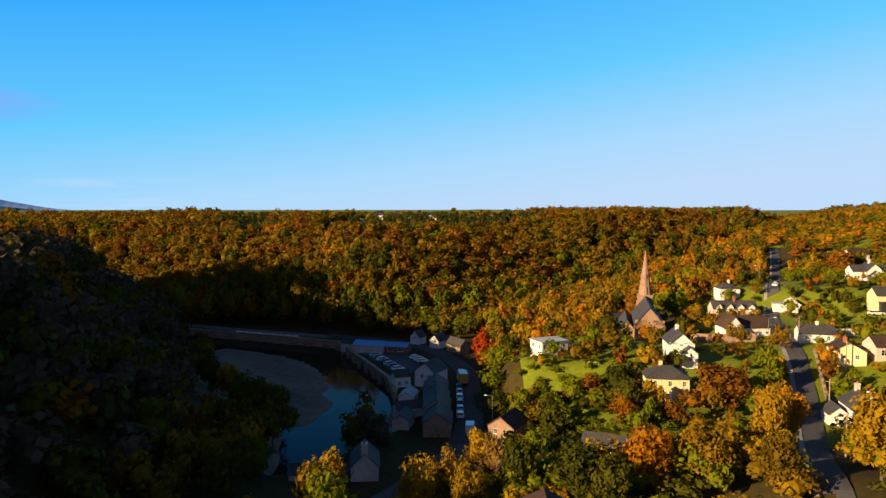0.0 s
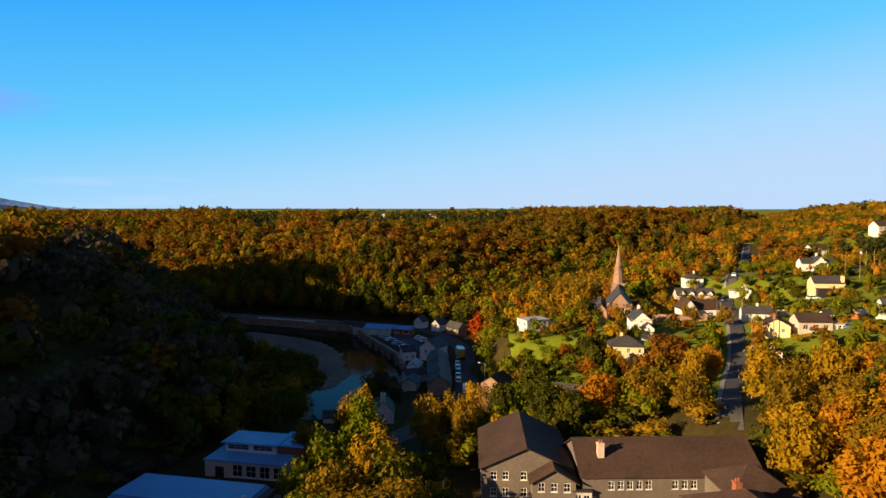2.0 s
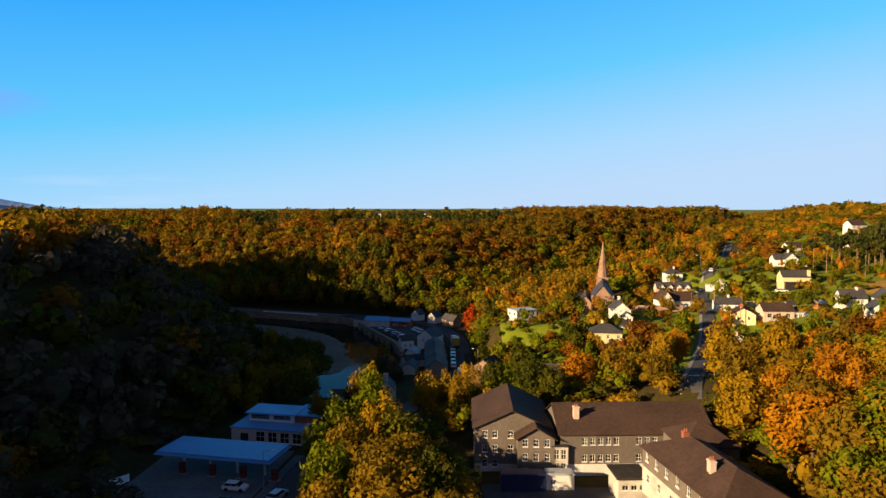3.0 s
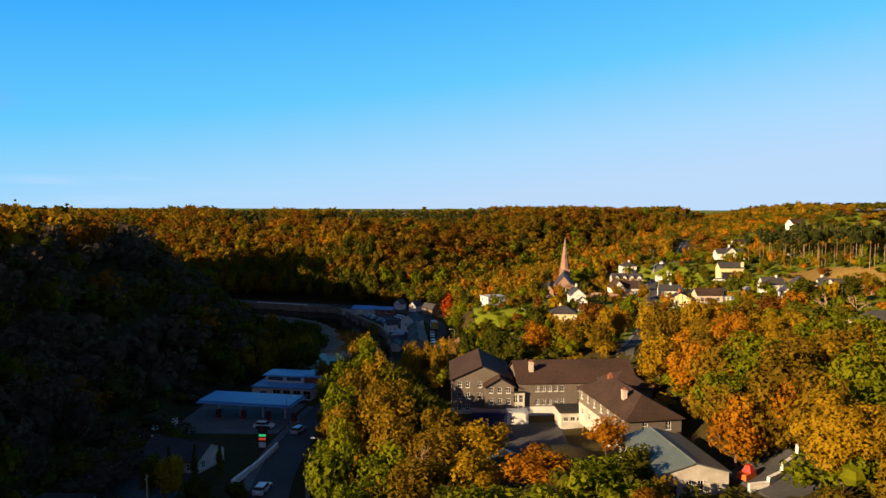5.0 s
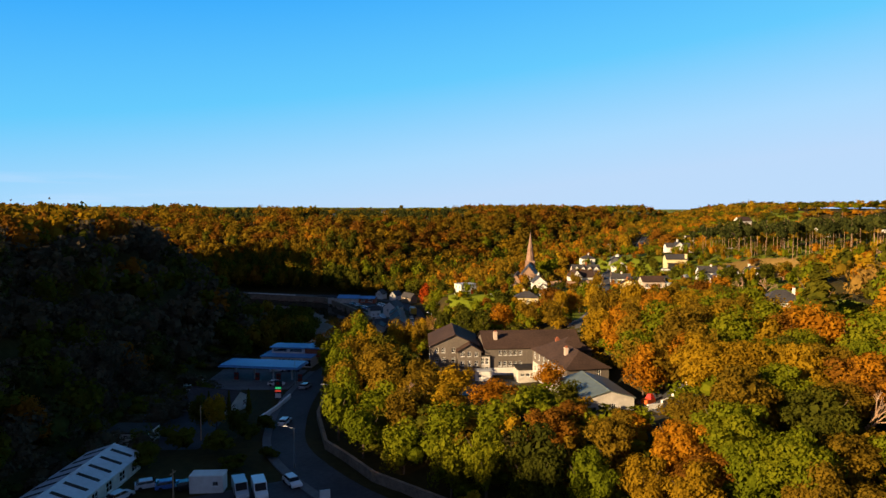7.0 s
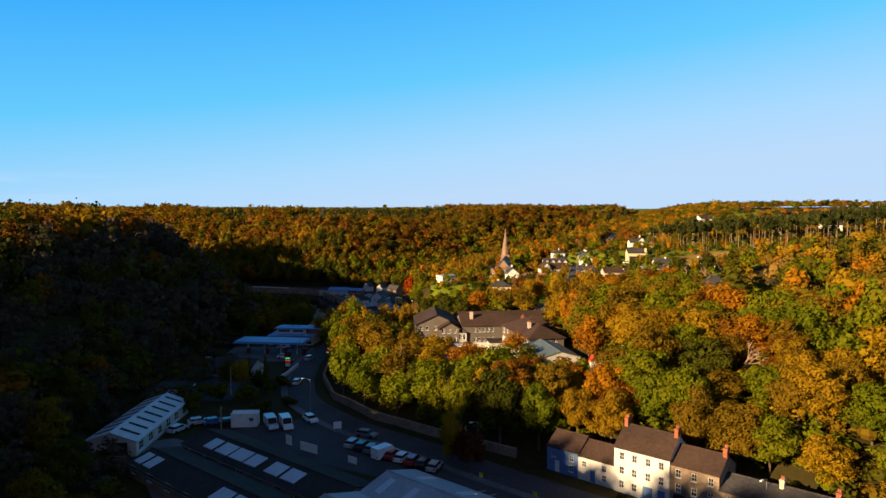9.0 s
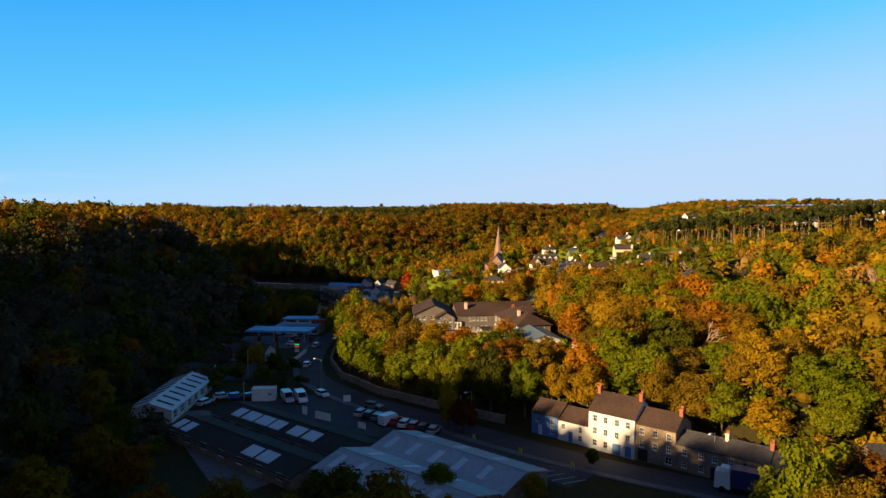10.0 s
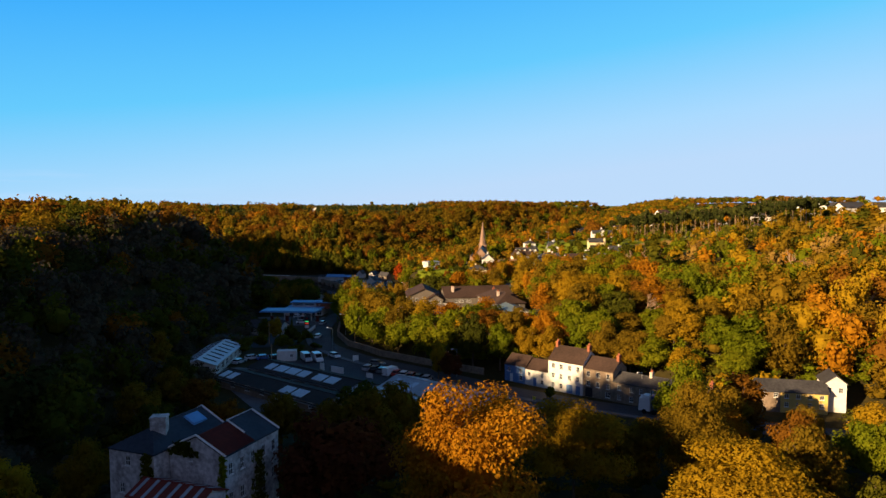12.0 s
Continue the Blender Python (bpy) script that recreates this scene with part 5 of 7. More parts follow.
part("cross", cr, DARKTRIM, spire)

# ---- houses on the hill ----
t = house(29.0, 177.0, 24, "white flat-roofed modern house with orange doors", 9.5, 7.0, 5.2, 0.3, roof="flat", wall=WHITE, tiles=SHEETROOF, over=0.3, front=[(-3.6, 3.2, 1.2, 1.3), (-1.4, 3.2, 0.8, 1.3)], left=row(2, 7.5, 3.2, 1.2, 1.3), doors=[("front", 2.2, 2.4, 2.2)], paint=ORANGE, size=0.84)
block(t, 7, 6, 3.0, roof="flat", wall=DARKTRIM, tiles=SHEETROOF, at=pose(8.6, 1.0, 0), over=0.3, front=[(-1.6, 0.4, 2.6, 2.2), (1.6, 0.4, 2.4, 2.2)])
t = house(49.6, 145.6, -8, "cream Georgian house with hipped slate roof", 10.5, 7.5, 5.8, 2.2, roof="hip", wall=CREAM, tiles=SLATE, over=0.45, front=[(-3.2, 3.6, 0.9, 1.4), (0.5, 3.6, 0.9, 1.4), (-3.2, 0.7, 2.0, 1.5), (4.0, 0.7, 1.6, 1.5), (4.0, 3.6, 0.9, 1.4)], doors=[("front", 0.5, 1.2, 2.2)], paint=TRIM, size=0.84)
block(t, 4.2, 4.6, 2.6, 1.3, roof="hip", wall=TRIM, tiles=SLATE, at=pose(-7.3, -1.2, 0), front=row(3, 4.0, 0.5, 1.1, 1.7), left=row(3, 4.4, 0.5, 1.1, 1.7))
chimney(t, -1.2, 0.8, 6.5, 9.2, 0.8, 0.8, CREAM)
t = house(59.0, 164.5, 82, "white gabled house with slate roof and porch", 11, 7.0, 5.2, 3.0, wall=WHITE, tiles=SLATE, left=[(-0.2, 4.6, 0.9, 1.1)], size=0.84)
block(t, 3, 4.4, 3.0, 1.8, wall=WHITE, tiles=SLATE, at=pose(-6.6, -1.6, 0), left=[(0, 0.9, 1.0, 1.1)])
chimney(t, 2.2, 0.0, 6.5, 9.6, 0.7, 0.9, WHITE)
t = house(86.5, 187.0, 2, "white house with steep gable and long brown roof", 12, 7, 4.2, 3.2, wall=WHITE, tiles=BROWNTILE, front=row(5, 11, 1.9, 0.9, 0.9, 0.5), size=0.84)
block(t, 7.5, 6.0, 4.6, 3.6, wall=WHITE, tiles=BROWNTILE, at=pose(-7.0, -1.6, 0, 0, 0, 90), left=[(-0.9, 3.6, 0.7, 1.3), (0.0, 3.6, 0.7, 1.3), (0.9, 3.6, 0.7, 1.3)])
t = house(95.5, 217.5, -4, "terraced cottages with dark roof and small dormer gables", 16.5, 7, 4.0, 2.6, wall=PINK, tiles=SLATE, front=row(6, 16, 0.8, 1.0, 1.2), size=0.84)
for k in range(4):
    block(t, 2.6, 2.4, 4.6, 1.3, wall=WHITE, tiles=SLATE, at=pose(-6 + 4 * k, -2.4, 0, 0, 0, 90), over=0.15, left=[(0, 3.6, 0.7, 0.9)], base=3.0)
chimney(t, 0.5, 0, 6.0, 8.2, 0.7, 1.0)
t = house(104.5, 243.0, 0, "white hip-roofed house with small gabled porch", 8.5, 7, 5.0, 2.0, roof="hip", wall=WHITE, tiles=SLATE, front=row(2, 8, 3.0), size=0.84)
block(t, 4, 3.6, 2.4, 1.6, wall=PINK, tiles=BROWNTILE, at=pose(-0.6, -4.6, 0, 0, 0, 90))
chimney(t, 0.6, 0, 6.4, 8.4, 0.7, 0.7, WHITE)
t = house(115.5, 219.0, 70, "small white gabled bungalow", 7, 5.5, 2.9, 2.0, wall=WHITE, tiles=WHITE, name="bungalow", left=[(0, 1.0, 1.0, 1.0)], size=0.84)
block(t, 4, 4, 2.6, roof="flat", wall=WHITE, tiles=SHEETROOF, at=pose(0.5, 4.6, 0))
t = house(98.5, 174.5, -15, "white bungalow with blue-grey slate roof", 10, 7, 2.8, 2.3, wall=WHITE, tiles=SLATE, name="bungalow", front=row(3, 9, 0.9), right=row(2, 6, 0.9), size=0.84)
chimney(t, 0.5, 0, 4.2, 6.2, 0.8, 0.6, WHITE)
house(105.5, 177.5, 4, "long low white garden wall and lean-to", 15, 1.2, 1.9, 0.3, name="garden_wall", category="wall", roof="flat", wall=WHITE, tiles=WHITE, over=0.05, size=0.84)
t = house(95.0, 155.0, 70, "pale yellow gabled bungalow with brown roof", 9, 8, 3.2, 2.3, wall=CREAM, tiles=BROWNTILE, name="bungalow", left=[(-1.6, 1.1, 1.3, 0.9), (1.8, 1.1, 1.0, 1.2)], size=0.84)
chimney(t, -1.0, 0.6, 4.5, 6.6, 0.7, 0.9, BRICK)
t = house(104.5, 154.0, -3, "brown-roofed bungalow with veranda", 11, 7, 3.2, 2.4, wall=PINK, tiles=BROWNTILE, name="bungalow", left=[(0, 1.0, 1.0, 1.2)], front=row(3, 10, 0.7, 1.6, 1.6), size=0.84)
block(t, 5, 4, 2.5, roof="flat", wall=TRIM, tiles=SHEETROOF, at=pose(8.0, -1.0, 0), front=row(3, 4.6, 0.6, 1.1, 1.5))
t = house(79.0, 123.0, 78, "white house with slate roof and two chimneys", 10, 6.8, 4.4, 2.6, wall=WHITE, tiles=SLATE, left=[(-1.2, 2.9, 0.7, 0.9)], front=row(3, 9, 1.0), size=0.84)
chimney(t, -3.6, 0, 6.2, 8.6, 0.8, 1.3, WHITE, 3)
chimney(t, 3.8, 0, 6.2, 8.6, 0.8, 1.0, PINK, 2)
block(t, 5, 4, 2.6, 1.6, wall=WHITE, tiles=SLATE, at=pose(1.0, 5.4, 0, 0, 0, 0))
t = house(154.5, 240.5, -6, "large white house with central gable on the slope", 16, 7, 4.2, 2.4, wall=WHITE, tiles=SLATE, front=row(4, 15, 1.0), size=0.84)
block(t, 8, 7, 4.4, 3.2, wall=WHITE, tiles=SLATE, at=pose(-0.5, -1.8, 0, 0, 0, 90), left=row(2, 6, 1.2))
block(t, 3.4, 5, 2.6, 2.0, wall=WHITE, tiles=SLATE, at=pose(-0.5, -5.4, 0, 0, 0, 90), left=[(0, 0.6, 1.6, 1.4)])
chimney(t, -0.5, -1.0, 6.6, 9.2, 0.8, 0.8, WHITE)
t = house(135.5, 200.5, -8, "cream house with slate roof and brown veranda", 12, 7.5, 5.0, 2.6, wall=CREAM, tiles=SLATE, front=row(4, 11, 0.6, 1.6, 1.8), size=0.84)
block(t, 9, 2.6, 2.6, roof="flat", wall=DARKTRIM, tiles=BROWNTILE, at=pose(-0.8, -4.8, 0), over=0.3)
chimney(t, 5.2, -3.0, 2.0, 8.0, 1.2, 1.0, CREAM, 1)
house(117.0, 168.0, 10, "small white garden shed with grey roof", 4, 3, 2.2, 1.0, name="garden_shed", category="shed", wall=WHITE, tiles=SLATE, size=0.84)
house(124.5, 164.0, 10, "orange-brown timber garden shed", 4.5, 3, 2.1, 0.9, name="garden_shed", category="shed", wall=surface("orange_timber", (0.42, 0.17, 0.05), rough=0.8), tiles=SHEETROOF, size=0.84)
NEWH = "white gabled house of a small group on the slope"
t = house(130.0, 157.0, -8, NEWH, 9, 7, 4.6, 2.8, wall=WHITE, tiles=SLATE, group="white houses on the slope", front=row(3, 8, 2.8), size=0.84)
chimney(t, 2.0, 0, 6.0, 8.4, 0.7, 0.7, WHITE)
t = house(137.5, 151.5, 75, NEWH, 9, 6.5, 5.2, 3.0, wall=WHITE, tiles=SLATE, group="white houses on the slope", left=[(0, 3.0, 1.0, 1.2)], size=0.84)
t = house(147.0, 149.0, -5, NEWH, 10, 7, 4.8, 2.8, wall=WHITE, tiles=SLATE, group="white houses on the slope", front=row(3, 9, 2.6), size=0.84)
block(t, 6.5, 5.5, 5.4, 3.0, wall=WHITE, tiles=SLATE, at=pose(-3.0, -2.6, 0, 0, 0, 90), left=[(-0.8, 3.2, 0.8, 1.2), (0.8, 3.2, 0.8, 1.2), (0, 0.7, 1.6, 1.6)])
chimney(t, -3.0, 0.4, 6.0, 9.4, 0.8, 0.8, WHITE)
t = house(122.0, 132.0, 70, "white gabled cottage among autumn trees", 8, 6, 4.2, 2.4, wall=WHITE, tiles=SLATE, left=[(0, 2.4, 0.9, 1.1)], size=0.84)
t = house(114.5, 78.5, -12, "low pavilion with broad dark slate roof", 13, 9, 2.6, 3.2, roof="hip", wall=WHITE, tiles=SLATE, over=0.7, name="bungalow", front=row(5, 12, 0.7, 1.2, 1.4), size=0.84)
chimney(t, 4.5, 0, 3.6, 6.8, 0.8, 0.8, WHITE)
house(101.5, 61.0, -12, "timber-walled barn with broad brown roof", 11, 8, 2.8, 2.0, name="barn", category="barn", wall=surface("pale_boarding", (0.5, 0.38, 0.22), (0.36, 0.26, 0.15), 0.8), tiles=BROWNTILE, over=0.4, size=0.84)
house(92.0, 66.0, 40, "small white shed by the lane", 4, 4, 2.6, 0.8, name="garden_shed", category="shed", wall=WHITE, tiles=SHEETROOF, size=0.84)
house(14.5, 141.0, 60, "stone house with brown gabled roof above the road", 9, 7, 5.0, 2.4, wall=SANDSTONE, tiles=BROWNTILE, front=row(3, 8, 3.0), left=row(2, 6, 3.0), size=0.84)
house(29.5, 115.5, -25, "white bungalow half hidden by trees", 10, 6.5, 2.8, 2.2, wall=WHITE, tiles=SLATE, name="bungalow", front=row(4, 9.5, 0.8, 1.1, 1.2), size=0.84)
house(197.0, 503.0, 0, "distant white house in the woods", 9, 7, 6, 3, wall=WHITE, tiles=SLATE, front=row(3, 8, 3), size=0.84)
house(46.0, 212.0, 40, "white gabled cottage behind orange trees", 9, 6, 4.5, 2.6, wall=WHITE, tiles=WHITE, name="cottage", size=0.84)
house(60.0, 228.0, 20, "white cottage behind the church", 8, 6, 4.5, 2.6, wall=WHITE, tiles=SLATE, name="cottage", size=0.84)
# hilltop houses
for k, (hx, hy) in enumerate(((222, 165), (246, 158), (238, 134), (268, 161), (249, 124), (275, 142), (256, 113), (240, 119), (285, 150), (264, 128), (290, 120), (302, 106), (312, 128), (284, 100), (322, 112), (298, 90))):
    house(hx, hy, -20 + 30 * (k % 3), "white house of the hilltop estate", 9.5, 6.5, 4.6, 2.4, wall=WHITE, tiles=SLATE, group="hilltop estate", front=row(3, 9, 2.6), left=[(0, 2.8, 1.0, 1.2)])
for hx, hy in ((215, 300), (232, 318), (205, 330), (250, 345), (240, 240)):
    house(hx, hy, 10, "pale house among the hilltop trees", 10, 7, 5, 2.6, wall=WHITE, tiles=BROWNTILE, group="hilltop houses", front=row(3, 9, 3.0))
for hx, hy in ((-62, 655), (-44, 660), (-24, 658), (-8, 664)):
    house(hx, hy, 0, "low white farm building on the skyline", 14, 7, 4.5, 2.0, wall=WHITE, tiles=SLATE, name="farm_building", category="farm", group="skyline farm")

# the far ridge beyond the plateau, its haze painted in as a blue colour
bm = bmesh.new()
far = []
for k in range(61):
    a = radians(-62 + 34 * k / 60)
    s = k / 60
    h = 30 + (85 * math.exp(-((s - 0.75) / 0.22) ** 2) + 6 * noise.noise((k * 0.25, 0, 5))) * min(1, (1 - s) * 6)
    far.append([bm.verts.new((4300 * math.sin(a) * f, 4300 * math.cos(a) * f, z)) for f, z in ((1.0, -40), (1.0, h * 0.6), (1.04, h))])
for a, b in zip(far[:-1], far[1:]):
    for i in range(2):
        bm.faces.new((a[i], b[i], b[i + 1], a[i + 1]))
tagged(part("distant_ridge", bm, surface("haze_painted_hills", (0.22, 0.38, 0.68), (0.20, 0.35, 0.64), 1.0, grain=0.004, patch=0.001, bump=0)), "ridge on the horizon painted haze blue", "distant hills", kind="structure")

# ---- riverside ----
house(-25.5, 244.0, -14, "boat shed with pale blue sheet roof", 11, 7, 2.6, 1.2, name="boat_shed", category="shed", z=-12.2, wall=OFFWHITE, tiles=BLUEROOF)
house(-15.5, 243.0, -14, "low shop with pale sheet roof and orange front", 8.5, 5.5, 2.4, 0.9, name="riverside_shop", category="shop", z=-12.2, wall=BRICK, tiles=BLUEROOF, front=row(2, 8, 0.7, 2.2, 1.3))
house(-33.5, 249.0, -30, "small dark boat store at the quay end", 6, 4, 2.2, 0.9, name="boat_shed", category="shed", z=-12.2, wall=OFFWHITE, tiles=SLATE)
house(-2.6, 197.0, 62, "white gabled riverside house", 8, 6.6, 4.6, 2.6, z=-12.2, wall=WHITE, tiles=SLATE, left=[(-1, 2.6, 1, 1.2), (1.2, 2.6, 1, 1.2)])
house(-11.5, 195.0, 20, "small white quayside cottage", 4.6, 4.2, 3.4, 1.4, name="cottage", z=-12.2, wall=WHITE, tiles=SLATE, front=row(2, 4.4, 0.9, 0.9, 1.1))
for k in range(4):
    house(-1.2 + 0.2 * k, 181.0 - 8.9 * k, 88, "slate-roofed house of the riverside row", 8.8, 6.4, 3.9 - 0.4 * (k % 2), 2.3, z=-12.1, wall=STONE if k % 2 else OFFWHITE, tiles=SLATE, group="riverside row", front=row(3, 8.6, 2.2, 0.8, 1.0), back=row(3, 8.6, 2.2, 0.8, 1.0))
for k, (hx, hy) in enumerate(((-8.5, 178.0), (-8.2, 167.0), (-8.8, 158.5))):
    house(hx, hy, 80 - 60 * (k % 2), "low outbuilding behind the riverside row", 6.5, 4.0, 2.6, 1.2, z=-12.3, name="outbuilding", category="shed", wall=WHITE if k == 0 else OFFWHITE, tiles=SLATE if k else SHEETROOF, group="riverside outbuildings")
t = house(-14.5, 126.5, 96, "riverside house with big chimney and slate roof", 8, 5.2, 4.0, 2.4, z=-12.0, wall=OFFWHITE, tiles=SLATE)
chimney(t, -3.6, 0, 5.0, 8.4, 1.3, 1.1, OFFWHITE, 3)
house(-23.0, 125.5, 4, "long low pale building by the river", 11, 4.5, 2.6, 1.0, z=-12.2, name="outbuilding", category="shed", wall=PINK, tiles=SLATE)
for k, (hx, hy) in enumerate(((-8.5, 258.5), (-0.5, 251.5), (6.5, 242.5))):
    house(hx, hy, (60, 55, -55)[k], "white cottage with slate roof by the quay" if k < 2 else "grey stone cottage row by the road", (5.0, 6.0, 8.5)[k], 4.2, 3.0, 2.0, z=-12.3, wall=WHITE if k < 2 else STONE, tiles=SLATE, name="cottage", group="quay cottages", left=[(0, 2.2, 0.8, 1.0)], front=row(2, 6.0, 2.1, 0.8, 1.0))


def wall_along(name, line, high, thick, material, label, lift=0.0, step=3.0, kind="structure"):
    """A wall that follows a line over the ground."""
    bm = bmesh.new()
    for (ax, ay), (bx, by) in zip(line[:-1], line[1:]):
        n = max(int(math.hypot(bx - ax, by - ay) / step), 1)
        for i in range(n):
            x0, y0 = ax + (bx - ax) * i / n, ay + (by - ay) * i / n
            x1, y1 = ax + (bx - ax) * (i + 1) / n, ay + (by - ay) * (i + 1) / n
            a = math.atan2(y1 - y0, x1 - x0)
            l = math.hypot(x1 - x0, y1 - y0)
            z = (gz(x0, y0) + gz(x1, y1)) / 2 + lift
            m = Matrix.Translation(((x0 + x1) / 2, (y0 + y1) / 2, z)) @ Matrix.Rotation(a, 4, "Z")
            box(bm, -l / 2 - 0.02, l / 2 + 0.02, -thick / 2, thick / 2, -2.5, high, m)
            box(bm, -l / 2 - 0.02, l / 2 + 0.02, -thick / 2 - 0.06, thick / 2 + 0.06, high, high + 0.1, m)
    return tagged(part(name, bm, material), label, "wall", kind=kind)


def quay_wall(line):
    bm = bmesh.new()
    for (ax, ay), (bx, by) in zip(line[:-1], line[1:]):
        a, l = math.atan2(by - ay, bx - ax), math.hypot(bx - ax, by - ay)
        m = Matrix.Translation(((ax + bx) / 2, (ay + by) / 2, 0)) @ Matrix.Rotation(a, 4, "Z")
        box(bm, -l / 2 - 0.2, l / 2 + 0.2, -0.5, 0.5, -18.5, -11.75, m)
        box(bm, -l / 2 - 0.2, l / 2 + 0.2, -0.65, 0.65, -11.75, -11.45, m)
    return tagged(part("quay_wall", bm, STONE), "stone quay wall along the river", "quay wall", kind="structure")


railing = thing("quay_railing", "white railing and parked boats wall on the far quay", "railing")
for k in range(9):
    bm = bmesh.new()
    x, y = -84 + 3.2 * k, 279.0 - 1.25 * k
    box(bm, -1.5, 1.5, -0.08, 0.08, 0.1, 0.9, pose(x, y, -12.0, 0, 0, -21))
    part("panel", bm, TRIM, railing)
quay_wall([(-12.5, 186), (-15.5, 203), (-24, 223), (-39.5, 259), (-69, 272), (-92, 281), (-135, 300), (-180, 314)])
wall_along("roadside_wall", [(-33.6, 27), (-31.5, 36), (-30.0, 47)], 1.0, 0.4, WHITE, "white-topped wall beside the valley road")
wall_along("retaining_wall", [(-21, 52), (-21.5, 28), (-18, 7), (-9, -9), (3, -21), (16, -33)], 1.6, 0.5, STONE, "stone retaining wall below the wooded bank")
wall_along("churchyard_wall", [(66, 186), (74, 182.5), (86, 181)], 2.2, 0.5, SANDSTONE, "tall pink stone garden wall in front of the house")
wall_along("lane_wall", [(42, 3), (45, 3.6), (48, 5.6), (52.5, 9.5), (57, 14)], 0.9, 0.4, WHITE, "pale wall climbing beside the lane")
wall_along("garden_wall_hill", [(70, 112), (80, 136), (92, 163)], 1.0, 0.4, STONE, "low stone wall along the hill road", lift=0.1)
wall_along("field_hedge", [(112, 208), (130, 222), (150, 226), (170, 222)], 1.4, 1.2, HEDGE, "clipped green hedge between the gardens", kind="structure")
wall_along("garden_hedge", [(30, 123), (40, 117), (52, 112)], 2.6, 2.0, HEDGE, "tall clipped green garden hedge", kind="structure")
wall_along("upper_hedge", [(104, 190), (118, 188), (136, 184)], 1.2, 1.2, HEDGE, "clipped hedge above the lane", kind="structure")


# ---- vehicles ----
def car_parts(t, paint, L=4.2, W=1.75, H=1.45, van=False):
    """A car along x, front at +x."""
    bm = bmesh.new()
    prof = [(-L / 2, 0.35), (-L / 2, 0.85), (-L / 2 + 0.1, 0.95), (L * 0.2, 0.95), (L / 2 - 0.15, 0.78), (L / 2, 0.6), (L / 2, 0.3), (-L / 2, 0.3)]
    if van:
        prof = [(-L / 2, 0.3), (-L / 2, H), (L * 0.16, H), (L * 0.28, 1.15), (L / 2 - 0.1, 0.95), (L / 2, 0.6), (L / 2, 0.3)]
    rings = [[bm.verts.new((x, y, z)) for x, z in prof] for y in (-W / 2, W / 2)]
    for i in range(len(prof)):
        j = (i + 1) % len(prof)
        if prof[i] != prof[j]:
            bm.faces.new((rings[0][i], rings[0][j], rings[1][j], rings[1][i]))
    bm.faces.new(rings[0])
    bm.faces.new(rings[1][::-1])
    if not van:
        box(bm, -L * 0.36, L * 0.12, -W * 0.4, W * 0.4, H - 0.1, H, taper=0.05)
        for x0, x1 in ((-L * 0.44, -L * 0.36), (-L * 0.12, -L * 0.10), (L * 0.12, L * 0.24)):
            for s in (-1, 1):
                a = [bm.verts.new(p) for p in ((x0, s * W * 0.46, 0.95), (x0 + 0.08, s * W * 0.46, 0.95), (x1 if x1 > 0 else x1, s * W * 0.4, H - 0.05))]
                bm.faces.new(a)
    bmesh.ops.recalc_face_normals(bm, faces=bm.faces[:])
    part("body", bm, paint, t)
    bm = bmesh.new()
    if van:
        v = [(L * 0.165, -W * 0.44, H - 0.08), (L * 0.165, W * 0.44, H - 0.08), (L * 0.285, W * 0.44, 1.17), (L * 0.285, -W * 0.44, 1.17)]
        f = bm.faces.new([bm.verts.new((x + 0.03, y, z + 0.02)) for x, y, z in v])
        bmesh.ops.solidify(bm, geom=[f], thickness=0.02)
    else:
        lo = [(-L * 0.45, -W * 0.46), (L * 0.25, -W * 0.46), (L * 0.25, W * 0.46), (-L * 0.45, W * 0.46)]
        hi = [(-L * 0.35, -W * 0.39), (L * 0.11, -W * 0.39), (L * 0.11, W * 0.39), (-L * 0.35, W * 0.39)]
        a, b = [bm.verts.new((x, y, 0.94)) for x, y in lo], [bm.verts.new((x, y, H - 0.09)) for x, y in hi]
        for i in range(4):
            j = (i + 1) % 4
            bm.faces.new((a[i], a[j], b[j], b[i]))
        bm.faces.new(b)
    part("glazing", bm, surface("dark_car_glass", (0.015, 0.018, 0.02), rough=0.1, bump=0) if "dark_car_glass" not in bpy.data.materials else bpy.data.materials["dark_car_glass"], t)
    for x in (-L * 0.31, L * 0.31):
        for y in (-W / 2 + 0.05, W / 2 - 0.05):
            bm = bmesh.new()
            tube(bm, (x, y - 0.1, 0.32), (x, y + 0.1, 0.32), 0.32, sides=10)
            part("wheel", bm, RUBBER, t)
    for y in (-W * 0.36, W * 0.36):
        bm = bmesh.new()
        box(bm, L / 2 - 0.06, L / 2 + 0.02, y - 0.16, y + 0.16, 0.55, 0.7)
        part("headlight", bm, TRIM, t)
        bm = bmesh.new()
        box(bm, -L / 2 - 0.02, -L / 2 + 0.05, y - 0.12, y + 0.12, 0.65, 0.85)
        part("tail_light", bm, REDROOF, t)


CARS = {}
CAR_WORDS = {"white": (0.8, 0.8, 0.8), "silver": (0.45, 0.47, 0.5), "black": (0.015, 0.015, 0.018), "red": (0.45, 0.03, 0.02), "blue": (0.05, 0.12, 0.35), "grey": (0.15, 0.16, 0.17)}


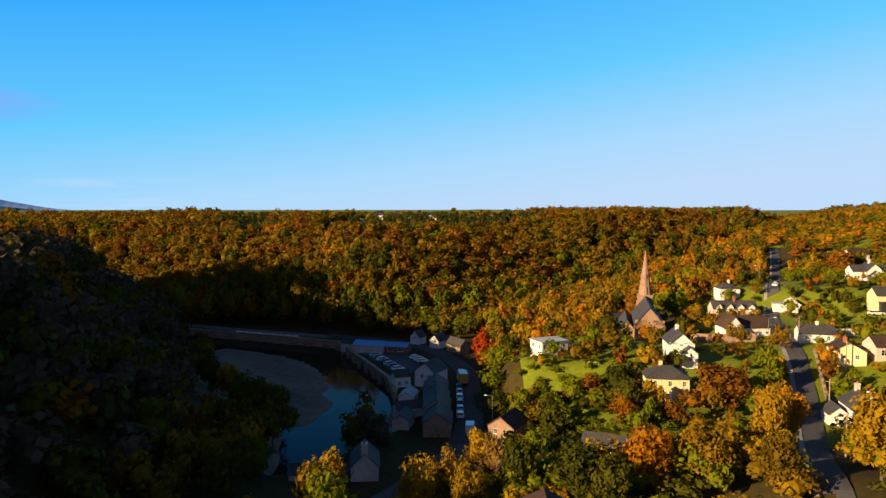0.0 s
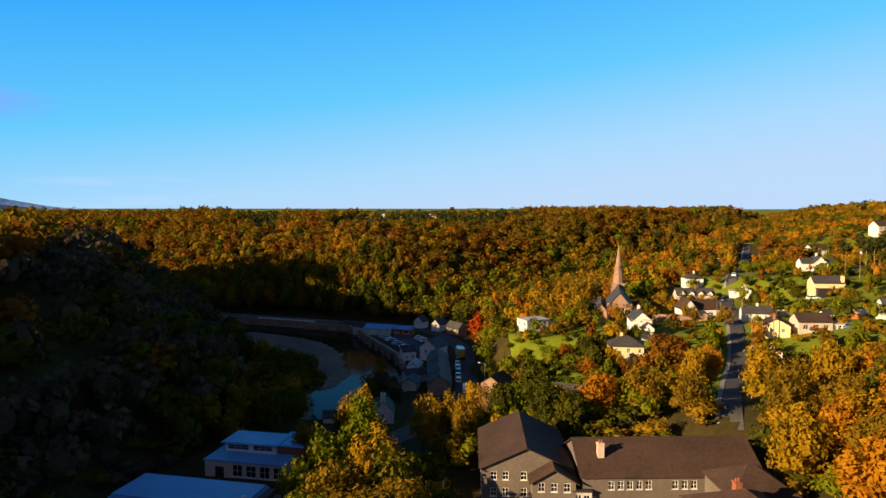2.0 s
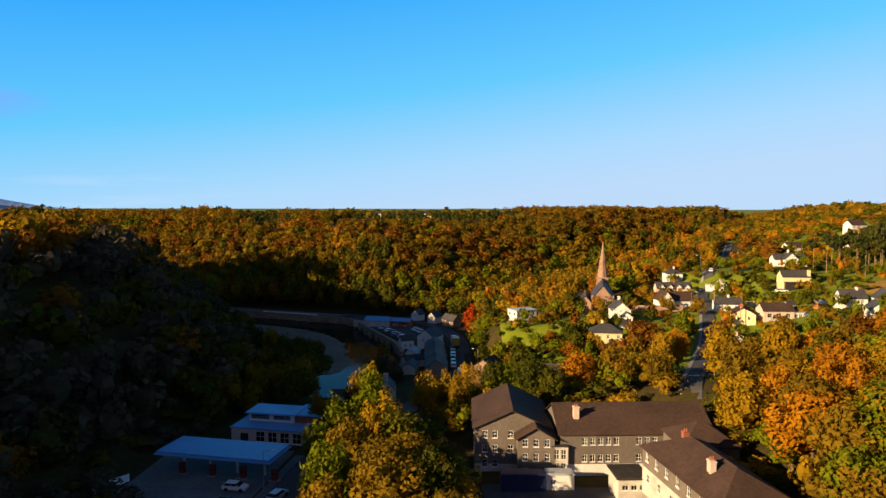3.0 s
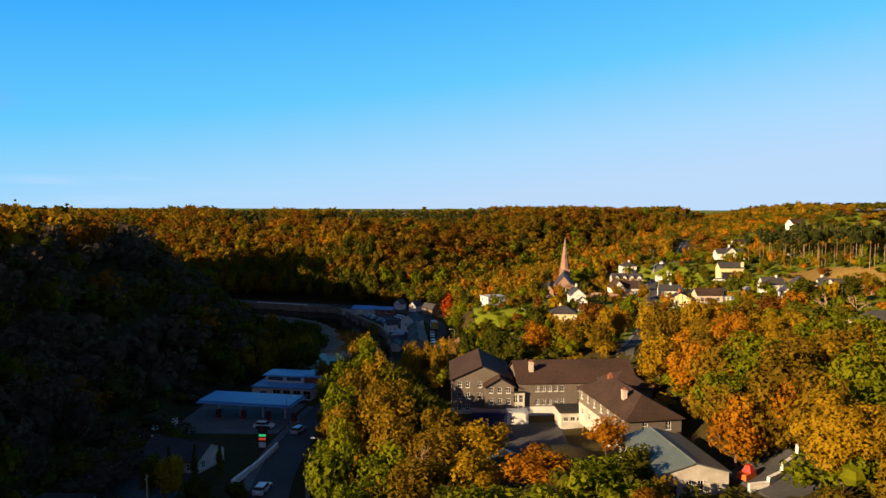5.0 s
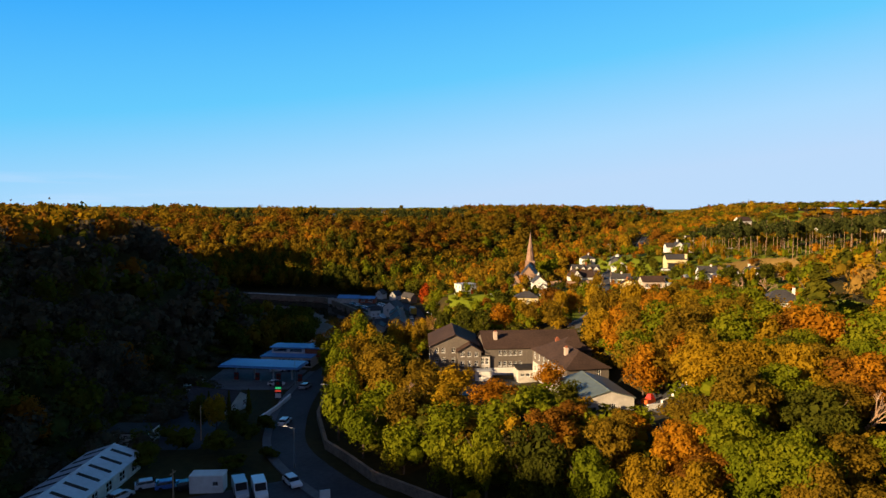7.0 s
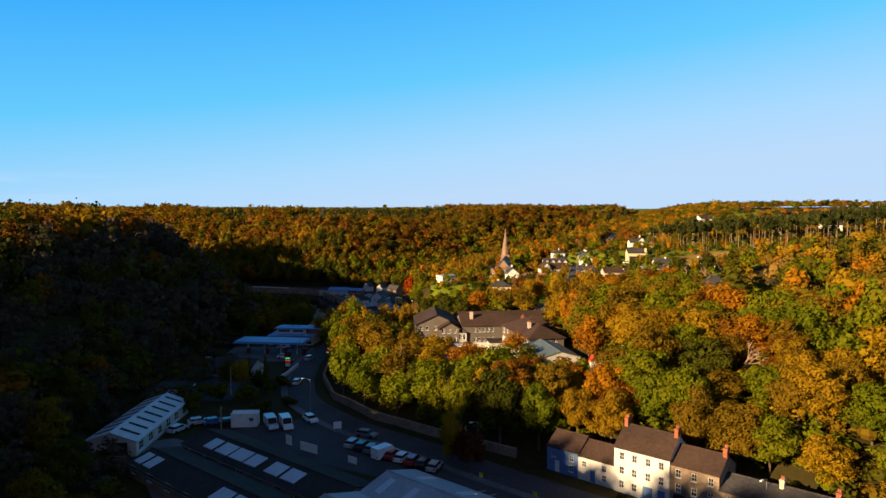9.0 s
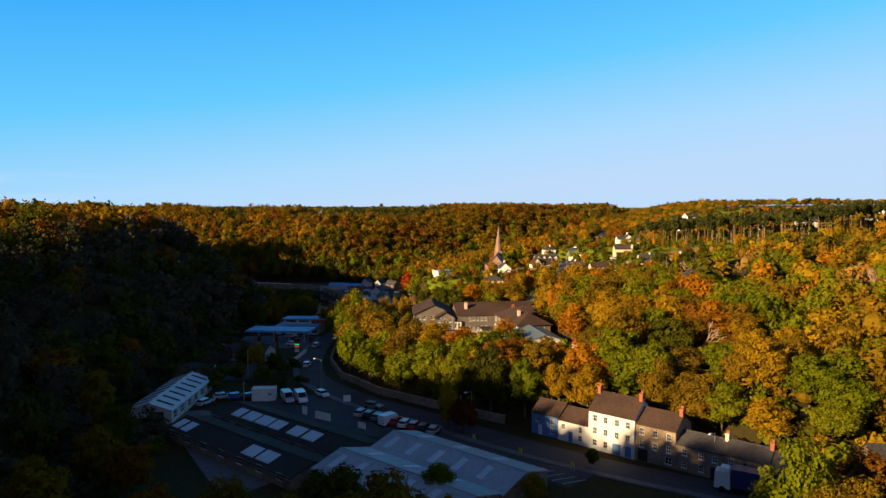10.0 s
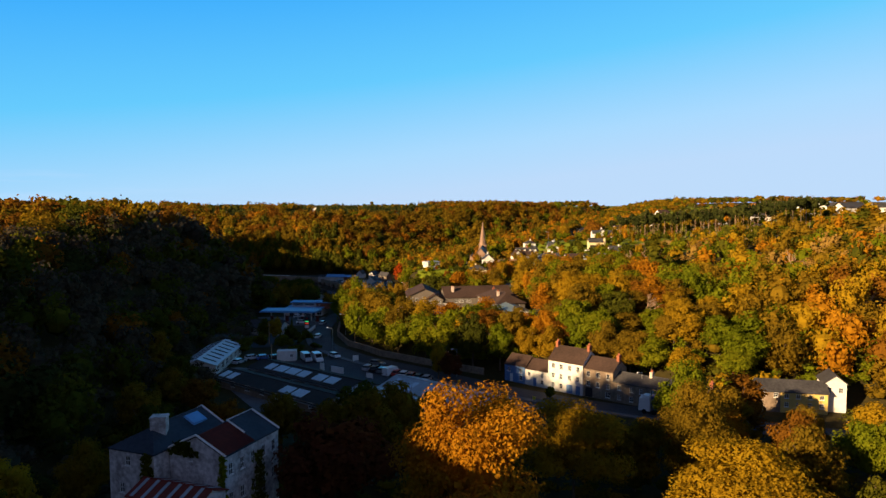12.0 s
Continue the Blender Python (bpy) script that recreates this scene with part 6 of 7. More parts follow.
def car(x, y, rot, colour="silver", van=False, group="parked cars"):
    key = (colour, van)
    at = pose(x, y, gz(x, y) + 0.16, 0, 0, rot)
    if key in CARS:
        return copy_thing(CARS[key], at)
    t = thing("van" if van else "car", "parked " + colour + (" panel van" if van else " hatchback car") + " on asphalt", "van" if van else "car", at, group)
    if van:
        car_parts(t, car_paint(CAR_WORDS[colour]), 5.2, 1.95, 2.2, True)
    else:
        car_parts(t, car_paint(CAR_WORDS[colour]))
    CARS[key] = t
    return t


for k, c in enumerate(("silver", "black", "grey", "black", "red", "white", "red", "black", "silver")):
    car(-13.0 + 1.75 * k, -24.5 - 1.55 * k, 62, c)
car(-10.5, -20.0, -30, "grey")
car(-29.6, -12.5, -70, "silver", True)
car(-26.6, -12.8, -72, "white", True)
car(-22.0, -9.6, -60, "white")
car(-7.2, -30.5, 40, "white", True)
for k, c in enumerate(("silver", "blue", "black")):
    car(-44.5 + 3.2 * k, -9.0 - 0.4 * k, 20, c)
car(-47.5, -13.0, 60, "silver")
for k, c in enumerate(("blue", "silver", "red", "blue")):
    car(-56.5 + 0.8 * k, 29.0 + 2.4 * k, 25, c)
car(-51.5, 43.0, 60, "white")
car(-35.5, 60.8, -10, "white")
car(-38.0, 79.0, 20, "white")
car(-33.5, 79.5, 10, "grey")
car(-27.5, 57.0, 70, "silver")
car(-28.0, 24.0, 80, "white")
for k in range(8):
    car(-12.0 - 1.55 * k, 211.0 + 3.4 * k, 25, ("silver", "white", "blue", "silver", "black", "white", "grey", "silver")[k])
for k in range(3):
    car(-8.5 + 1.3 * k, 231.0 - 2.9 * k, 20, "white")
for k in range(6):
    car(5.6 - 0.12 * k, 192.0 - 5.4 * k, 91, ("black", "silver", "white", "black", "silver", "white")[k])
car(7.0, 154.0, 85, "white", True)
for x, y, r, c in ((92.5, 208.0, 10, "white"), (110.0, 203.0, 60, "silver"), (103.5, 149.0, -5, "silver"), (112.5, 148.0, 30, "blue"), (121.0, 241.0, 60, "white"), (129.0, 196.5, 0, "white")):
    car(x, y, r, c)


def lorry(x, y, rot, trailer_paint, L, label):
    t = thing("lorry", label, "lorry", pose(x, y, gz(x, y) + 0.16, 0, 0, rot))
    bm = bmesh.new()
    box(bm, -L / 2, L / 2 - 2.6, -1.25, 1.25, 1.1, 3.9)
    part("trailer", bm, trailer_paint, t)
    bm = bmesh.new()
    for y0 in (-1.262, 1.252):
        box(bm, -L * 0.2, L * 0.05, y0, y0 + 0.01, 2.2, 3.0)
    part("lettering_bar", bm, TRIM, t)
    bm = bmesh.new()
    box(bm, L / 2 - 2.4, L / 2, -1.2, 1.2, 0.6, 3.2, taper=0.12)
    box(bm, L / 2 - 2.3, L / 2 - 0.6, -1.1, 1.1, 3.2, 3.8, taper=0.25)
    part("cab", bm, TRIM, t)
    bm = bmesh.new()
    box(bm, L / 2 - 0.1, L / 2 + 0.01, -1.0, 1.0, 1.8, 2.8)
    part("windscreen", bm, DARKTRIM, t)
    for wx in (-L / 2 + 1.2, -L / 2 + 2.5, L / 2 - 3.2, L / 2 - 1.2):
        for s in (-1.1, 1.1):
            bm = bmesh.new()
            tube(bm, (wx, s - 0.15, 0.5), (wx, s + 0.15, 0.5), 0.5, sides=12)
            part("wheel", bm, RUBBER, t)


lorry(47.5, -72.5, 142, car_paint((0.03, 0.05, 0.16)), 14, "white-cabbed lorry with dark blue trailer on the road")
lorry(6.6, 197.0, 95, car_paint((0.55, 0.36, 0.05)), 7.5, "small yellow lorry on the riverside road")


# ---- lamps, poles, small things ----
def street_lamp(x, y, rot, high=7.0, arm=1.4):
    t = thing("street_lamp", "grey steel street lamp with a short arm", "street lamp", pose(x, y, gz(x, y), 0, 0, rot), "street lamps")
    bm = bmesh.new()
    tube(bm, (0, 0, -0.3), (0, 0, 1.2), 0.12, 0.1, 8)
    tube(bm, (0, 0, 1.2), (0, 0, high), 0.08, 0.05, 8)
    part("post", bm, METAL, t)
    bm = bmesh.new()
    tube(bm, (0, 0, high - 0.05), (arm, 0, high + 0.2), 0.045, sides=6)
    part("arm", bm, METAL, t)
    bm = bmesh.new()
    box(bm, arm - 0.1, arm + 0.6, -0.15, 0.15, high + 0.12, high + 0.3, taper=0.04)
    part("lamp_head", bm, TRIM, t)


def pole(x, y, high, cross=True):
    t = thing("telegraph_pole", "brown wooden telegraph pole with crossarm", "pole", pose(x, y, gz(x, y), 0, 0, rng.uniform(0, 180)), "telegraph poles")
    bm = bmesh.new()
    tube(bm, (0, 0, -0.5), (0, 0, high), 0.14, 0.1, 8)
    part("shaft", bm, PALE_BARK, t)
    if cross:
        bm = bmesh.new()
        box(bm, -0.8, 0.8, -0.05, 0.05, high - 0.6, high - 0.48)
        part("crossarm", bm, PALE_BARK, t)


for x, y, r in ((-22.6, -2.5, 160), (-30.5, 60.0, 10), (12.5, 158.0, 180), (86.5, 175.0, 0), (120.5, 252.0, 180), (9.0, -33.5, 215), (45.0, -62.5, 215), (-19.0, 30.0, 190)):
    street_lamp(x, y, r)
for x, y, h in ((75.5, 128.0, 7.5), (65.5, 106.0, 7.5), (94.0, 174.0, 7), (110.0, 206.0, 7), (6.5, -35.5, 7), (-42.5, 14.0, 7), (98.5, 66.5, 7), (-38.5, -16.5, 6), (92.0, 150.0, 7)):
    pole(x, y, h)


def goal(x, y, rot):
    t = thing("football_goal", "small white garden football goal on the lawn", "goal", pose(x, y, gz(x, y), 0, 0, rot))
    for x0, z0, x1, z1 in ((-1.2, 0, -1.2, 1.2), (1.2, 0, 1.2, 1.2), (-1.2, 1.2, 1.2, 1.2)):
        bm = bmesh.new()
        tube(bm, (x0, 0, z0), (x1, 0, z1), 0.06, sides=6)
        part("post" if x0 == x1 else "crossbar", bm, TRIM, t)


goal(37.8, 163.5, -5)


def board(x, y, rot, w, h, z, label, material=TRIM, name="sign_board"):
    t = thing(name, label, "sign", pose(x, y, gz(x, y), 0, 0, rot))
    bm = bmesh.new()
    box(bm, -w / 2, w / 2, -0.04, 0.04, z, z + h)
    part("panel", bm, material, t)
    for s in (-1, 1):
        bm = bmesh.new()
        tube(bm, (s * w * 0.4, 0.06, -0.3), (s * w * 0.4, 0.06, z + h - 0.1), 0.05, sides=6)
        part("post", bm, METAL, t)


board(-16.2, -16.6, 10, 1.6, 1.4, 0.8, "small white notice board at the car park")
board(-25.0, -22.5, -45, 1.6, 1.8, 0.1, "white gate panel in the works yard")
board(-21.0, -26.5, -40, 4.2, 1.6, 0.1, "long white gate panel in the works yard")
board(-13.0, -33.5, -40, 2.0, 1.2, 0.4, "white-lettered board by the sheds")
board(-56.5, 51.0, 10, 6.0, 1.6, 0.2, "white hoarding panel behind the forecourt")
board(-57.0, 62.0, 55, 6.5, 1.4, 0.2, "white hoarding panel beside the forecourt")
for k in range(3):
    board(8.0 + 7.0 * k, -42.5 - 8.0 * k, -48, 0.7, 0.7, 0.8, "small yellow parking sign on a post", surface("yellow_sign", (0.75, 0.6, 0.03), rough=0.5) if k == 0 else bpy.data.materials["yellow_sign"], "parking_sign")
for k in range(12):
    bm = bmesh.new()
    o = Vector((6.0, -47.0)) + TU * (2.0 * k)
    a = radians(TERR + 62)
    m = Matrix.Translation((o.x, o.y, gz(o.x, o.y) + 0.27)) @ Matrix.Rotation(a, 4, "Z")
    box(bm, -2.2, 2.2, -0.06, 0.06, -0.02, 0.012, m)
    tagged(part("bay_line", bm, PAINT), "white painted parking bay line", "road marking", "parking bay lines", "structure")
for k in range(3):
    t = thing("flagpole", "slim white flagpole on the grass", "flagpole", pose(-5.5 + 2.6 * k, 66.0, gz(-5 + 2.6 * k, 66)), "school flagpoles")
    bm = bmesh.new()
    tube(bm, (0, 0, -0.3), (0, 0, 6.5), 0.06, 0.04, 6)
    part("shaft", bm, TRIM, t)
    bm = bmesh.new()
    tube(bm, (0, 0, 6.5), (0, 0, 6.62), 0.08, 0.02, 6)
    part("finial", bm, TRIM, t)
slide = thing("play_frame", "orange plastic play frame beside the hall", "play frame", pose(44.2, 7.6, gz(44.2, 7.6), 0, 0, 30))
bm = bmesh.new()
box(bm, -1.6, 1.0, -0.8, 0.8, 0.2, 1.0, taper=0.1)
part("base", bm, ORANGE, slide)
bm = bmesh.new()
box(bm, -0.4, 0.9, -0.7, 0.7, 1.0, 1.9, taper=0.35)
part("hood", bm, surface("red_plastic", (0.6, 0.03, 0.02), rough=0.5), slide)


# ---- woods and planting ----
# wooded bank between the valley road and the school
def bank_tree(x, y, top, wide, leaf, shape="near"):
    """A tree whose top stands at the height given."""
    plant(shape, leaf, x, y, max(top + 1.6 - gz(x, y), 6.0), wide * 1.32, "trees on the wooded bank")


for x, y, top, w, leaf in ((-16, 93, 5, 8, "olive"), (-14, 82, 5.5, 9, "lime"), (-20, 74, 3, 8, "lime"), (-11, 72, 4, 8, "gold"), (-21, 64, 2, 7.5, "lime"), (-15, 58, 3.5, 8.5, "olive"), (-8, 62, 4.5, 8, "green"), (-18, 47, 4, 8, "lime"), (-10, 47, 5.5, 8, "olive"), (-3, 50, 2.5, 8, "olive"), (-1, 57, 0.5, 6, "green"), (-6, 55, 2.5, 8, "olive"),
                           (-17, 36, 4, 7.5, "olive"), (-8, 37, 5.5, 9, "olive"), (-2, 40, 5.5, 8, "green"), (-15, 24, 3.5, 7, "lime"), (-7, 25, 4.5, 8, "olive")):
    bank_tree(x, y, top, w, leaf)
for x, y, top, w, leaf in ((1, 27, 6, 8, "olive"), (-16, 12, 5, 7, "lime"), (-8, 13, 4, 7, "lime"), (0, 15, 5, 8, "olive"), (7, 17, 5.5, 7.5, "gold"), (13, 5, 5, 8, "orange"), (20, -1, 5.5, 7.5, "lime"), (-11, 1, 3.5, 6.5, "lime"), (-3, 4, 5, 8, "olive"), (5, 6, 5, 7, "gold"),
                           (-4, -8, 3.5, 6.5, "lime"), (3, -6, 5, 7, "lime"), (11, -8, 6, 7, "lime"), (3, -17, 4, 6, "lime")):
    bank_tree(x, y, top, w, leaf, "draped" if leaf == "lime" else "near")
for x, y, top, w, leaf in ((8, -20, 6.5, 6.5, "lime"), (14.5, -26, 8.5, 8, "green"), (19, -15, 7, 8, "russet"), (26, -23, 9, 8, "olive"), (24, -9, 4.5, 6.5, "russet"), (29, 10, 3.6, 7, "green"), (27, 19, 3.2, 6, "orange"), (21, -30, 6, 7, "lime"), (28, -31, 6, 7, "gold"), (40, -20, 10, 9, "olive"), (31, -15.5, 4.5, 6, "orange"), (34, -28, 9, 9, "orange")):
    bank_tree(x, y, top, w, leaf)
plant("near", "copper", 6.5, -38.5, 8.0, 7.0)
plant("near", "gold", 3.8, -36.5, 11.0, 4.5)
# the hillside above the terrace and the hall
slope_wood, low_wood = [], []


def bank_mix(x, y):
    """Neighbouring trees turn together: golden, orange and ivy-green patches."""
    h = noise.noise((x * 0.035, y * 0.035, 4.0))
    if h > 0.16:
        return {"orange": 3, "gold": 3, "olive": 2, "russet": 1.5}
    if h < -0.14:
        return {"lime": 5, "green": 0.5, "olive": 2.5, "gold": 1}
    return {"gold": 4, "olive": 3, "lime": 3}


for x, y, d in scatter(28, 104, -74, 30, 7.4, RIGHT_HILL, 1.5, lambda x, y: free(x, y, 0.3) and (y < -25 or x > 44)):
    mix = bank_mix(x, y)
    if x > 80:
        slope_wood.append((x, y, rng.uniform(8, 12) if y < 0 else rng.uniform(5, 7.5), rng.uniform(8.5, 12), pick(mix)))
    else:
        plant("near", pick(mix), x, y, rng.uniform(9, 14), rng.uniform(9.5, 13), "trees on the hillside")
for x, y, d in scatter(45, 84, 15, 46, 7.6, RIGHT_HILL, 1.5, lambda x, y: free(x, y, 1.0)):
    plant("near", pick(bank_mix(x, y)), x, y, rng.uniform(8, 12), rng.uniform(9, 12), "trees behind the hall")
for x, y, d in scatter(50, 84, 44, 100, 8.0, RIGHT_HILL, 3.5, lambda x, y: free(x, y, 1.5) and x - 48 > (y - 60) * 0.25):
    plant("near", pick({"gold": 4, "olive": 3, "orange": 2, "green": 1}), x, y, rng.uniform(9, 13), rng.uniform(8, 11), "trees behind the school")
for x, y, leaf, h, w in ((20, 96, "green", 11, 9), (31, 99, "orange", 11, 10), (40, 98, "olive", 10, 9), (12, 101, "green", 12, 8), (4, 98, "olive", 11, 7), (-4, 100, "gold", 12, 8),
        (9, 112, "twig", 10, 6), (1, 108, "gold", 11, 8), (52, 104, "gold", 12, 7.5), (57, 108, "orange", 11, 7), (24, 92, "green", 10, 7), (47, 90, "olive", 9, 7),
        (-20, 104, "green", 9, 7), (-26, 92, "olive", 10, 7), (-21, 84, "gold", 9, 7)):
    plant("near", leaf, x, y, h, w, "trees round the school")
bare_tree(-2, 12, 11), bare_tree(126, 0, 15), bare_tree(118, -40, 13), bare_tree(60, -30, 13), bare_tree(11, 109, 11), bare_tree(52, -12, 12), bare_tree(160, 150, 8), bare_tree(158, 142, 9), bare_tree(166, 118, 8), bare_tree(118, 92, 10), bare_tree(112, 96, 9)

# trees of the gardens
for x, y, leaf, h, w, s in ((58, 134, "russet", 11.5, 15, "near"), (75, 146, "gold", 7, 4.5, "middle"), (14.5, 219, "red", 13, 10, "middle"), (20, 212, "orange", 10, 8, "middle"), (20, 198, "lime", 12, 9, "middle"), (17, 188, "lime", 10, 9, "middle"),
        (14, 174, "lime", 7, 8, "middle"), (14, 160, "green", 8, 8, "middle"), (18, 150, "lime", 9, 7, "middle"), (24, 156, "lime", 7, 7, "middle"), (42, 196, "orange", 9, 9, "middle"), (48, 186, "green", 8, 8, "middle"),
        (38, 190, "olive", 8, 7, "middle"), (80, 226, "lime", 12, 13, "middle"), (74, 203, "copper", 7, 6, "middle"), (100, 262, "orange", 11, 9, "middle"), (112, 262, "russet", 9, 8, "middle"), (88, 250, "green", 10, 8, "middle")):
    plant(s, leaf, x, y, h, w, "garden trees")
for x, y, leaf, h, w, s in ((70, 250, "gold", 10, 9, "middle"), (160, 268, "russet", 14, 16, "middle"), (172, 276, "green", 12, 12, "middle"), (150, 262, "olive", 9, 9, "middle"), (126, 203, "green", 6, 6, "middle"), (120, 120, "green", 8, 10, "middle"),
        (108, 118, "russet", 9, 10, "middle"), (112, 112, "orange", 8, 9, "middle"), (100, 118, "olive", 9, 9, "middle"), (92, 116, "gold", 10, 8, "middle"), (124, 104, "green", 9, 8, "middle"), (86, 168, "olive", 7, 6, "middle"),
        (62, 178, "green", 4.5, 2.2, "middle"), (53, 163.5, "lime", 4.5, 2.6, "shrub"), (34, 150, "russet", 6, 6, "middle"), (66, 128, "olive", 8, 5, "middle"), (44, 126, "russet", 6, 7, "middle"), (36, 130, "orange", 6, 6, "middle")):
    plant(s, leaf, x, y, h, w, "garden trees")
for x, y, leaf, h, w, s in ((60, 120, "gold", 9, 6, "middle"), (22, 134, "green", 9, 8, "middle"), (24, 144, "lime", 8, 7, "middle"), (34, 140, "lime", 5, 6, "shrub"), (8, 122, "gold", 10, 8, "near")):
    plant(s, leaf, x, y, h, w, "garden trees")
for x, y, d in scatter(14, 46, 122, 206, 4.6, None, 0.0, lambda x, y: free(x, y, 0.8)):
    if math.hypot(x - 26, y - 171) < 11 or rng.uniform() < 0.78:
        low_wood.append((x, y, rng.uniform(1.6, 3.4), rng.uniform(3.2, 5.5), pick({"lime": 5, "green": 3, "olive": 2})))
    else:
        low_wood.append((x, y, rng.uniform(5, 8.5), rng.uniform(5.5, 8.5), pick({"lime": 5, "green": 3, "olive": 2})))
GARDEN_MIX = {"green": 4.0, "lime": 4.5, "olive": 2.5, "russet": 1.4, "gold": 1.5, "orange": 0.8}
bushes = []
for x, y, d in scatter(14, 205, 60, 300, 4.6, (GARDENS + GARDENS[:1], []), 1.0, lambda x, y: free(x, y, 0.6)):
    k = noise.noise((x * 0.06, y * 0.06, 9.0))
    if rng.uniform() < 0.85 + 1.1 * k:
        tall = rng.uniform() < 0.36
        spot = (x, y, rng.uniform(4.5, 8.0) if tall else rng.uniform(1.4, 4.2), rng.uniform(4.0, 7.0) if tall else rng.uniform(2.4, 5.2), pick(GARDEN_MIX))
        if y < 165 and len(bushes) % 3 == 0:
            plant("shrub", spot[4], x, y, spot[2], spot[3], "garden shrubs")
        bushes.append(spot)
far_wood("garden_bushes", [b for i, b in enumerate(bushes) if not (b[1] < 165 and i % 3 == 0)], "garden bushes and undergrowth in autumn colours", bush_crown, None)
under = []
for x, y, d in scatter(-20, 110, -84, 112, 4.1, RIGHT_HILL, 0.3, lambda x, y: free(x, y, 0.2) and not (4 < x < 46 and 0 < y < 84)):
    under.append((x, y, rng.uniform(3.0, 6.5), rng.uniform(5.0, 8.0), pick({"green": 2, "lime": 5, "olive": 3, "gold": 2})))
for x, y, d in scatter(-60, 90, -140, -60, 5.2, None, 0.0, lambda x, y: free(x, y, 0.5) and y < -76 - 0.1 * x):
    under.append((x, y, rng.uniform(1.5, 3.5), rng.uniform(4.0, 6.5), pick({"green": 4, "olive": 3})))
# left-hill bushes take the same leaf colours, darkened for shade
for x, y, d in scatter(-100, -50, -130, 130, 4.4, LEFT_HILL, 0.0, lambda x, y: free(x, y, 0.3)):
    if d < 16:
        under.append((x, y, rng.uniform(2.5, 5.0), rng.uniform(5.0, 7.5), pick({"green": 3, "shade_brown": 5, "pine": 1})))
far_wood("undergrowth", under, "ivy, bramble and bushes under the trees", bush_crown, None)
# woods between the church and the side valley, and beside the upper road; rough slopes of the right hill
mixed = []
for x, y, d in scatter(14, 330, 196, 480, 8.6, RIGHT_HILL, 2, lambda x, y: free(x, y, 2.5) and float(inside_distance(GARDENS + GARDENS[:1], [], x, y)) < 1 and (x < 100 or y > 262) and y < 260 + 1.2 * x):
    mixed.append((x, y, rng.uniform(8, 13) if x < 190 else rng.uniform(4.5, 7), rng.uniform(8, 11), pick({"olive": 4, "green": 3, "gold": 2, "orange": 1.6, "russet": 1.5, "lime": 1})))
for x, y, d in scatter(104, 200, -20, 150, 8.2, RIGHT_HILL, 3, lambda x, y: free(x, y, 2.5) and float(inside_distance(GARDENS + GARDENS[:1], [], x, y)) < 1 and x < (pine_edge(y) - 20 if y > 88 else 200)):
    mixed.append((x, y, rng.uniform(6, 11), rng.uniform(7, 10.5), pick({"gold": 2.2, "orange": 2, "olive": 4, "lime": 2, "green": 2, "twig": 1.5})))
for x, y, d in scatter(90, 240, -160, -18, 8.6, RIGHT_HILL, 3, lambda x, y: x > 104 and free(x, y, 2.5)):
    slope_wood.append((x, y, rng.uniform(8, 12.5), rng.uniform(8, 11.5), pick(bank_mix(x, y))))
for x, y, d in scatter(60, 340, 330, 640, 9.5, RIGHT_HILL, 0.5, lambda x, y: free(x, y, 2.0) and (y >= 258 + 1.2 * x or y > 476)):
    mixed.append((x, y, rng.uniform(7, 10), rng.uniform(10, 13), pick({"olive": 5, "green": 3, "russet": 2, "gold": 1})))
far_wood("slope_woods", slope_wood, "golden and olive autumn woods on the slope above the terrace", slope_crown, None)
far_wood("hillside_woods", mixed, "mixed autumn woods on the sunlit hillside", wood_crown, None)
# the pine plantation
for x, y, d in scatter(148, 216, 90, 222, 5.3, RIGHT_HILL, 3, lambda x, y: pine_edge(y) < x < pine_edge(y) + 25 and free(x, y, 1.0)):
    plant("pine", "pine", x, y, rng.uniform(14.5, 17.5), rng.uniform(5.0, 7.0), "pine plantation")
# foreground trees near the end of the flight
for x, y, leaf, h, w, s in ((-4.5, -128, "orange", 24.8, 18, "big"), (-9, -122, "olive", 14, 10, "near"), (13, -110.5, "gold", 17.5, 17, "big"), (32.5, -108, "olive", 17.5, 15, "big"), (38.5, -93, "lime", 18, 12, "near"), (27, -127, "gold", 15.8, 22, "big"), (52.8, -86.5, "russet", 13, 14, "near"), (45, -94, "olive", 13, 11, "near"),
         (44, -118, "olive", 14, 11, "near"), (24, -106, "olive", 12, 11, "near"), (50, -106, "russet", 12, 10, "near"), (58, -112, "lime", 13, 10, "near"), (66, -104, "gold", 12, 10, "near"),
        (42, -100, "orange", 11, 9, "near"), (14, -100, "olive", 12, 9, "near"), (3, -96, "olive", 11, 10, "near"), (-20, -113, "copper", 18, 17, "near"), (-15, -98, "olive", 16.5, 13, "near"), (-10, -91, "olive", 15.5, 12, "near"), (-16, -84, "green", 14, 11, "near")):
    plant(s, leaf, x, y, h, w, "trees in the valley bottom")
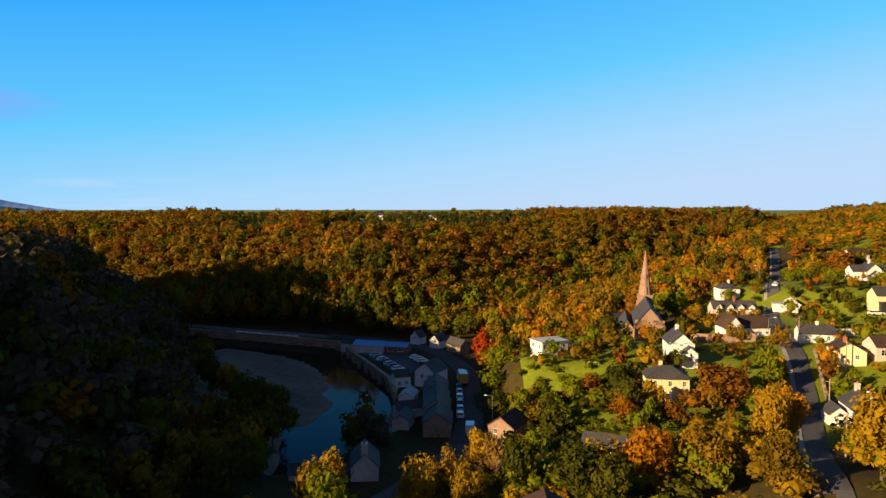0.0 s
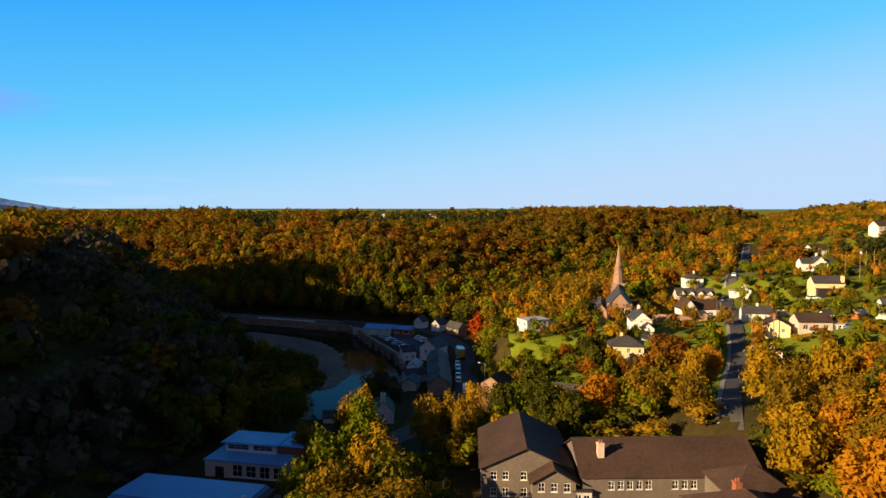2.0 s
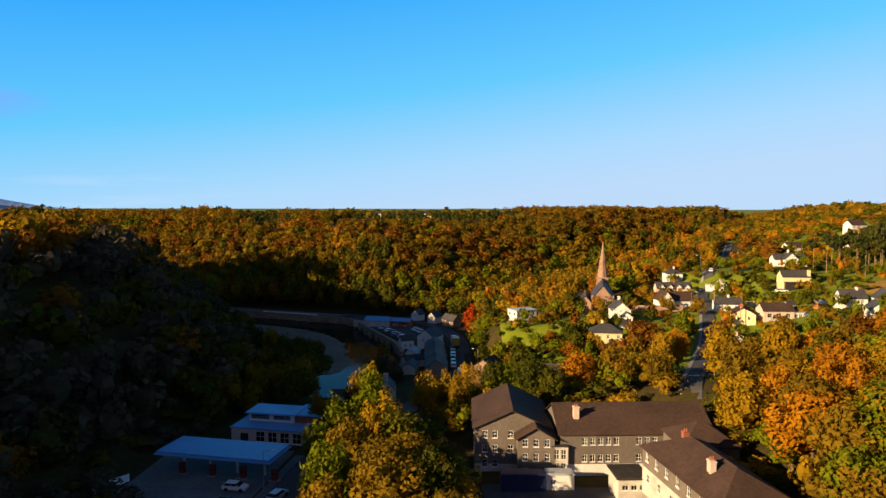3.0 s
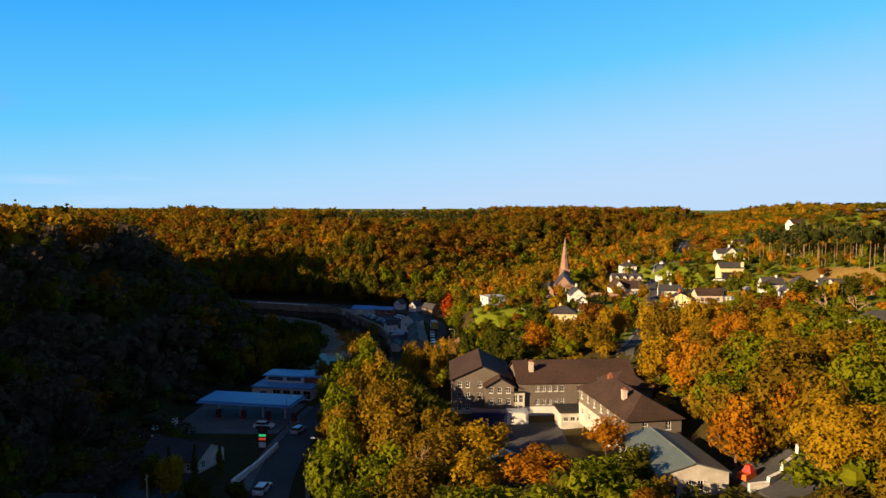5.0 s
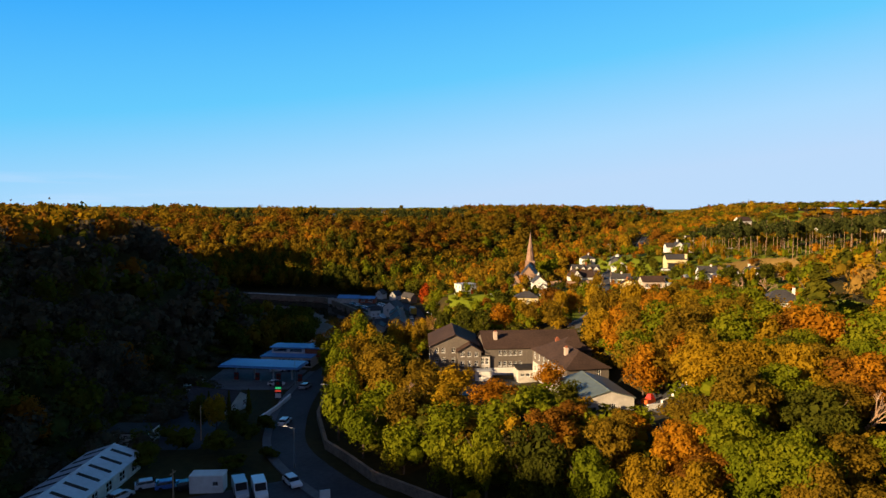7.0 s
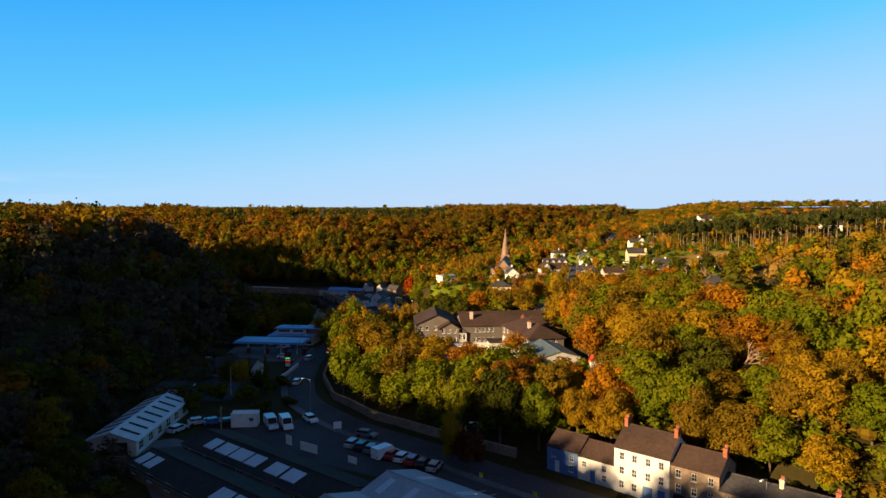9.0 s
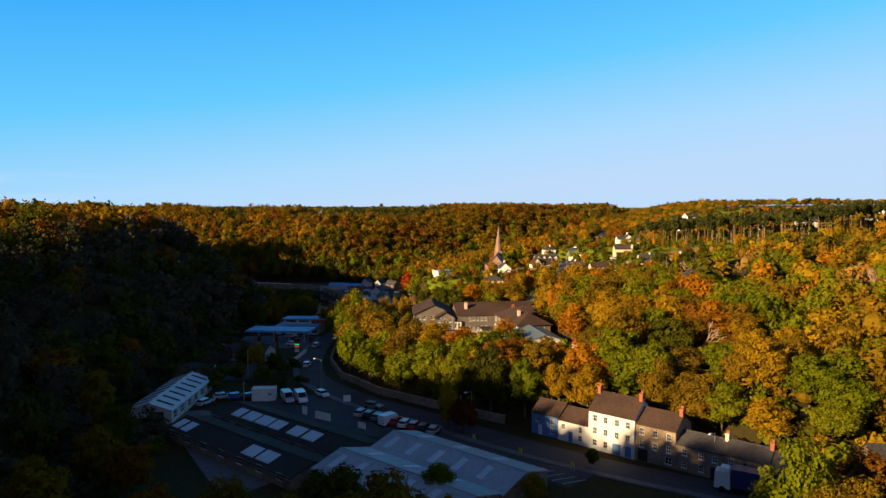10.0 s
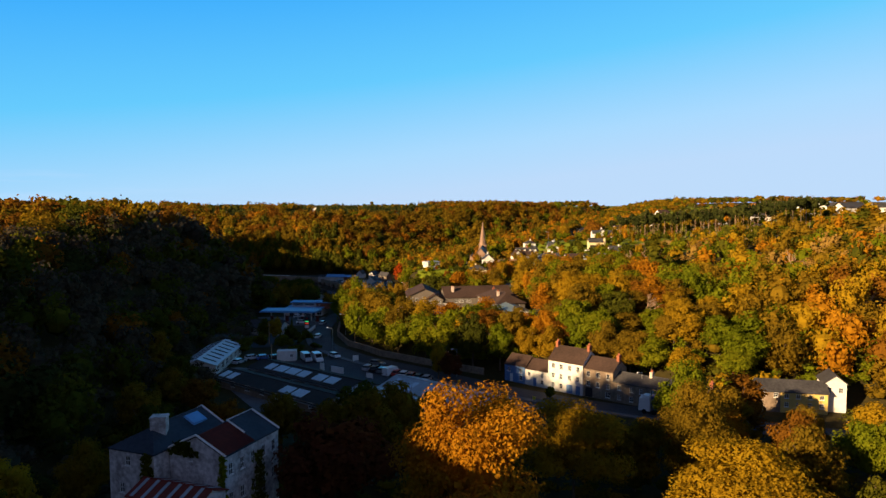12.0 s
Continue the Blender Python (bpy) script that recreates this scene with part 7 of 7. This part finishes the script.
for x, y, leaf, h, w, s in ((-3, -84, "gold", 9, 7, "near"), (8, -86, "olive", 10, 8, "near"), (-22, -86, "olive", 11, 10, "near"), (-30, -80, "olive", 11, 10, "near"), (-40, -78, "russet", 10, 9, "near"), (-50, -86, "green", 12, 10, "near"),
        (-56, -72, "olive", 12, 10, "near"), (-54, -56, "olive", 11, 10, "near"), (-48, -62, "russet", 10, 9, "near"), (-56, -44, "green", 11, 9, "near"), (-64, -34, "olive", 13, 11, "near"), (-66, -16, "green", 13, 11, "near"),
        (-67, 0, "russet", 11, 9, "near"), (-54, -104, "olive", 12, 9, "near"), (-60, -112, "gold", 13, 10, "near"), (-58, -122, "green", 13, 11, "near"), (-30, -122, "green", 5, 5, "shrub"), (72, -116, "green", 13, 11, "near")):
    plant(s, leaf, x, y, h, w, "trees in the valley bottom")
for x, y, leaf, h, w, s in ((80, -106, "lime", 12, 10, "near"), (88, -98, "olive", 12, 10, "near"), (58, -98, "olive", 10, 9, "near"), (46, -130, "green", 12, 10, "near"), (60, -126, "olive", 12, 10, "near"),
        (-20, -130, "copper", 10, 9, "near"), (-8, -138, "green", 9, 8, "near"), (6, -134, "green", 9, 8, "near")):
    plant(s, leaf, x, y, h, w, "trees in the valley bottom")
# shrubs and trees by the station and the yard
for x, y, leaf, h, w, s in ((-41, 20, "gold", 8, 6, "near"), (-36, 16, "green", 6, 6, "near"), (-45, 23, "green", 7, 6, "near"), (-33, 12, "green", 4, 6, "shrub"), (-38, 6, "green", 4, 7, "shrub"), (-44, 8, "green", 5, 7, "shrub"),
        (-31, 20, "green", 4, 5, "shrub"), (-41, 31, "green", 6, 4, "cone"), (-45, 30, "green", 6, 4, "cone"), (-37, 32, "green", 6, 4, "cone"), (-48, 0, "green", 5, 7, "shrub"), (-28, 3, "green", 2.5, 5, "shrub"),
        (-33, -2, "green", 2.5, 6, "shrub"), (-2, -70, "lime", 8, 6, "near"), (12, -72, "olive", 6, 5, "near"), (5, -30, "green", 4, 5, "shrub"), (26, -57, "green", 3.5, 3.5, "shrub")):
    plant(s, leaf, x, y, h, w, "shrubs by the yard")
# a broad dark conifer and a pale weeping tree above the hall
plant("cone", "green", 88, 22, 17, 30, "trees behind the hall")
plant("draped", "lime", 80, -2, 13, 11, "trees behind the hall")
# river bank trees
for x, y, h, w in ((-17, 147, 8, 7), (-15.5, 140, 9, 7), (-18, 136, 8, 6), (-13, 146, 7, 6), (-12, 136, 8, 6)):
    # the eastern ones use the leaf brown with shade put in
    plant("middle", "shade_brown" if x > -16 else "green", x, y, h, w, "trees by the river")
for x, y in ((-89, 246), (-85, 236), (-81, 226), (-77, 216), (-73, 206), (-69, 198), (-64, 190), (-58, 183), (-52, 176), (-47, 170), (-42, 162), (-38.5, 154), (-37, 146), (-37, 137), (-37, 128), (-43, 150), (-46, 140), (-43, 158), (-50, 166), (-36, 120)):
    plant("middle", pick({"green": 4, "olive": 1, "pine": 1}), x, y, rng.uniform(9, 12), rng.uniform(8, 11), "trees by the river")
for x, y, d in scatter(-54, -14, 100, 162, 7.0, None, 1.0, lambda x, y: float(inside_distance(RIVER, [], x, y)) < 0.1 and (x < -33 or (y > 138 and x < -16)) and free(x, y, 2.0)):
    low_wood.append((x, y, rng.uniform(8, 12), rng.uniform(7, 10), pick({"green": 3, "olive": 3})))
far_wood("low_woods", low_wood, "ivy-green trees below the gardens and by the river", wood_crown, None)
far_wood("plateau_woods", plateau_spots(), "hedgerow trees and woods on the hilltops", dark_crown, None)
